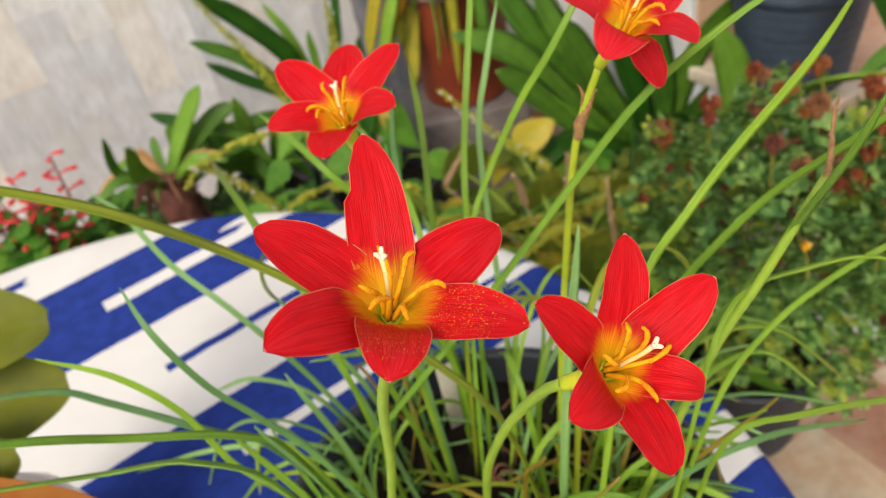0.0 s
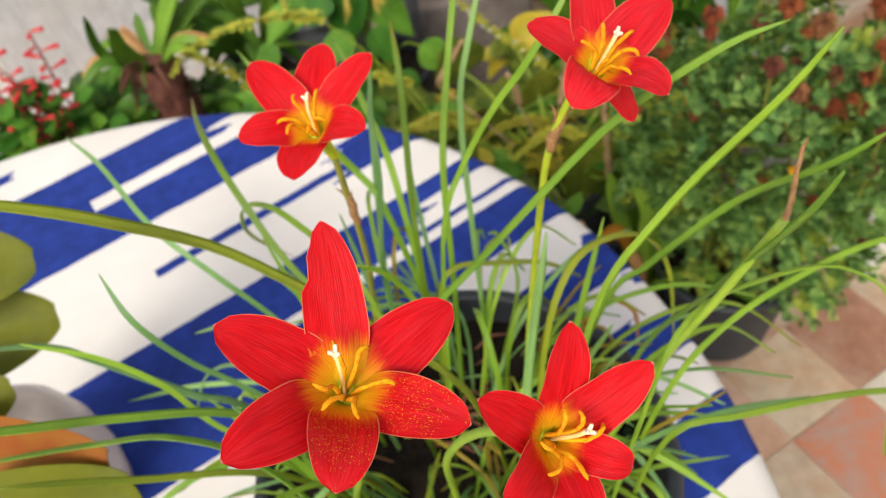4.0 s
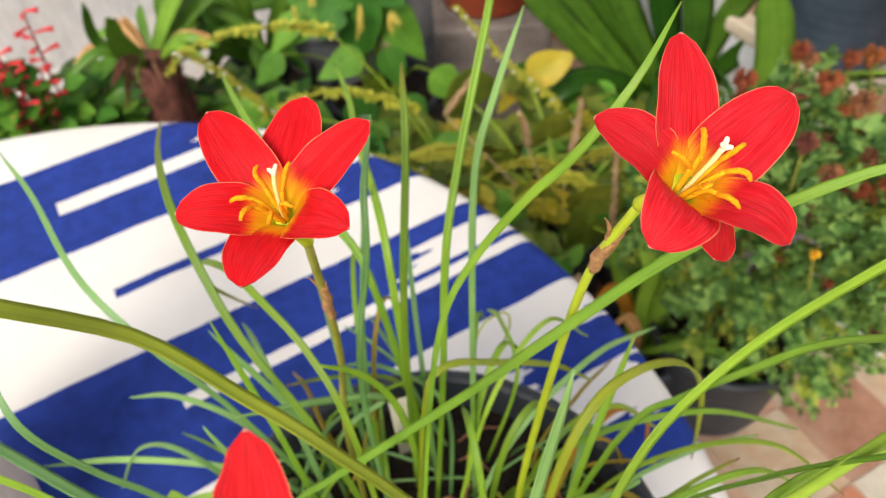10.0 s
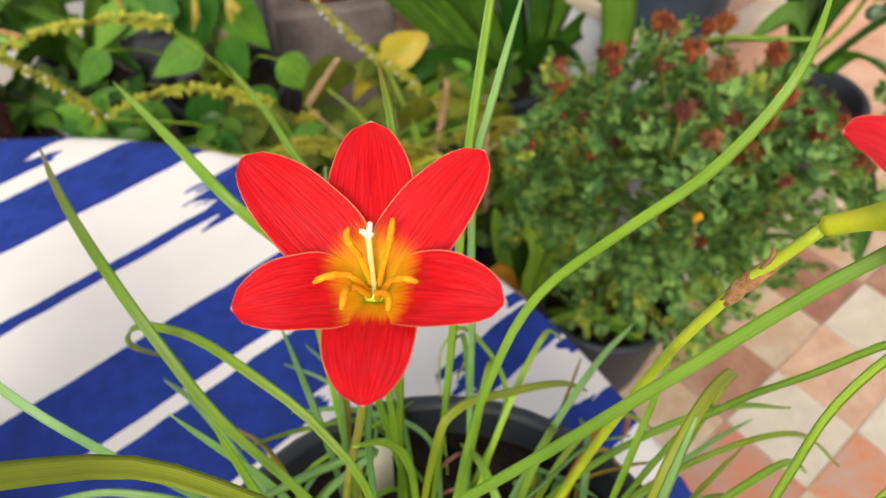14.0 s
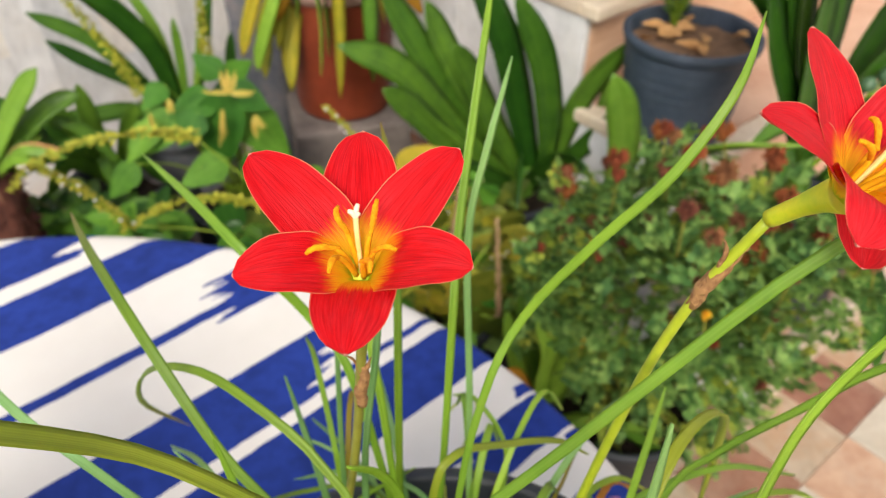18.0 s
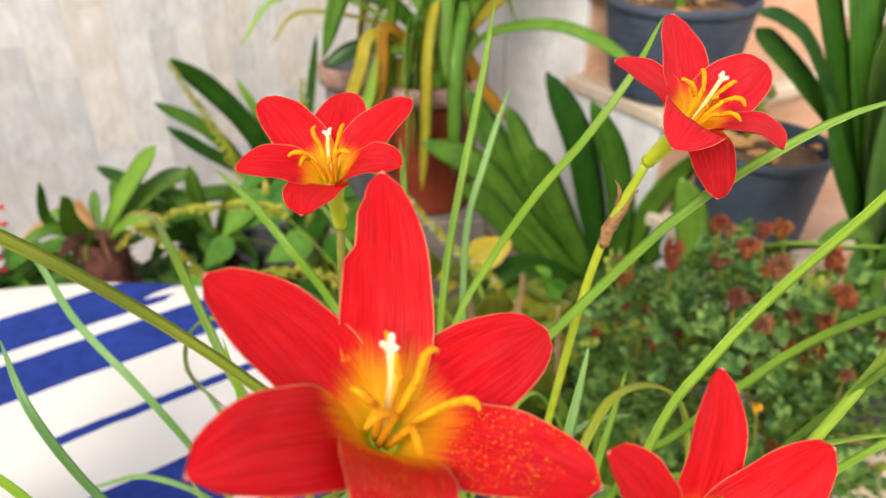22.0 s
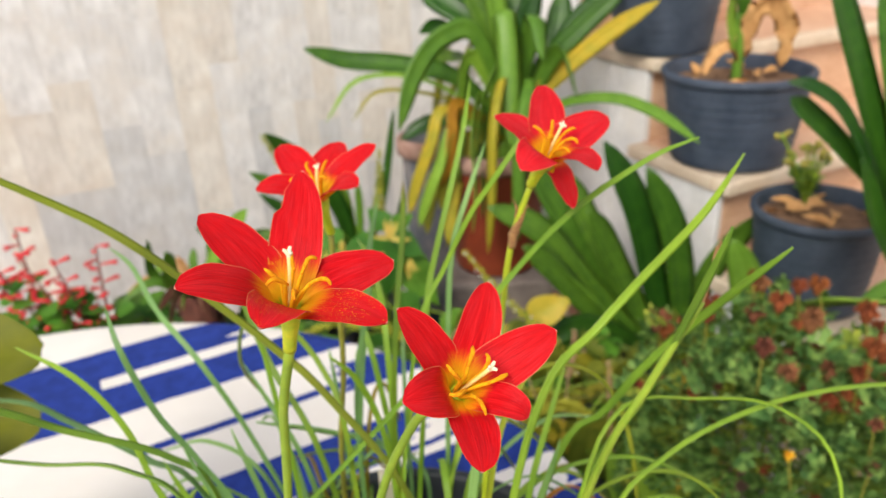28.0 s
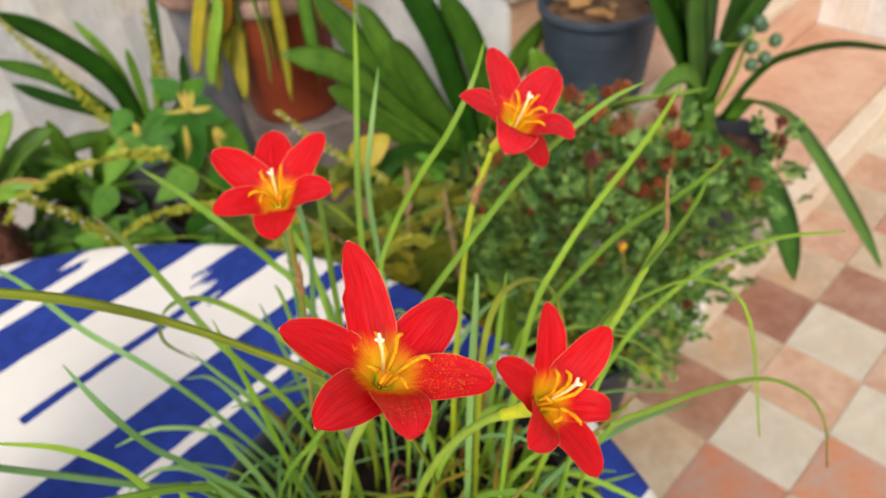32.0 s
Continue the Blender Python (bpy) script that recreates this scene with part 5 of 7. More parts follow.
strap(right_plant, ((0.767, 0.880, -0.131), (0.661, 0.890, 0.092), (0.600, 0.900, 0.202), (0.558, 0.910, 0.237), (0.528, 0.920, 0.243)), 0.0212, M_STRAP)
strap(right_plant, ((0.783, 0.900, -0.144), (0.689, 0.912, 0.062), (0.620, 0.925, 0.146), (0.567, 0.938, 0.197), (0.549, 0.950, 0.214)), 0.0334, M_STRAP)
stalk(right_plant, [tp(.785, .868, -.15), tp(.785, .83, -.06), tp(.775, .805, .03)], 0.004, 0.0025, M_STEM, "berry_stalk")
rng = random.Random(3)
for p in ((.715, .80, .021), (.783, .80, .045), (.823, .80, .006), (.81, .80, -.02), (.786, .80, -.025), (.76, .80, .035), (.77, .79, .012), (.80, .81, .03)):
    e = tp(*p)
    stalk(right_plant, [tp(.780, .812, .0), tp(.780, .812, .0).lerp(e, .5) + Vector((0, 0, .004)), e], 0.0016, 0.0012, M_STEM, "berry_stalk")
    bm = bmesh.new()
    blob(bm, e, 0.0105, 1.05, 0.05, 2, rng)
    tube(bm, [e + Vector((0, -.008, .004)), e + Vector((0, -.013, .007))], [0.0025, 0.001], 5, 3)
    part("berry", bm, M_BERRY, right_plant, "grey-green berry")

# ---- clivia at the foot of the stairs ----
clivia_pot = floor_pot("floor_pot", 0.47, 1.285, 0.118, 0.215, M_POT_BLACK, "black plastic pot on the floor beside the stairs")
clivia = thing("clivia", (0.515, 1.298, 0.185), "clump of broad dark strap leaves in a black pot", "plant")
stalk(clivia, [Vector((.505, 1.295, .175)), Vector((.512, 1.298, .2)), Vector((.52, 1.30, .235))], 0.034, 0.026, M_STRAP_LIGHT, "neck", "pale leaf bases")
strap(clivia, ((.529, 1.300, -.415), (.489, 1.309, -.249), (.446, 1.317, -.089), (.380, 1.332, .043)), .0632, M_STRAP)
strap(clivia, ((.549, 1.291, -.397), (.540, 1.277, -.262), (.509, 1.272, -.120), (.452, 1.277, .005)), .0567, M_STRAP)
strap(clivia, ((.556, 1.288, -.410), (.585, 1.275, -.252), (.615, 1.261, -.170), (.665, 1.234, -.084)), .0490, M_STRAP)
strap(clivia, ((.515, 1.306, -.448), (.384, 1.361, -.269), (.302, 1.393, -.123), (.242, 1.414, -.011)), .0610, M_STRAP)
strap(clivia, ((.509, 1.308, -.449), (.356, 1.345, -.271), (.261, 1.353, -.152), (.150, 1.356, -.092)), .0599, M_STRAP)
strap(clivia, ((.505, 1.310, -.465), (.367, 1.328, -.330), (.279, 1.322, -.225), (.219, 1.307, -.163)), .0567, M_STRAP)
strap(clivia, ((.519, 1.304, -.432), (.420, 1.361, -.258), (.363, 1.399, -.143), (.330, 1.427, -.055)), .0545, M_STRAP)
strap(clivia, ((.501, 1.312, -.481), (.382, 1.317, -.411), (.291, 1.306, -.351), (.205, 1.289, -.310)), .0436, M_STRAP)
strap(clivia, ((.525, 1.302, -.431), (.445, 1.311, -.286), (.388, 1.308, -.164), (.347, 1.299, -.086)), .0545, M_STRAP)
strap(clivia, ((.561, 1.286, -.409), (.599, 1.253, -.321), (.635, 1.220, -.251), (.650, 1.196, -.201)), .0392, M_STRAP)
strap(clivia, ((.574, 1.280, -.422), (.622, 1.264, -.358), (.648, 1.258, -.301), (.647, 1.266, -.176)), .0370, M_STRAP)
strap(clivia, ((.600, 1.12, -.41), (.606, 1.105, -.33), (.607, 1.10, -.265), (.596, 1.09, -.187), (.573, 1.08, -.113), (.551, 1.08, -.062)), .058, M_STRAP_LIGHT)
strap(clivia, ((.585, 1.14, -.40), (.585, 1.0, -.23), (.56, .90, -.125), (.535, .82, -.045), (.55, .765, .0), (.585, .725, .018), (.625, .70, .026)), .040, M_STRAP_LIGHT)
strap(clivia, ((.50, 1.29, -.42), (.45, 1.20, -.3), (.42, 1.12, -.27), (.39, 1.05, -.33)), .052, M_STRAP)
strap(clivia, ((.51, 1.29, -.42), (.53, 1.2, -.3), (.55, 1.12, -.26), (.56, 1.06, -.31)), .052, M_STRAP)
strap(clivia, ((.49, 1.30, -.42), (.38, 1.24, -.33), (.30, 1.2, -.30), (.22, 1.17, -.35)), .05, M_STRAP)

# ---- tall strap-leaved plant in a red-brown pot, raised on a block ----
bm = bmesh.new()
prism(bm, [Vector((.185 + a * .125, 1.60 + b * .125, 0)) for a, b in ((-1, -1), (1, -1), (1, 1), (-1, 1))], 0.0, 0.272)
softened(bm, 0.008)
block = link("cement_block", bm, M_POT_GREY, None, "", False)
tagged(block, "brownish cement block carrying a red-brown pot", "block")
red_pot = floor_pot("raised_pot", 0.185, 1.60, 0.128, 0.30, M_POT_RED, "red-brown plastic pot raised on a cement block", M_SOIL, 0.274)
grey_pot = floor_pot("grey_pot", 0.030, 1.735, 0.078, 0.555, M_POT_CEMENT, "tall bluish grey cement planter with a worn pinkish rim", M_SOIL)
bm = bmesh.new()
lathe(bm, [(0.070, 0.0), (0.0825, 0.004), (0.085, 0.020), (0.084, 0.040), (0.079, 0.046), (0.070, 0.046), (0.068, 0.0), (0.070, 0.0)], Vector((0.030, 1.735, 0.520)), 40)
part("rim", bm, M_RIM_PINK, grey_pot, "worn pinkish rim")
bm = bmesh.new()
lathe(bm, [(0.118, 0.0), (0.131, 0.003), (0.133, 0.016), (0.133, 0.036), (0.127, 0.041), (0.117, 0.041), (0.115, 0.0), (0.118, 0.0)], Vector((0.185, 1.60, 0.538)), 48)
part("rim", bm, M_RIM_PINK, red_pot, "faded pinkish rim")
tall_plant = thing("arching_lily", (0.225, 1.598, 0.53), "tall plant with arching green and golden strap leaves", "plant")
stalk(tall_plant, [Vector((.215, 1.60, .52)), Vector((.225, 1.598, .57)), Vector((.23, 1.597, .63))], 0.034, 0.024, M_STRAP_LIGHT, "neck", "pale leaf bases")
strap(tall_plant, ((.219, 1.598, -.012), (.109, 1.611, .114), (-.024, 1.615, .154), (-.142, 1.611, .170), (-.232, 1.603, .203)), .0457, M_STRAP)
strap(tall_plant, ((.233, 1.597, -.006), (.153, 1.574, .210), (.081, 1.547, .226), (.014, 1.517, .161), (-.029, 1.485, .041)), .0457, M_STRAP_LIGHT)
strap(tall_plant, ((.233, 1.597, -.006), (.205, 1.562, .255), (.210, 1.524, .225), (.211, 1.486, .115), (.209, 1.448, -.008)), .0538, M_STRAP_LIGHT)
strap(tall_plant, ((.226, 1.597, -.006), (.148, 1.574, .162), (.114, 1.546, .152), (.102, 1.516, .043), (.094, 1.486, -.090)), .0404, M_STRAP_LIGHT)
strap(tall_plant, ((.239, 1.596, -.007), (.288, 1.576, .086), (.408, 1.540, .201), (.515, 1.497, .280)), .0404, M_STRAP_GOLD)
strap(tall_plant, ((.240, 1.596, -.000), (.302, 1.601, .137), (.396, 1.597, .235), (.473, 1.592, .302)), .0457, M_STRAP)
strap(tall_plant, ((.229, 1.597, .001), (.249, 1.625, .169), (.290, 1.650, .332)), .0538, M_STRAP)
strap(tall_plant, ((.224, 1.598, .001), (.172, 1.627, .224), (.123, 1.655, .331)), .0484, M_STRAP)
strap(tall_plant, ((.233, 1.597, -.006), (.210, 1.566, .170), (.157, 1.537, .095), (.135, 1.505, -.047)), .0350, M_STRAP_LIGHT)
strap(tall_plant, ((.229, 1.597, -.006), (.189, 1.601, .309), (.172, 1.602, .377)), .0457, M_STRAP_LIGHT)
strap(tall_plant, ((.246, 1.595, -.007), (.290, 1.555, .052), (.255, 1.527, -.015), (.240, 1.495, -.069)), .0350, M_STRAP_LIGHT)
strap(tall_plant, ((.233, 1.597, -.006), (.348, 1.620, .199), (.434, 1.643, .287)), .0404, M_STRAP)
strap(tall_plant, ((.213, 1.599, -.012), (.111, 1.599, .026), (.033, 1.594, .022), (-.032, 1.585, -.009)), .0404, M_STRAP)
strap(tall_plant, ((.219, 1.598, -.019), (.144, 1.561, -.000), (.086, 1.520, -.101), (.065, 1.477, -.235)), .0404, M_STRAP_GOLD)
strap(tall_plant, ((.219, 1.598, -.019), (.118, 1.566, -.012), (.042, 1.527, -.099), (.018, 1.487, -.205)), .0377, M_STRAP_GOLD)
strap(tall_plant, ((.240, 1.594, -.014), (.261, 1.54, .020), (.292, 1.53, -.045), (.325, 1.53, -.085), (.348, 1.53, -.124)), .028, M_ORANGE_LEAF)
strap(tall_plant, ((.205, 1.595, -.01), (.100, 1.50, .090), (.085, 1.46, .033), (.077, 1.46, -.026), (.055, 1.46, -.083)), .030, M_ORANGE_LEAF)
strap(tall_plant, ((.205, 1.595, -.01), (.075, 1.48, .085), (.040, 1.45, .020), (.001, 1.45, -.079), (-.017, 1.45, -.138)), .026, M_STRAP_GOLD)
strap(tall_plant, ((.210, 1.595, -.01), (.095, 1.48, .050), (.052, 1.45, -.041), (.019, 1.45, -.121), (.005, 1.45, -.170)), .024, M_STRAP_LIGHT)
strap(tall_plant, ((.246, 1.595, -.007), (.322, 1.516, .072), (.415, 1.427, .103), (.485, 1.337, .090), (.536, 1.247, .058)), .0242, M_STRAP_LIGHT)
strap(tall_plant, ((.213, 1.599, -.005), (.045, 1.590, .118), (-.109, 1.566, .138), (-.192, 1.539, .054)), .0121, M_STRAP_LIGHT)
strap(tall_plant, ((.213, 1.599, -.005), (.091, 1.600, .073), (-.068, 1.590, .104), (-.137, 1.576, .044)), .0094, M_STRAP_GOLD)
strap(tall_plant, ((.220, 1.598, .001), (.159, 1.643, .210), (.069, 1.687, .284), (.049, 1.727, .317)), .0673, M_STRAP)
strap(tall_plant, ((.240, 1.596, -.000), (.240, 1.666, .225), (.219, 1.739, .342)), .0673, M_STRAP)
strap(tall_plant, ((.240, 1.596, -.000), (.325, 1.654, .157), (.357, 1.720, .285)), .0619, M_STRAP)
strap(tall_plant, ((.215, 1.595, -.02), (.17, 1.55, .05), (.15, 1.49, -.02), (.145, 1.46, -.16)), .034, M_STRAP_LIGHT)
strap(tall_plant, ((.225, 1.595, -.02), (.24, 1.53, .06), (.25, 1.47, .0), (.255, 1.45, -.10)), .03, M_STRAP_GOLD)
strap(tall_plant, ((.21, 1.595, -.02), (.12, 1.56, .05), (.075, 1.5, -.02), (.05, 1.47, -.14)), .034, M_STRAP_GOLD)
strap(tall_plant, ((.225, 1.597, -.01), (.26, 1.56, .20), (.27, 1.51, .26), (.275, 1.45, .18)), .045, M_STRAP_LIGHT)
strap(tall_plant, ((.225, 1.597, -.01), (.30, 1.57, .14), (.33, 1.53, .18), (.35, 1.47, .10)), .04, M_STRAP_LIGHT)
strap(tall_plant, ((.225, 1.597, -.01), (.20, 1.52, .14), (.168, 1.43, .06), (.160, 1.41, -.08), (.152, 1.40, -.22)), .032, M_STRAP_GOLD)
strap(tall_plant, ((.23, 1.597, -.01), (.26, 1.52, .13), (.228, 1.42, .05), (.222, 1.40, -.06), (.218, 1.395, -.19)), .034, M_STRAP_LIGHT)
strap(tall_plant, ((.22, 1.597, -.01), (.15, 1.52, .10), (.125, 1.43, .03), (.128, 1.41, -.07), (.120, 1.40, -.17)), .028, M_STRAP_LIGHT)
grey_plant = thing("planter_shrub", (0.030, 1.735, 0.53), "dark bluish green shrub in a grey planter", "plant")
rng = random.Random(17)
for k in range(16):
    a = rng.uniform(0, 6.28)
    d = Vector((math.cos(a), math.sin(a) * 0.6, 0))
    c = Vector((0.030, 1.735, 0.53))
    e = c + d * rng.uniform(0.02, 0.09) + Z * rng.uniform(0.2, 0.4) + Vector((0.14, 0.02, 0))
    stalk(grey_plant, [c, c.lerp(e, 0.5) + Z * 0.02, e], 0.003, 0.002, M_STEM_BROWN)
    bm = bmesh.new()
    broad_leaf(bm, e, e + d * 0.07 + Vector((0, -0.03, rng.uniform(-0.03, 0.03))), 0.045, Vector((0, -0.6, 0.8)))
    part("leaf", bm, M_STRAP, grey_plant)

# ---- plants along the garden wall ----
wall_pot = floor_pot("cement_pot", -0.16, 1.50, 0.115, 0.34, M_POT_CEMENT, "stained bluish cement pot at the foot of the wall")
wall_clump = thing("strap_clump", (-0.15, 1.52, 0.31), "clump of narrow dark strap leaves before the wall", "plant")
stalk(wall_clump, [Vector((-.15, 1.51, .30)), Vector((-.15, 1.518, .32)), Vector((-.15, 1.522, .345))], 0.03, 0.025, M_STRAP_LIGHT, "neck", "pale leaf bases")
strap(wall_clump, ((-.157, 1.523, -.282), (-.181, 1.506, -.128), (-.246, 1.482, -.015), (-.310, 1.455, .058)), .0430, M_STRAP)
strap(wall_clump, ((-.163, 1.522, -.281), (-.212, 1.515, -.213), (-.294, 1.500, -.143), (-.350, 1.486, -.088)), .0263, M_STRAP)
strap(wall_clump, ((-.150, 1.524, -.269), (-.168, 1.541, -.119), (-.210, 1.556, -.019)), .0203, M_STRAP_LIGHT)
strap(wall_clump, ((-.144, 1.524, -.270), (-.134, 1.510, -.158), (-.130, 1.496, -.072)), .0179, M_STRAP_LIGHT)
strap(wall_clump, ((-.126, 1.526, -.272), (-.079, 1.545, -.126), (-.041, 1.562, .068)), .0191, M_STRAP)
strap(wall_clump, ((-.169, 1.521, -.280), (-.270, 1.520, -.122), (-.372, 1.512, -.045)), .0287, M_STRAP)
strap(wall_clump, ((-.132, 1.525, -.272), (-.100, 1.508, -.159), (-.073, 1.490, -.033)), .0143, M_STRAP_LIGHT)
strap(wall_clump, ((-.157, 1.523, -.282), (-.256, 1.497, -.247), (-.341, 1.468, -.238), (-.393, 1.443, -.221)), .0359, M_STRAP)
strap(wall_clump, ((-.122, 1.526, -.287), (-.054, 1.546, -.219), (-.033, 1.562, -.135)), .0239, M_STRAP)
dark_pot = floor_pot("wall_pot", -0.29, 1.40, 0.1, 0.27, M_POT_BLACK, "black plastic pot near the foot of the wall")
dark_clump = thing("dark_clump", (-0.29, 1.40, 0.24), "low clump of dark drooping strap leaves", "plant")
stalk(dark_clump, [Vector((-.29, 1.40, .235)), Vector((-.288, 1.40, .25)), Vector((-.285, 1.40, .27))], .03, .026, M_STRAP, "neck")
for tip, mid in (((-.43, 1.36, -.20), (-.36, 1.38, -.22)), ((-.37, 1.38, -.15), (-.33, 1.39, -.21)), ((-.30, 1.39, -.13), (-.295, 1.39, -.22)), ((-.21, 1.37, -.17), (-.24, 1.385, -.23)), ((-.46, 1.35, -.28), (-.37, 1.37, -.25)),
                 ((-.16, 1.36, -.23), (-.21, 1.38, -.25)), ((-.27, 1.28, -.27), (-.28, 1.34, -.25)), ((-.38, 1.29, -.28), (-.34, 1.34, -.25)), ((-.18, 1.29, -.29), (-.23, 1.34, -.26))):
    strap(dark_clump, ((-.285, 1.40, -.35), mid, tip), .032, M_STRAP)

# ---- purple-brown trunk with a rosette ----
trunk_pot = floor_pot("trunk_pot", -0.43, 1.20, 0.125, 0.27, M_POT_CEMENT, "dark bluish cement pot holding a stout trunk")
trunk_plant = thing("cycad", (-0.43, 1.215, 0.24), "stout reddish brown trunk with a small crown of leaves", "plant")
rng = random.Random(4)
bm = bmesh.new()
lathe(bm, [(.026, .24), (.036, .26), (.038, .3), (.034, .35), (.040, .39), (.038, .42), (.024, .44)], Vector((-.43, 1.215, 0)), 20)
for v in bm.verts:
    v.co += Vector((noise.noise(v.co * 40), noise.noise(v.co * 40 + Vector((5, 0, 0))), noise.noise(v.co * 40 + Vector((0, 5, 0))))) * 0.016
bark = part("trunk", bm, M_BARK, trunk_plant, "shaggy reddish brown trunk")
bm = bmesh.new()
uvl = bm.loops.layers.uv.verify()
for k in range(150):
    a, z = k * 2.4, .27 + .16 * (k / 150)
    d = Vector((math.cos(a), math.sin(a), 0))
    leaflet(bm, Vector((-.43, 1.215, z)) + d * .034, (d * .7 + Vector((0, 0, rng.uniform(.4, .9)))).normalized(), Vector((0, 0, 1)), rng.uniform(.016, .028), .014, uvl)
tagged(part("bark_fibre", bm, M_BARK, bark, "ragged bark scales"), kind="stuff")
for k in range(16):
    a = k * 2.4
    d = Vector((math.cos(a), math.sin(a), 0))
    c = Vector((-.43, 1.215, .425)) + d * .02
    ln = rng.uniform(.06, .12)
    bm = bmesh.new()
    ribbon(bm, [c, c + d * ln * .45 + Z * ln * .4, c + d * ln + Z * rng.uniform(-.02, .05)], 0.018, 0.3, 0.001, 10, FACE, 0.08, 0.7, 0, False)
    part("leaf", bm, rng.choice((M_BARK, M_STRAP_LIGHT, M_DRY_LEAF)), trunk_plant)

strap(trunk_plant, ((-.433, 1.221, -.193), (-.378, 1.231, -.110), (-.340, 1.232, -.061), (-.308, 1.231, -.023)), .0323, M_STRAP_LIGHT)
strap(trunk_plant, ((-.417, 1.227, -.198), (-.359, 1.247, -.131), (-.314, 1.261, -.101), (-.272, 1.272, -.091)), .0343, M_STRAP)
strap(trunk_plant, ((-.331, 1.256, -.207), (-.362, 1.272, -.122), (-.427, 1.277, -.074)), .0262, M_STRAP)
strap(trunk_plant, ((-.441, 1.218, -.190), (-.458, 1.178, -.132), (-.445, 1.151, -.067)), .0384, M_STRAP_LIGHT)
strap(trunk_plant, ((-.249, 1.277, -.227), (-.287, 1.283, -.162), (-.343, 1.284, -.129)), .0222, M_STRAP)
strap(trunk_plant, ((-.424, 1.225, -.190), (-.318, 1.270, -.181), (-.244, 1.298, -.180)), .0242, M_STRAP)
strap(trunk_plant, ((-.447, 1.216, -.183), (-.497, 1.194, -.132), (-.493, 1.196, -.062)), .0202, M_STRAP)
strap(trunk_plant, ((-.432, 1.222, -.188), (-.399, 1.250, -.140), (-.400, 1.265, -.094)), .0262, M_STRAP)

# ---- red salvias ----
salvia_pot = floor_pot("salvia_pot", -0.64, 1.17, 0.12, 0.27, M_POT_BLACK, "black plastic pot of red salvia by the wall")
salvia = thing("salvia", (-0.64, 1.17, 0.24), "salvia with coral red flower spikes and green leaves", "plant")
rng = random.Random(6)
for x, y, z in ((-.592, 1.198, -.07), (-.655, 1.156, -.084), (-.648, 1.161, -.14), (-.676, 1.141, -.155), (-.70, 1.13, -.05), (-.75, 1.12, -.10), (-.72, 1.18, -.02), (-.61, 1.19, -.17), (-.78, 1.16, -.06), (-.62, 1.12, -.19)):
    foot = Vector((-.64 + rng.uniform(-.05, .05), 1.17 + rng.uniform(-.04, .04), .24))
    top = tp(x, y, z)
    mid = foot.lerp(top, .55) + Vector((0, 0, .03))
    stalk(salvia, [foot, mid, top], .003, .0016, M_SALVIA_STEM, "stem", "purple stem")
    for k in range(9):
        s = 1 - k / 9 * .42
        p = foot.lerp(top, s) + Vector((0, 0, .03)) * (1 - s)
        a = k * 2.2
        d = Vector((math.cos(a), math.sin(a), rng.uniform(-.2, .5))).normalized()
        bm = bmesh.new()
        ln = rng.uniform(.02, .036)
        tube(bm, [p, p + d * ln * .6, p + d * ln + Vector((0, 0, -.002))], [.0014, .0030, .0050], 6, 5)
        part("floret", bm, M_SALVIA, salvia, "coral red floret")
    bm = bmesh.new()
    for k in range(14):
        s = rng.uniform(.15, .7)
        p = foot.lerp(top, s)
        a = rng.uniform(0, 6.28)
        d = Vector((math.cos(a), math.sin(a), rng.uniform(-.1, .3))) * rng.uniform(.04, .06)
        broad_leaf(bm, p + d * .3, p + d * 1.25, .036, Vector((0, -.5, .8)))
    tagged(part("foliage", bm, M_BROAD, salvia, "oval green leaves"), kind="stuff")

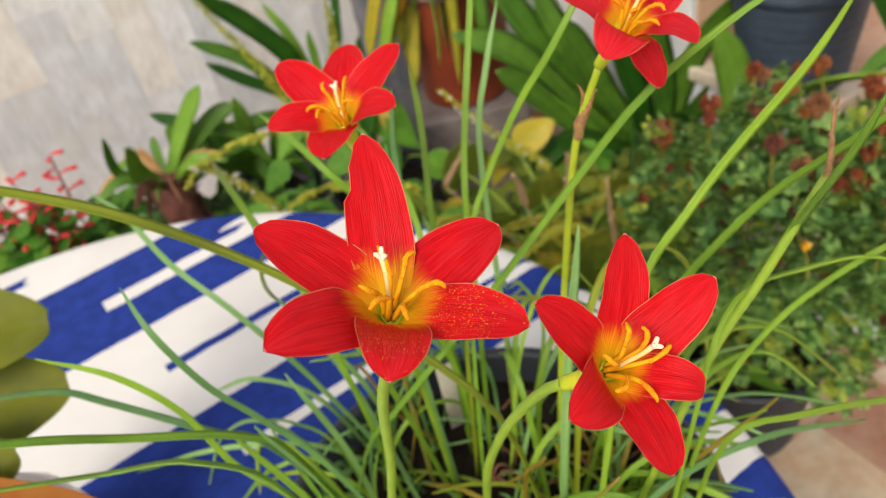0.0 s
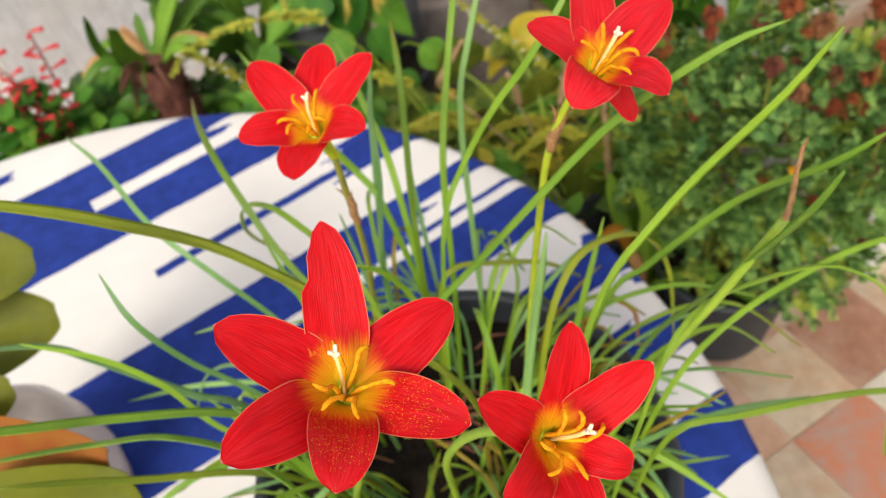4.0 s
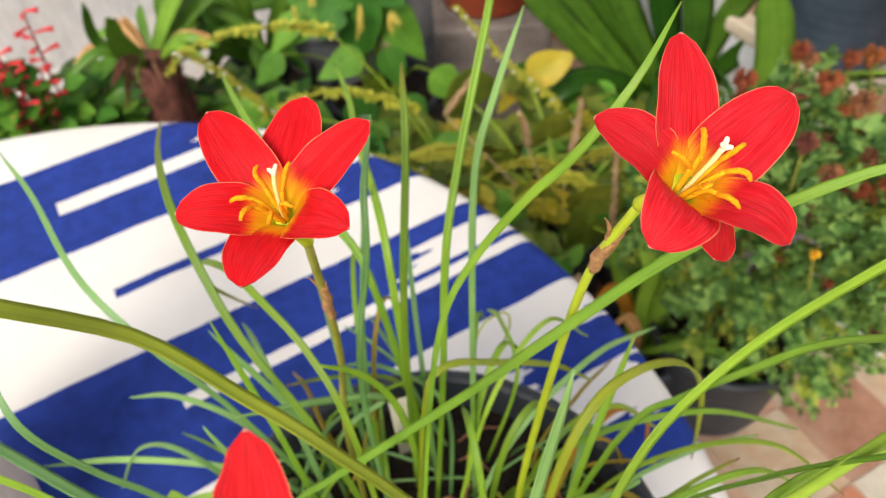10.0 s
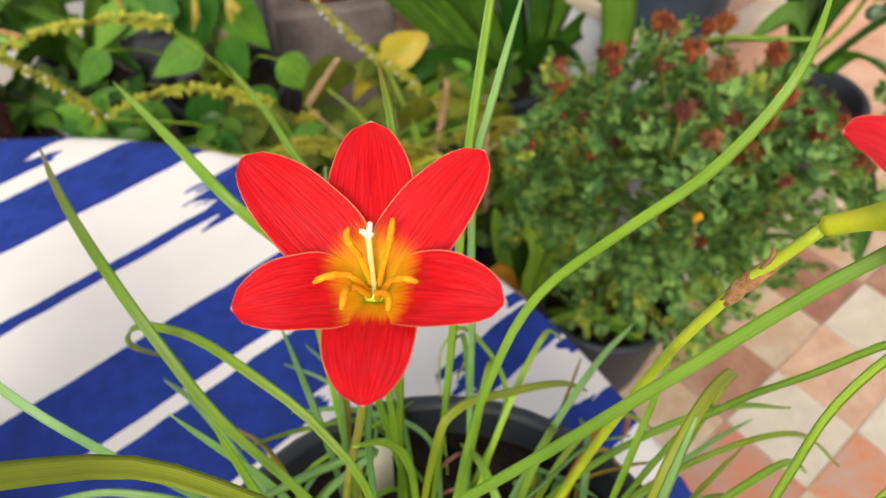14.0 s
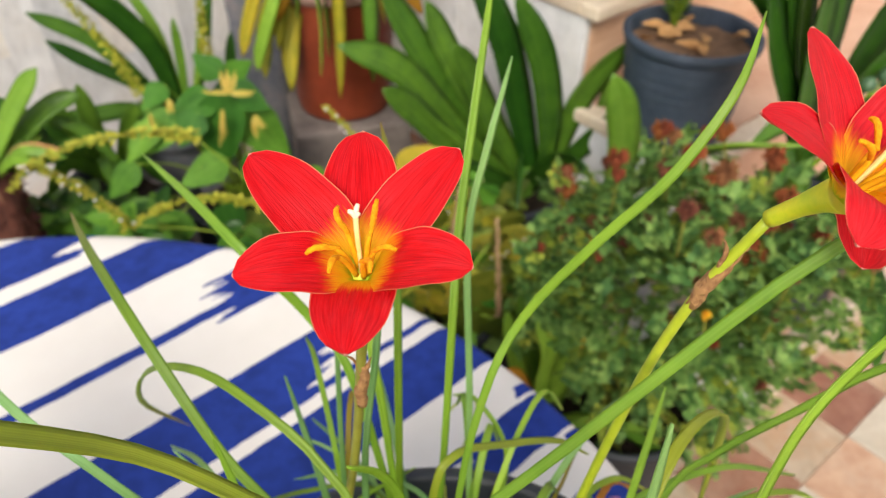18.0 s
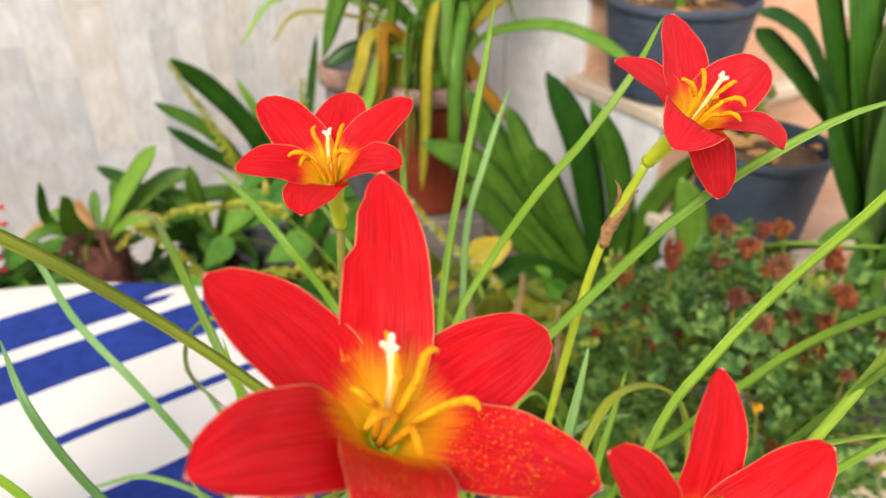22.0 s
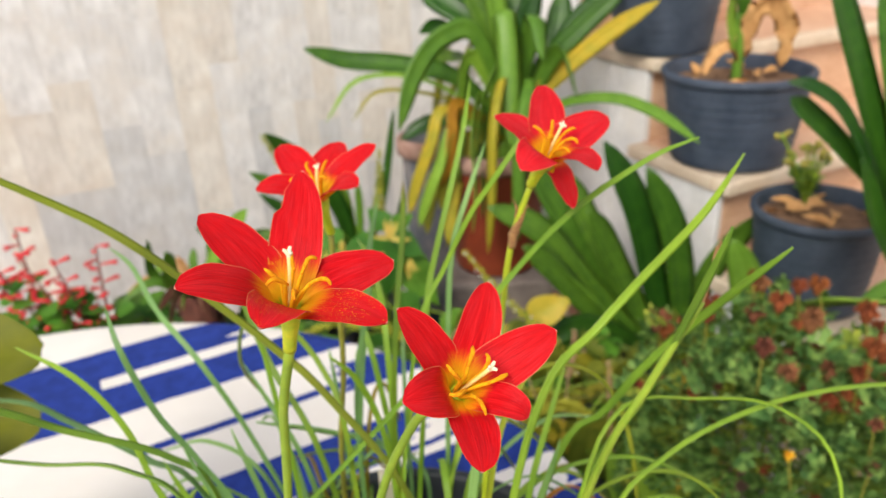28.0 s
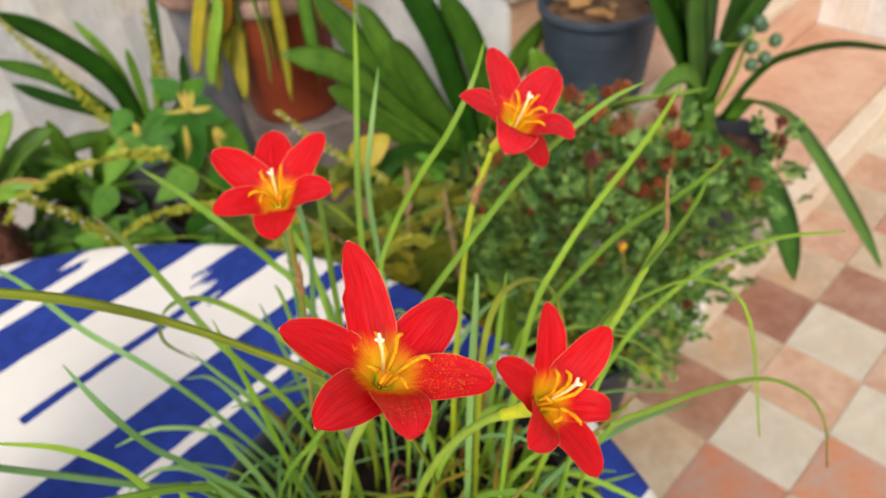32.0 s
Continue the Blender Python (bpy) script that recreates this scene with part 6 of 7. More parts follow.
# ---- broad-leaved plant with yellow bracts ----
broad_pot = floor_pot("broad_plant_pot", -0.05, 1.345, 0.12, 0.24, M_POT_BLACK, "black plastic pot of a broad-leaved plant")
broad_plant = thing("broad_leaf_plant", (-0.05, 1.345, 0.21), "bushy plant with heart-shaped leaves and yellow bracts", "plant")
rng = random.Random(12)
crown = Vector((-.05, 1.345, .205))
for base, end, w in (
        ((-0.062, 1.270, -0.116), (-0.090, 1.240, -0.274), 0.086),
        ((-0.034, 1.300, -0.162), (0.042, 1.270, -0.274), 0.081),
        ((-0.047, 1.290, -0.120), (0.015, 1.260, -0.149), 0.059),
        ((-0.073, 1.280, -0.124), (-0.148, 1.250, -0.136), 0.059),
        ((-0.171, 1.260, -0.148), (-0.230, 1.230, -0.202), 0.048),
        ((-0.045, 1.330, -0.121), (-0.007, 1.300, -0.080), 0.047),
        ((-0.139, 1.270, -0.141), (-0.208, 1.240, -0.198), 0.070),
        ((-0.148, 1.300, -0.104), (-0.189, 1.270, -0.130), 0.043),
        ((-0.101, 1.250, -0.136), (-0.139, 1.220, -0.179), 0.054),
        ((-0.033, 1.270, -0.236), (-0.006, 1.240, -0.306), 0.060),
        ((-0.070, 1.220, -0.212), (-0.152, 1.190, -0.235), 0.059),
        ((-0.298, 1.200, -0.279), (-0.240, 1.170, -0.303), 0.043),
        ((-0.01, 1.22, -0.31), (0.03, 1.19, -0.38), 0.07), ((-0.16, 1.21, -0.30), (-0.20, 1.18, -0.37), 0.065), ((0.05, 1.25, -0.28), (0.11, 1.23, -0.34), 0.065),
        ((-0.09, 1.20, -0.29), (-0.08, 1.17, -0.37), 0.07), ((-0.22, 1.27, -0.23), (-0.28, 1.25, -0.28), 0.05), ((-0.06, 1.36, -0.13), (-0.10, 1.38, -0.09), 0.05)):
    p, q = tp(*base), tp(*end)
    stalk(broad_plant, [crown + Vector((rng.uniform(-.03, .03), rng.uniform(-.03, .03), 0)), crown.lerp(p, .6) + Vector((0, .02, .02)), p], .0026, .0015, M_STEM)
    bm = bmesh.new()
    broad_leaf(bm, p, q, w, Vector((rng.uniform(-.25, .25), -.75, .65)), 0, .10, .10, True)
    part("leaf", bm, M_BROAD, broad_plant)
# bracts: upright on top, spread under them, then hanging
for a, b, w in (((-.045, 1.235, -.10), (-.048, 1.23, -.052), .022), ((-.045, 1.235, -.10), (-.032, 1.23, -.06), .018), ((-.045, 1.235, -.10), (-.078, 1.225, -.095), .016), ((-.045, 1.235, -.10), (-.012, 1.225, -.10), .016),
                ((-.060, 1.232, -.125), (-.072, 1.222, -.197), .020), ((-.062, 1.230, -.125), (-.066, 1.222, -.175), .014), ((-.012, 1.245, -.150), (-.014, 1.236, -.199), .018), ((-.012, 1.245, -.150), (.004, 1.236, -.185), .014),
                ((-.138, 1.24, -.10), (-.142, 1.233, -.135), .014), ((-.171, 1.235, -.12), (-.168, 1.228, -.15), .013), ((-.115, 1.215, -.215), (-.10, 1.205, -.25), .014)):
    bm = bmesh.new()
    p, q = tp(*a), tp(*b)
    for k in range(3):
        off = Vector((rng.uniform(-.004, .004), rng.uniform(-.003, .003), rng.uniform(-.004, .004)))
        broad_leaf(bm, p + off * .3, p.lerp(q, rng.uniform(.7, 1.05)) + off * 1.6, w * rng.uniform(.35, .55), Vector((rng.uniform(-.4, .4), -.9, .3)), 0, .4, rng.uniform(0, .3))
    part("bract", bm, M_BRACT, broad_plant, "pale yellow bract")

# ---- plant with seed spikes ----
spike_pot = floor_pot("spike_plant_pot", 0.08, 1.09, 0.125, 0.21, M_POT_BLACK, "black plastic pot with a spreading herb")
spike_plant = thing("spiky_herb", (0.08, 1.09, 0.18), "spreading herb with long seed spikes and tiny white flowers", "plant")
rng = random.Random(15)


def seed_spike(points, white, r=0.008, host=None, foot=None):
    if foot is None:
        foot = Vector((.08 + rng.uniform(-.05, .05), 1.09 + rng.uniform(-.05, .05), .182))
    pts = [tp(*q) for q in points]
    bm = bmesh.new()
    tube(bm, [foot, foot.lerp(pts[0], .5) + Vector((0, 0, .04)), pts[0]] if (pts[0] - foot).length < (pts[-1] - foot).length else [foot, foot.lerp(pts[-1], .5) + Vector((0, 0, .04)), pts[-1]], [.0022, .0018, .0012], 6, 10)
    tube(bm, pts, [.0014, .0012, .0008], 6, 14)
    ob = part("spike_stem", bm, M_STEM, host or spike_plant)
    line = along(pts, 70)
    bm = bmesh.new()
    wbm = bmesh.new()
    uvl = bm.loops.layers.uv.verify()
    for i, p in enumerate(line):
        for k in range(4):
            a = rng.uniform(0, 6.28)
            d = Vector((math.cos(a), math.sin(a) * .7, rng.uniform(-.6, .9))).normalized()
            taper = r * (1 - .55 * i / 70)
            leaflet(bm, p + d * taper * .15, d, Z, taper * 1.5, taper * 1.0, uvl)
        if white and i % 5 == 0:
            a = rng.uniform(0, 6.28)
            blob(wbm, p + Vector((math.cos(a), -abs(math.sin(a)), rng.uniform(-.5, .8))) * r * .9, .0024, 1, .3, 1, rng)
    part("seed_head", bm, M_SPIKE, ob, "olive seed husks")
    if white:
        part("blossom", wbm, M_SPIKE_WHITE, ob, "tiny white flowers")
    else:
        wbm.free()


seed_spike(((.287, 1.064, -.303), (.231, 1.079, -.225), (.171, 1.091, -.172), (.131, 1.097, -.121), (.094, 1.101, -.07)), True, .009)
seed_spike(((-.10, 1.097, -.09), (-.16, 1.085, -.07), (-.239, 1.071, -.067), (-.301, 1.051, -.075), (-.34, 1.037, -.105)), False, .010)
seed_spike(((-.217, 1.076, -.216), (-.266, 1.063, -.129), (-.301, 1.051, -.085), (-.32, 1.045, -.075)), True, .008)
seed_spike(((.014, 1.104, -.254), (-.083, 1.099, -.207), (-.165, 1.088, -.201), (-.23, 1.075, -.225)), False, .010)
seed_spike(((.434, 1.006, -.283), (.482, .981, -.225), (.555, .936, -.214), (.60, .905, -.235)), False, .008)
seed_spike(((.30, 1.03, -.33), (.36, 1.0, -.28), (.42, .98, -.285), (.46, .965, -.31)), False, .008)
seed_spike(((-.05, 1.05, -.30), (-.12, 1.03, -.27), (-.2, 1.0, -.28)), False, .009)
seed_spike(((-.20, 1.45, -.22), (-.245, 1.45, -.10), (-.285, 1.45, -.01), (-.315, 1.45, .055)), False, .011, wall_clump, Vector((-.16, 1.51, .32)))
seed_spike(((-.085, 1.46, -.17), (-.08, 1.46, -.08), (-.072, 1.46, .005)), True, .011, wall_clump, Vector((-.14, 1.51, .32)))
for k in range(13):
    a = rng.uniform(-.6, 3.7)
    x, y, z = .08 + .2 * math.cos(a) + rng.uniform(-.1, .1), 1.04 - rng.uniform(0, .12), -.26 - rng.uniform(0, .07)
    w = rng.choice((-1, 1)) * rng.uniform(.06, .11)
    seed_spike(((x, y, z - .06), (x + w * .5, y - .01, z - .01), (x + w, y - .02, z), (x + w * 1.6, y - .03, z - .03)), k % 4 == 0, .010)
seed_spike(((.15, 1.02, -.32), (.05, 1.0, -.27), (-.03, .99, -.27), (-.09, .98, -.29)), False, .009)
for k in range(95):
    a, q = rng.uniform(0, 6.28), .3 * math.sqrt(rng.random())
    p = Vector((.06 + q * 1.45 * math.cos(a), 1.04 + q * .65 * math.sin(a), .611 - .26 - rng.uniform(0, .12) - q * .3))
    foot = Vector((.08, 1.09, .18)) + Vector((rng.uniform(-.05, .05), rng.uniform(-.05, .05), 0))
    stalk(spike_plant, [foot, foot.lerp(p, .6) + Vector((0, 0, .03)), p], .002, .0014, M_STEM_BROWN)
    bm = bmesh.new()
    for j in range(5):
        b = rng.uniform(0, 6.28)
        d = Vector((math.cos(b), math.sin(b) - .3, rng.uniform(-.2, .3))).normalized() * rng.uniform(.035, .06)
        broad_leaf(bm, p, p + d, d.length * .65, Vector((0, -.4, .9)))
    tagged(part("foliage", bm, rng.choice((M_ROUND, M_BROAD, M_ROUND, M_STRAP_GOLD)), spike_plant), kind="stuff")
# large round leaves and dry tan spikes among it
round_plant = thing("round_leaf_plant", (0.24, 1.02, 0.0), "plant with large round leaves and dry tan spikes", "plant")
round_pot = floor_pot("round_plant_pot", 0.25, 0.99, 0.1, 0.19, M_POT_BLACK, "small black plastic pot behind the table")
foot = Vector((.25, .99, .162))
for x, y, z, w in ((.104, 1.045, -.185, .10), (.36, 1.005, -.28, .085), (.233, 1.03, -.26, .08), (.30, .93, -.33, .09), (.20, .95, -.33, .085), (.37, .95, -.36, .09), (.15, 1.0, -.30, .07), (.28, 1.0, -.38, .08), (.33, .88, -.38, .08), (.25, .9, -.42, .08)):
    p = tp(x, y, z)
    stalk(round_plant, [foot, foot.lerp(p, .6) + Vector((0, 0, .02)), p + Vector((0, .01, -.02))], .003, .002, M_STEM)
    a = rng.uniform(-.5, .5)
    d = Vector((math.sin(a), -.35, .8)).normalized() * w * .5
    bm = bmesh.new()
    broad_leaf(bm, p - d, p + d, w, Vector((rng.uniform(-.2, .2), -.8, .5)), 1.0, .1, .05)
    part("leaf", bm, M_ROUND, round_plant)
bm = bmesh.new()
broad_leaf(bm, tp(.29, .932, -.318), tp(.28, .904, -.50), .08, Vector((.2, -.9, .2)), .3, .2, .12)
part("leaf", bm, M_ROUND, round_plant, "large drooping olive leaf")
stalk(round_plant, [foot, tp(.275, .96, -.34), tp(.29, .932, -.318)], .003, .002, M_STEM)
bm = bmesh.new()
broad_leaf(bm, tp(.21, 1.15, -.24), tp(.285, 1.14, -.2), .06, Vector((0, -.8, .5)), .3)
part("leaf", bm, M_STRAP_GOLD, round_plant, "yellowed leaf")
stalk(round_plant, [foot, tp(.24, 1.08, -.32), tp(.212, 1.15, -.24)], .003, .002, M_STEM)
for pts in (((.324, .911, -.402), (.318, .913, -.30), (.31, .916, -.189)), ((.067, .97, -.17), (.09, .968, -.135), (.113, .966, -.10)), ((.255, .96, -.25), (.262, .958, -.2), (.262, .955, -.15)), ((.19, .98, -.25), (.185, .975, -.21), (.175, .97, -.18))):
    p = [tp(*q) for q in pts]
    st = stalk(round_plant, [foot, foot.lerp(p[0], .6), p[0]], .0016, .0012, M_TAN_SPIKE, "spike_stem")
    bm = bmesh.new()
    uvl = bm.loops.layers.uv.verify()
    tube(bm, p, [.001, .001, .0006], 5, 8)
    for i, q in enumerate(along(p, 60)):
        for k in range(3):
            a = rng.uniform(0, 6.28)
            leaflet(bm, q, Vector((math.cos(a), math.sin(a), .9)).normalized(), Z, .011 * (1 - .4 * i / 60), .004, uvl)
    part("dry_spike", bm, M_TAN_SPIKE, st, "fluffy tan seed spike")

# ---- low leafy herbs that fill the gaps behind the table ----
def herb(name, x, y, r, h, reach, top, count, mats, label, size):
    pot = floor_pot(name + "_pot", x, y, r, h, M_POT_BLACK, "black plastic pot of leafy herbs behind the table")
    plant = thing(name, (x, y, h - 0.03), label, "plant")
    for k in range(count):
        a, q = rng.uniform(0, 6.28), reach * math.sqrt(rng.random())
        foot = Vector((x + rng.uniform(-.04, .04), y + rng.uniform(-.04, .04), h - 0.03))
        p = Vector((x + q * math.cos(a), y + q * math.sin(a) * .75, top - rng.uniform(0, .14) - q * q * 2.5))
        stalk(plant, [foot, foot.lerp(p, .6) + Vector((0, 0, .02)), p], .0018, .0012, M_STEM_BROWN)
        bm = bmesh.new()
        for j in range(6):
            b = rng.uniform(0, 6.28)
            d = Vector((math.cos(b), math.sin(b) - .25, rng.uniform(-.3, .5))).normalized() * rng.uniform(.7, 1.2) * size
            c = p - Vector((0, 0, rng.uniform(0, .03)))
            broad_leaf(bm, c, c + d, d.length * rng.uniform(.45, .62), Vector((rng.uniform(-.3, .3), -.45, .85)), 0, .2, rng.uniform(0, .3))
        tagged(part("foliage", bm, mats[k % len(mats)], plant), kind="stuff")
    return plant


rng = random.Random(91)
herb("olive_herb", 0.30, 1.18, 0.09, 0.2, 0.16, 0.36, 34, (M_ROUND, M_BROAD, M_STRAP_GOLD, M_ROUND), "leafy herb with olive and yellowing leaves", .05)
herb("bushy_herb", -0.20, 1.10, 0.09, 0.2, 0.16, 0.40, 30, (M_STRAP, M_BROAD, M_STRAP), "leafy dark green herb behind the table", .05)
herb("trailing_herb", 0.40, 0.99, 0.08, 0.16, 0.13, 0.31, 26, (M_ROUND, M_MARI_LEAF, M_BROAD), "low leafy herb beside the marigold", .045)
herb("creeping_herb", -0.52, 1.05, 0.09, 0.2, 0.14, 0.36, 26, (M_MARI_LEAF, M_BROAD), "low dark herb by the salvias", .045)
herb("shady_herb", -0.33, 1.30, 0.07, 0.2, 0.11, 0.33, 14, (M_STRAP,), "dark leafy herb at the foot of the wall", .055)
herb("broad_herb", -0.55, 1.28, 0.09, 0.2, 0.15, 0.40, 26, (M_STRAP, M_BROAD), "dark broad-leaved herb between the salvia and the trunk", .06)
herb("flowering_herb", 0.16, 0.86, 0.055, 0.17, 0.14, 0.335, 30, (M_ROUND, M_STRAP_GOLD, M_MARI_OLIVE, M_TAN_SPIKE, M_BROAD), "low herb with golden and withering pinkish leaves", .04)

# ---- marigold bush ----
mari_pot = floor_pot("marigold_pot", 0.465, 0.735, 0.115, 0.19, M_POT_BLACK, "black plastic pot on the tiles beside the table")
mari = thing("marigold", (0.465, 0.735, 0.16), "bushy marigold with withered brown heads and few yellow flowers", "plant")
rng = random.Random(40)
centre = Vector((.46, .742, .611 - .215))
across = Vector((.80, -.60, 0))
depth = Vector((.60, .80, 0))
foot = Vector((.465, .735, .163))


def in_bush(shell):
    a, b = rng.uniform(0, 6.28), math.asin(rng.uniform(-.97, 1))
    k = shell if shell else .55 + .45 * rng.random() ** .5
    q = Vector((math.cos(a) * math.cos(b), math.sin(a) * math.cos(b), math.sin(b))) * k
    lump = 1 + .62 * noise.noise(q * 2.9 + Vector((3, 1, 7)))
    return centre + (across * (q.x * .205 + .02) + depth * q.y * .125 + Vector((0, 0, q.z * (.20 if q.z > 0 else .25)))) * lump


for k in range(30):
    e = in_bush(.9)
    stalk(mari, [foot + Vector((rng.uniform(-.04, .04), rng.uniform(-.04, .04), 0)), foot.lerp(e, .5) + Vector((0, 0, .03)), e], .0028, .0015, M_STEM_BROWN)
for n in range(18):
    bm = bmesh.new()
    uvl = bm.loops.layers.uv.verify()
    for k in range(90):
        p = in_bush(0)
        d = ((p - centre).normalized() + Vector((rng.uniform(-.6, .6), rng.uniform(-.6, .6), rng.uniform(-.2, .6)))).normalized()
        spray(bm, p - d * .02, d, 4, rng.uniform(.016, .030), rng.uniform(.009, .013), uvl, rng)
    tagged(part("foliage", bm, M_MARI_OLIVE if n % 4 == 3 else M_MARI_LEAF, mari, "feathery green leaves"), kind="stuff")


HEADS = []


def head(p, r, material, label, ragged=1.0):
    p = tp(*p)
    HEADS.append(p)
    q = p - Vector((rng.uniform(-.012, .012), rng.uniform(-.012, .012), .055))
    st = stalk(mari, [q, q.lerp(p, .5), p - Vector((0, 0, r * .6))], .0011, .0014, M_STEM_BROWN, "flower_stalk")
    bm = bmesh.new()
    uvl = bm.loops.layers.uv.verify()
    tube(bm, [p - Vector((0, 0, r * 1.1)), p - Vector((0, 0, r * .5)), p], [r * .25, r * .5, r * .55], 8, 5)
    for k in range(70):
        a = rng.uniform(0, 6.28)
        el = rng.uniform(-.35, 1.2)
        d = Vector((math.cos(a) * math.cos(el), math.sin(a) * math.cos(el), math.sin(el)))
        leaflet(bm, p + d * r * .25, d, Vector((d.y, -d.x, .3)), r * rng.uniform(.55, .85) * (.8 + .2 * ragged), r * .36, uvl)
    part("flower_head", bm, material, st, label)


for p in ((.348, .785, -.091), (.385, .764, -.09), (.371, .772, -.121), (.42, .742, -.115), (.439, .728, .009), (.48, .696, -.039), (.51, .669, -.039), (.489, .688, .019), (.496, .682, -.085), (.384, .764, -.12), (.513, .666, -.2), (.34, .79, -.033)):
    head(p, rng.uniform(.013, .018), M_MARI_DEAD, "withered dark brown head")
for p in ((.46, .712, .032), (.532, .647, -.029), (.526, .654, -.083), (.538, .641, .01), (.513, .666, -.083), (.352, .79, -.05), (.40, .77, .0), (.56, .70, .02), (.58, .68, -.03), (.47, .80, .01), (.53, .76, .025), (.61, .64, -.06), (.50, .75, .03)):
    head(p, rng.uniform(.011, .016), M_MARI_RUST, "withered rusty orange head")
for k in range(36):
    q = in_bush(1.03) - Vector((0, 0, TOP))
    if q.z < -.16:
        q.z += .2
    head((q.x, q.y, q.z + .015), rng.uniform(.009, .014), rng.choice((M_MARI_DEAD, M_MARI_RUST)), "withered brown head")
for p in ((.368, .746, -.102), (.435, .587, -.093), (.378, .752, -.115), (.36, .70, -.235)):
    head(p, .0075, M_YELLOW, "small yellow flower", 0)

# leaves close under the heads
for n in range(4):
    bm = bmesh.new()
    uvl = bm.loops.layers.uv.verify()
    for p in HEADS[n::4]:
        for k in range(9):
            q = p + Vector((rng.gauss(0, .022), rng.gauss(0, .022), -rng.uniform(.022, .08)))
            d = Vector((rng.uniform(-.7, .7), rng.uniform(-.9, .4), rng.uniform(.1, .8))).normalized()
            spray(bm, q, d, 4, rng.uniform(.018, .030), rng.uniform(.010, .015), uvl, rng)
    tagged(part("foliage", bm, M_MARI_LEAF, mari, "feathery green leaves"), kind="stuff")

# pale strap leaves of a plant crouching under the marigold
under_pot = floor_pot("low_pot", 0.345, 0.76, 0.085, 0.14, M_POT_BLACK, "low black plastic pot between table and marigold")
under = thing("spreading_lily", (0.345, 0.75, 0.112), "spreading strap-leaved plant beside the marigold", "plant")
for pts, w in ((((.345, .75, -.50), (.37, .71, -.42), (.40, .675, -.38), (.455, .64, -.38)), .035), (((.345, .75, -.50), (.33, .74, -.36), (.325, .722, -.26), (.30, .72, -.2)), .03),
               (((.35, .75, -.5), (.38, .72, -.43), (.43, .68, -.41), (.50, .62, -.44)), .035), (((.34, .75, -.5), (.35, .7, -.42), (.385, .66, -.345), (.40, .64, -.32)), .028), (((.34, .755, -.5), (.31, .79, -.36), (.29, .80, -.26)), .03),
               (((.345, .76, -.5), (.36, .74, -.35), (.35, .73, -.24)), .03)):
    strap(under, pts, w, M_STRAP_LIGHT)
strap(under, ((.345, .75, -.50), (.312, .75, -.38), (.285, .75, -.33), (.262, .745, -.35)), .022, M_ORANGE_LEAF)
strap(under, ((.345, .745, -.50), (.32, .73, -.40), (.295, .72, -.36), (.275, .71, -.40)), .020, M_DRY_LEAF)
strap(under, ((.345, .75, -.50), (.351, .79, -.38), (.34, .82, -.30), (.329, .839, -.262)), .048)
strap(under, ((.35, .75, -.50), (.372, .77, -.38), (.36, .80, -.30), (.375, .79, -.25)), .04)


# ---- marble tiles of the floor ----
def tile_mesh(name, w, material, th=0.006):
    bm = bmesh.new()
    g = 0.0005
    prism(bm, [Vector((g, g, 0)), Vector((w - g, g, 0)), Vector((w - g, w - g, 0)), Vector((g, w - g, 0))], 0, th)
    top = [e for e in bm.edges if all(v.co.z > th * 0.5 for v in e.verts)]
    bmesh.ops.bevel(bm, geom=top, offset=0.0012, segments=1, affect="EDGES")
    me = bpy.data.meshes.new(name)
    bm.to_mesh(me)
    bm.free()
    me.materials.append(material)
    return me


TILE_KINDS = {"cream": M_TILE_CREAM, "white": M_TILE_WHITE, "brown": M_TILE_BROWN, "pink": M_TILE_PINK, "rust": M_TILE_RUST}
TILE_FIXED = {(-1, 0): "brown", (0, 1): "pink", (0, 3): "brown", (0, -1): "rust", (1, 0): "rust", (0, 0): "white", (0, 2): "white", (-1, 1): "cream", (1, 1): "white", (-1, -1): "cream"}
tile_meshes = {k: tile_mesh("tile", TILE, m) for k, m in TILE_KINDS.items()}
turn = Matrix((( E1.x, E2.x, 0, 0), (E1.y, E2.y, 0, 0), (0, 0, 1, 0), (0, 0, 0, 1)))
rng = random.Random(77)
far_tiles = {k: ([], []) for k in TILE_KINDS}
spots = []
for i in range(-13, 25):
    for j in range(-22, 8):
        if (i + j) % 2:
            kind = rng.choice(("pink", "pink", "brown", "rust", "pink"))
        else:
            kind = rng.choice(("cream", "white", "cream"))
        kind = TILE_FIXED.get((i, j), kind)
        p = O_TILE + E1 * TILE * i + E2 * TILE * j
        spots.append(((p + (E1 + E2) * TILE * 0.5 - Vector((0.85, 0.45, 0))).length, i, j, kind, p, rng.uniform(-0.0008, 0.0008)))
spots.sort(key=lambda s: s[0])
for n, (_, i, j, kind, p, dz) in enumerate(spots):
    if n < 280:
        ob = new("tile", tile_meshes[kind])
        ob.matrix_world = Matrix.Translation(p + Vector((0, 0, -0.0048 + dz))) @ turn
        ob.parent = floor
        ob.matrix_parent_inverse = floor.matrix_world.inverted()
    else:
        vs, fs = far_tiles[kind]
        k = len(vs)
        g = 0.0005
        for z in (-0.0045, 0.001 + dz):
            for a, b in ((g, g), (TILE - g, g), (TILE - g, TILE - g), (g, TILE - g)):
                q = p + E1 * a + E2 * b
                vs.append((q.x, q.y, z))
        fs += [(k + 4, k + 7, k + 6, k + 5)] + [(k + a, k + (a + 1) % 4, k + 4 + (a + 1) % 4, k + 4 + a) for a in range(4)]
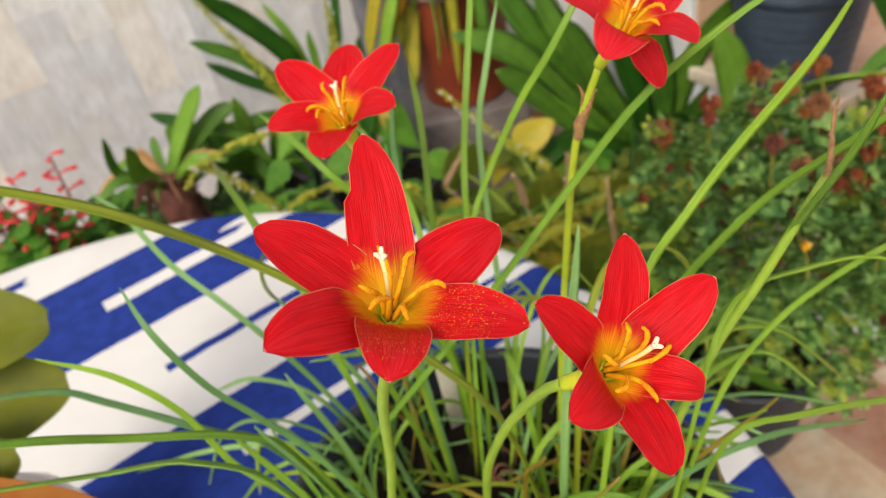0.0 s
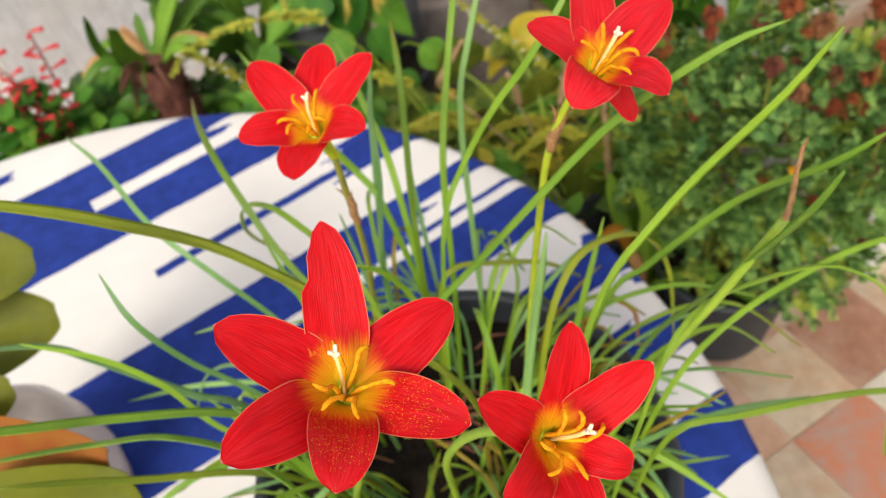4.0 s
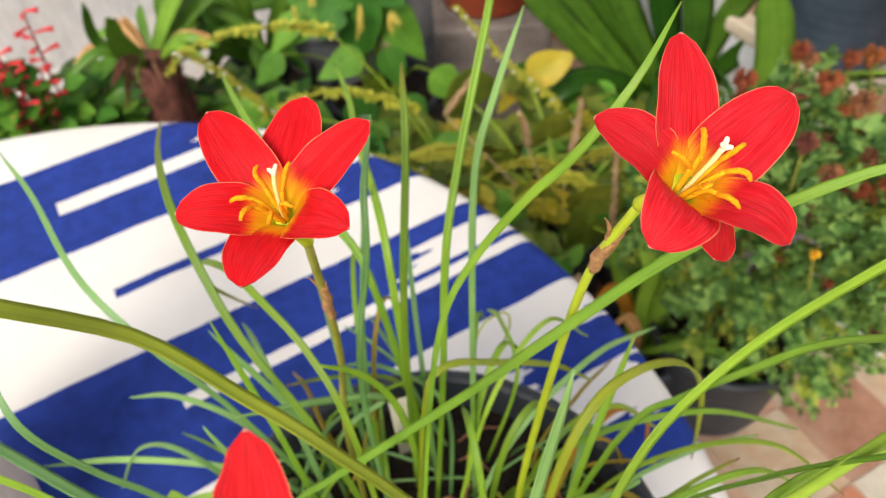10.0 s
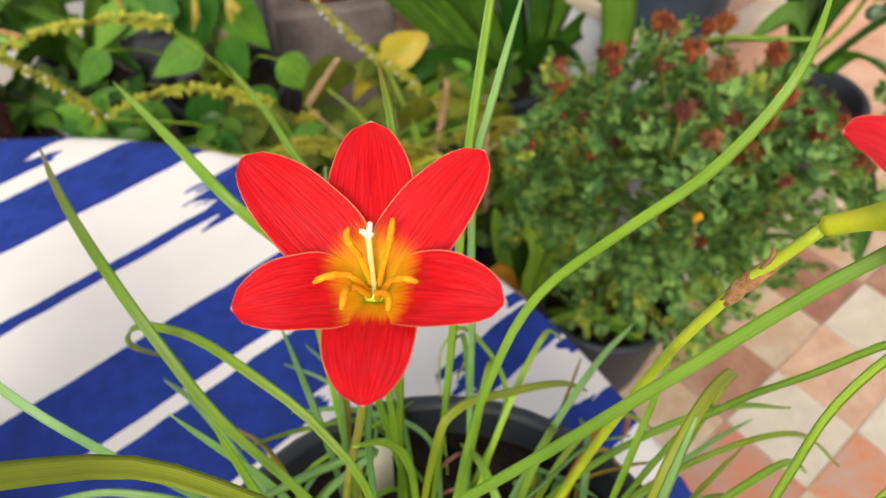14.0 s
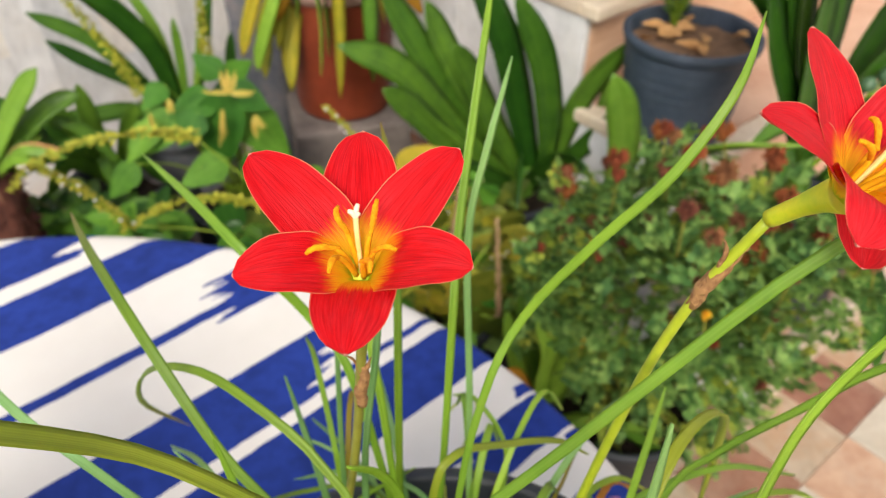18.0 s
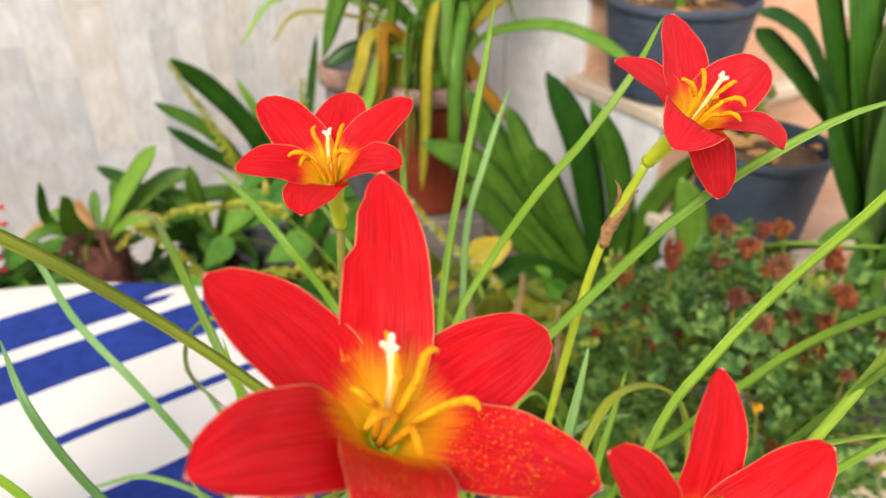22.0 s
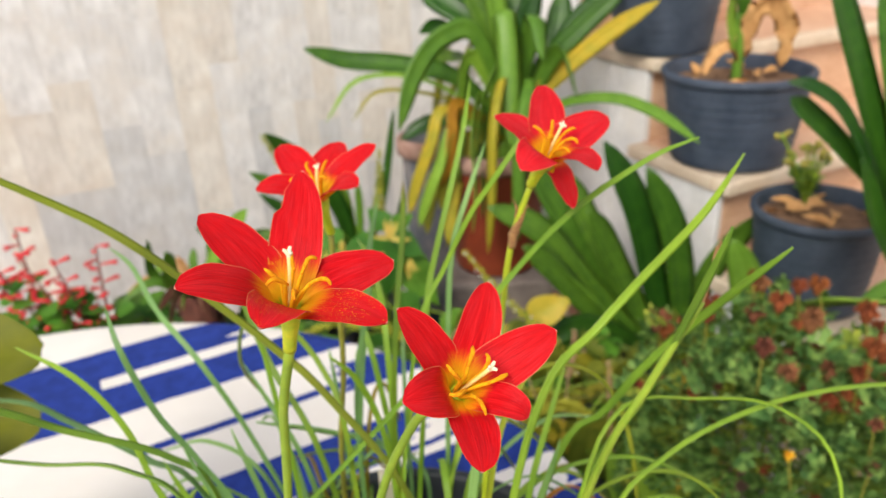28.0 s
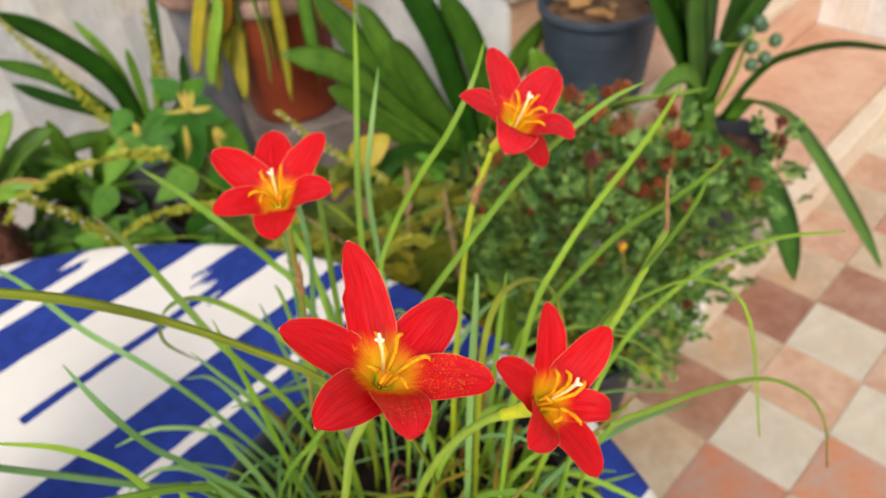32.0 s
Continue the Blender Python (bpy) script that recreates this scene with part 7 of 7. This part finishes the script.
for kind, (vs, fs) in far_tiles.items():
    me = bpy.data.meshes.new("tiles")
    me.from_pydata(vs, [], fs)
    me.update()
    me.materials.append(TILE_KINDS[kind])
    ob = new("tiles", me)
    ob.parent = floor
    tagged(ob, "", "", kind="stuff")


# ---- marble strips on the walls ----
def clad(wall, face, run, out, u0, u1, near, seed, mats, grey_below):
    """Upright strips of uneven width in staggered rows, joints open; near ones are pieces, the rest joined."""
    rng = random.Random(seed)
    made = {}
    vs, fs = [], []
    turned = Matrix(((run.x, out.x, 0, 0), (run.y, out.y, 0, 0), (0, 0, 1, 0), (0, 0, 0, 1)))
    u = u0
    count = 0
    while u < u1 - 0.03:
        w = min(rng.choice((0.06, 0.075, 0.09)), u1 - u)
        z = -0.02 - rng.choice((0, 0.06, 0.12, 0.18))
        while z < 2.98:
            h = rng.choice((0.2, 0.26, 0.32))
            th = rng.choice((0.0096, 0.01, 0.0104))
            lo, hi = max(z, 0.0), min(z + h, 2.99)
            if hi - lo > 0.03:
                p = face + run * u
                if near[0] < u < near[1] and hi < near[2] and count < 295 and lo > 0:
                    # the lower a strip stands, the likelier it takes the last, greyer material
                    key = (round(w, 3), h, th, len(mats) - 1 if rng.random() < (grey_below - lo) / 0.4 else rng.randrange(len(mats) - 1))
                    if key not in made:
                        made[key] = strip_mesh("strip", key[0] - 0.0002, key[1] - 0.0002, key[2], mats[key[3]])
                    ob = new("strip", made[key])
                    ob.matrix_world = Matrix.Translation(p + Vector((0, 0, lo))) @ turned
                    ob.parent = wall
                    ob.matrix_parent_inverse = wall.matrix_world.inverted()
                    count += 1
                else:
                    k = len(vs)
                    for d in (0, th):
                        for a, b in ((0, lo), (w - 0.0002, lo), (w - 0.0002, hi - 0.0002), (0, hi - 0.0002)):
                            q = p + run * a + out * d
                            vs.append((q.x, q.y, b))
                    fs += [(k + 4, k + 5, k + 6, k + 7)] + [(k + (a + 1) % 4, k + a, k + 4 + a, k + 4 + (a + 1) % 4) for a in range(4)]
            z += h
        u += w
    me = bpy.data.meshes.new("strips")
    me.from_pydata(vs, [], fs)
    me.update()
    me.materials.append(mats[0])
    ob = new("strips", me)
    ob.parent = wall
    tagged(ob, "", "", kind="stuff")


clad(wall_back, STEP0 + V * 1.4735, U, -V, -3.4, 0.058, (-1.75, 0.0, 1.35), 9, (M_CLAD, M_CLAD_WARM, M_CLAD, M_CLAD_GREY), 0.48)
clad(wall_right, STEP0 + U * (STAIR_W + 0.0135), V, -U, -1.6, 2.6, (-0.7, 0.9, 1.6), 10, (M_CLAD, M_CLAD_WARM, M_CLAD_GREY), 0.0)
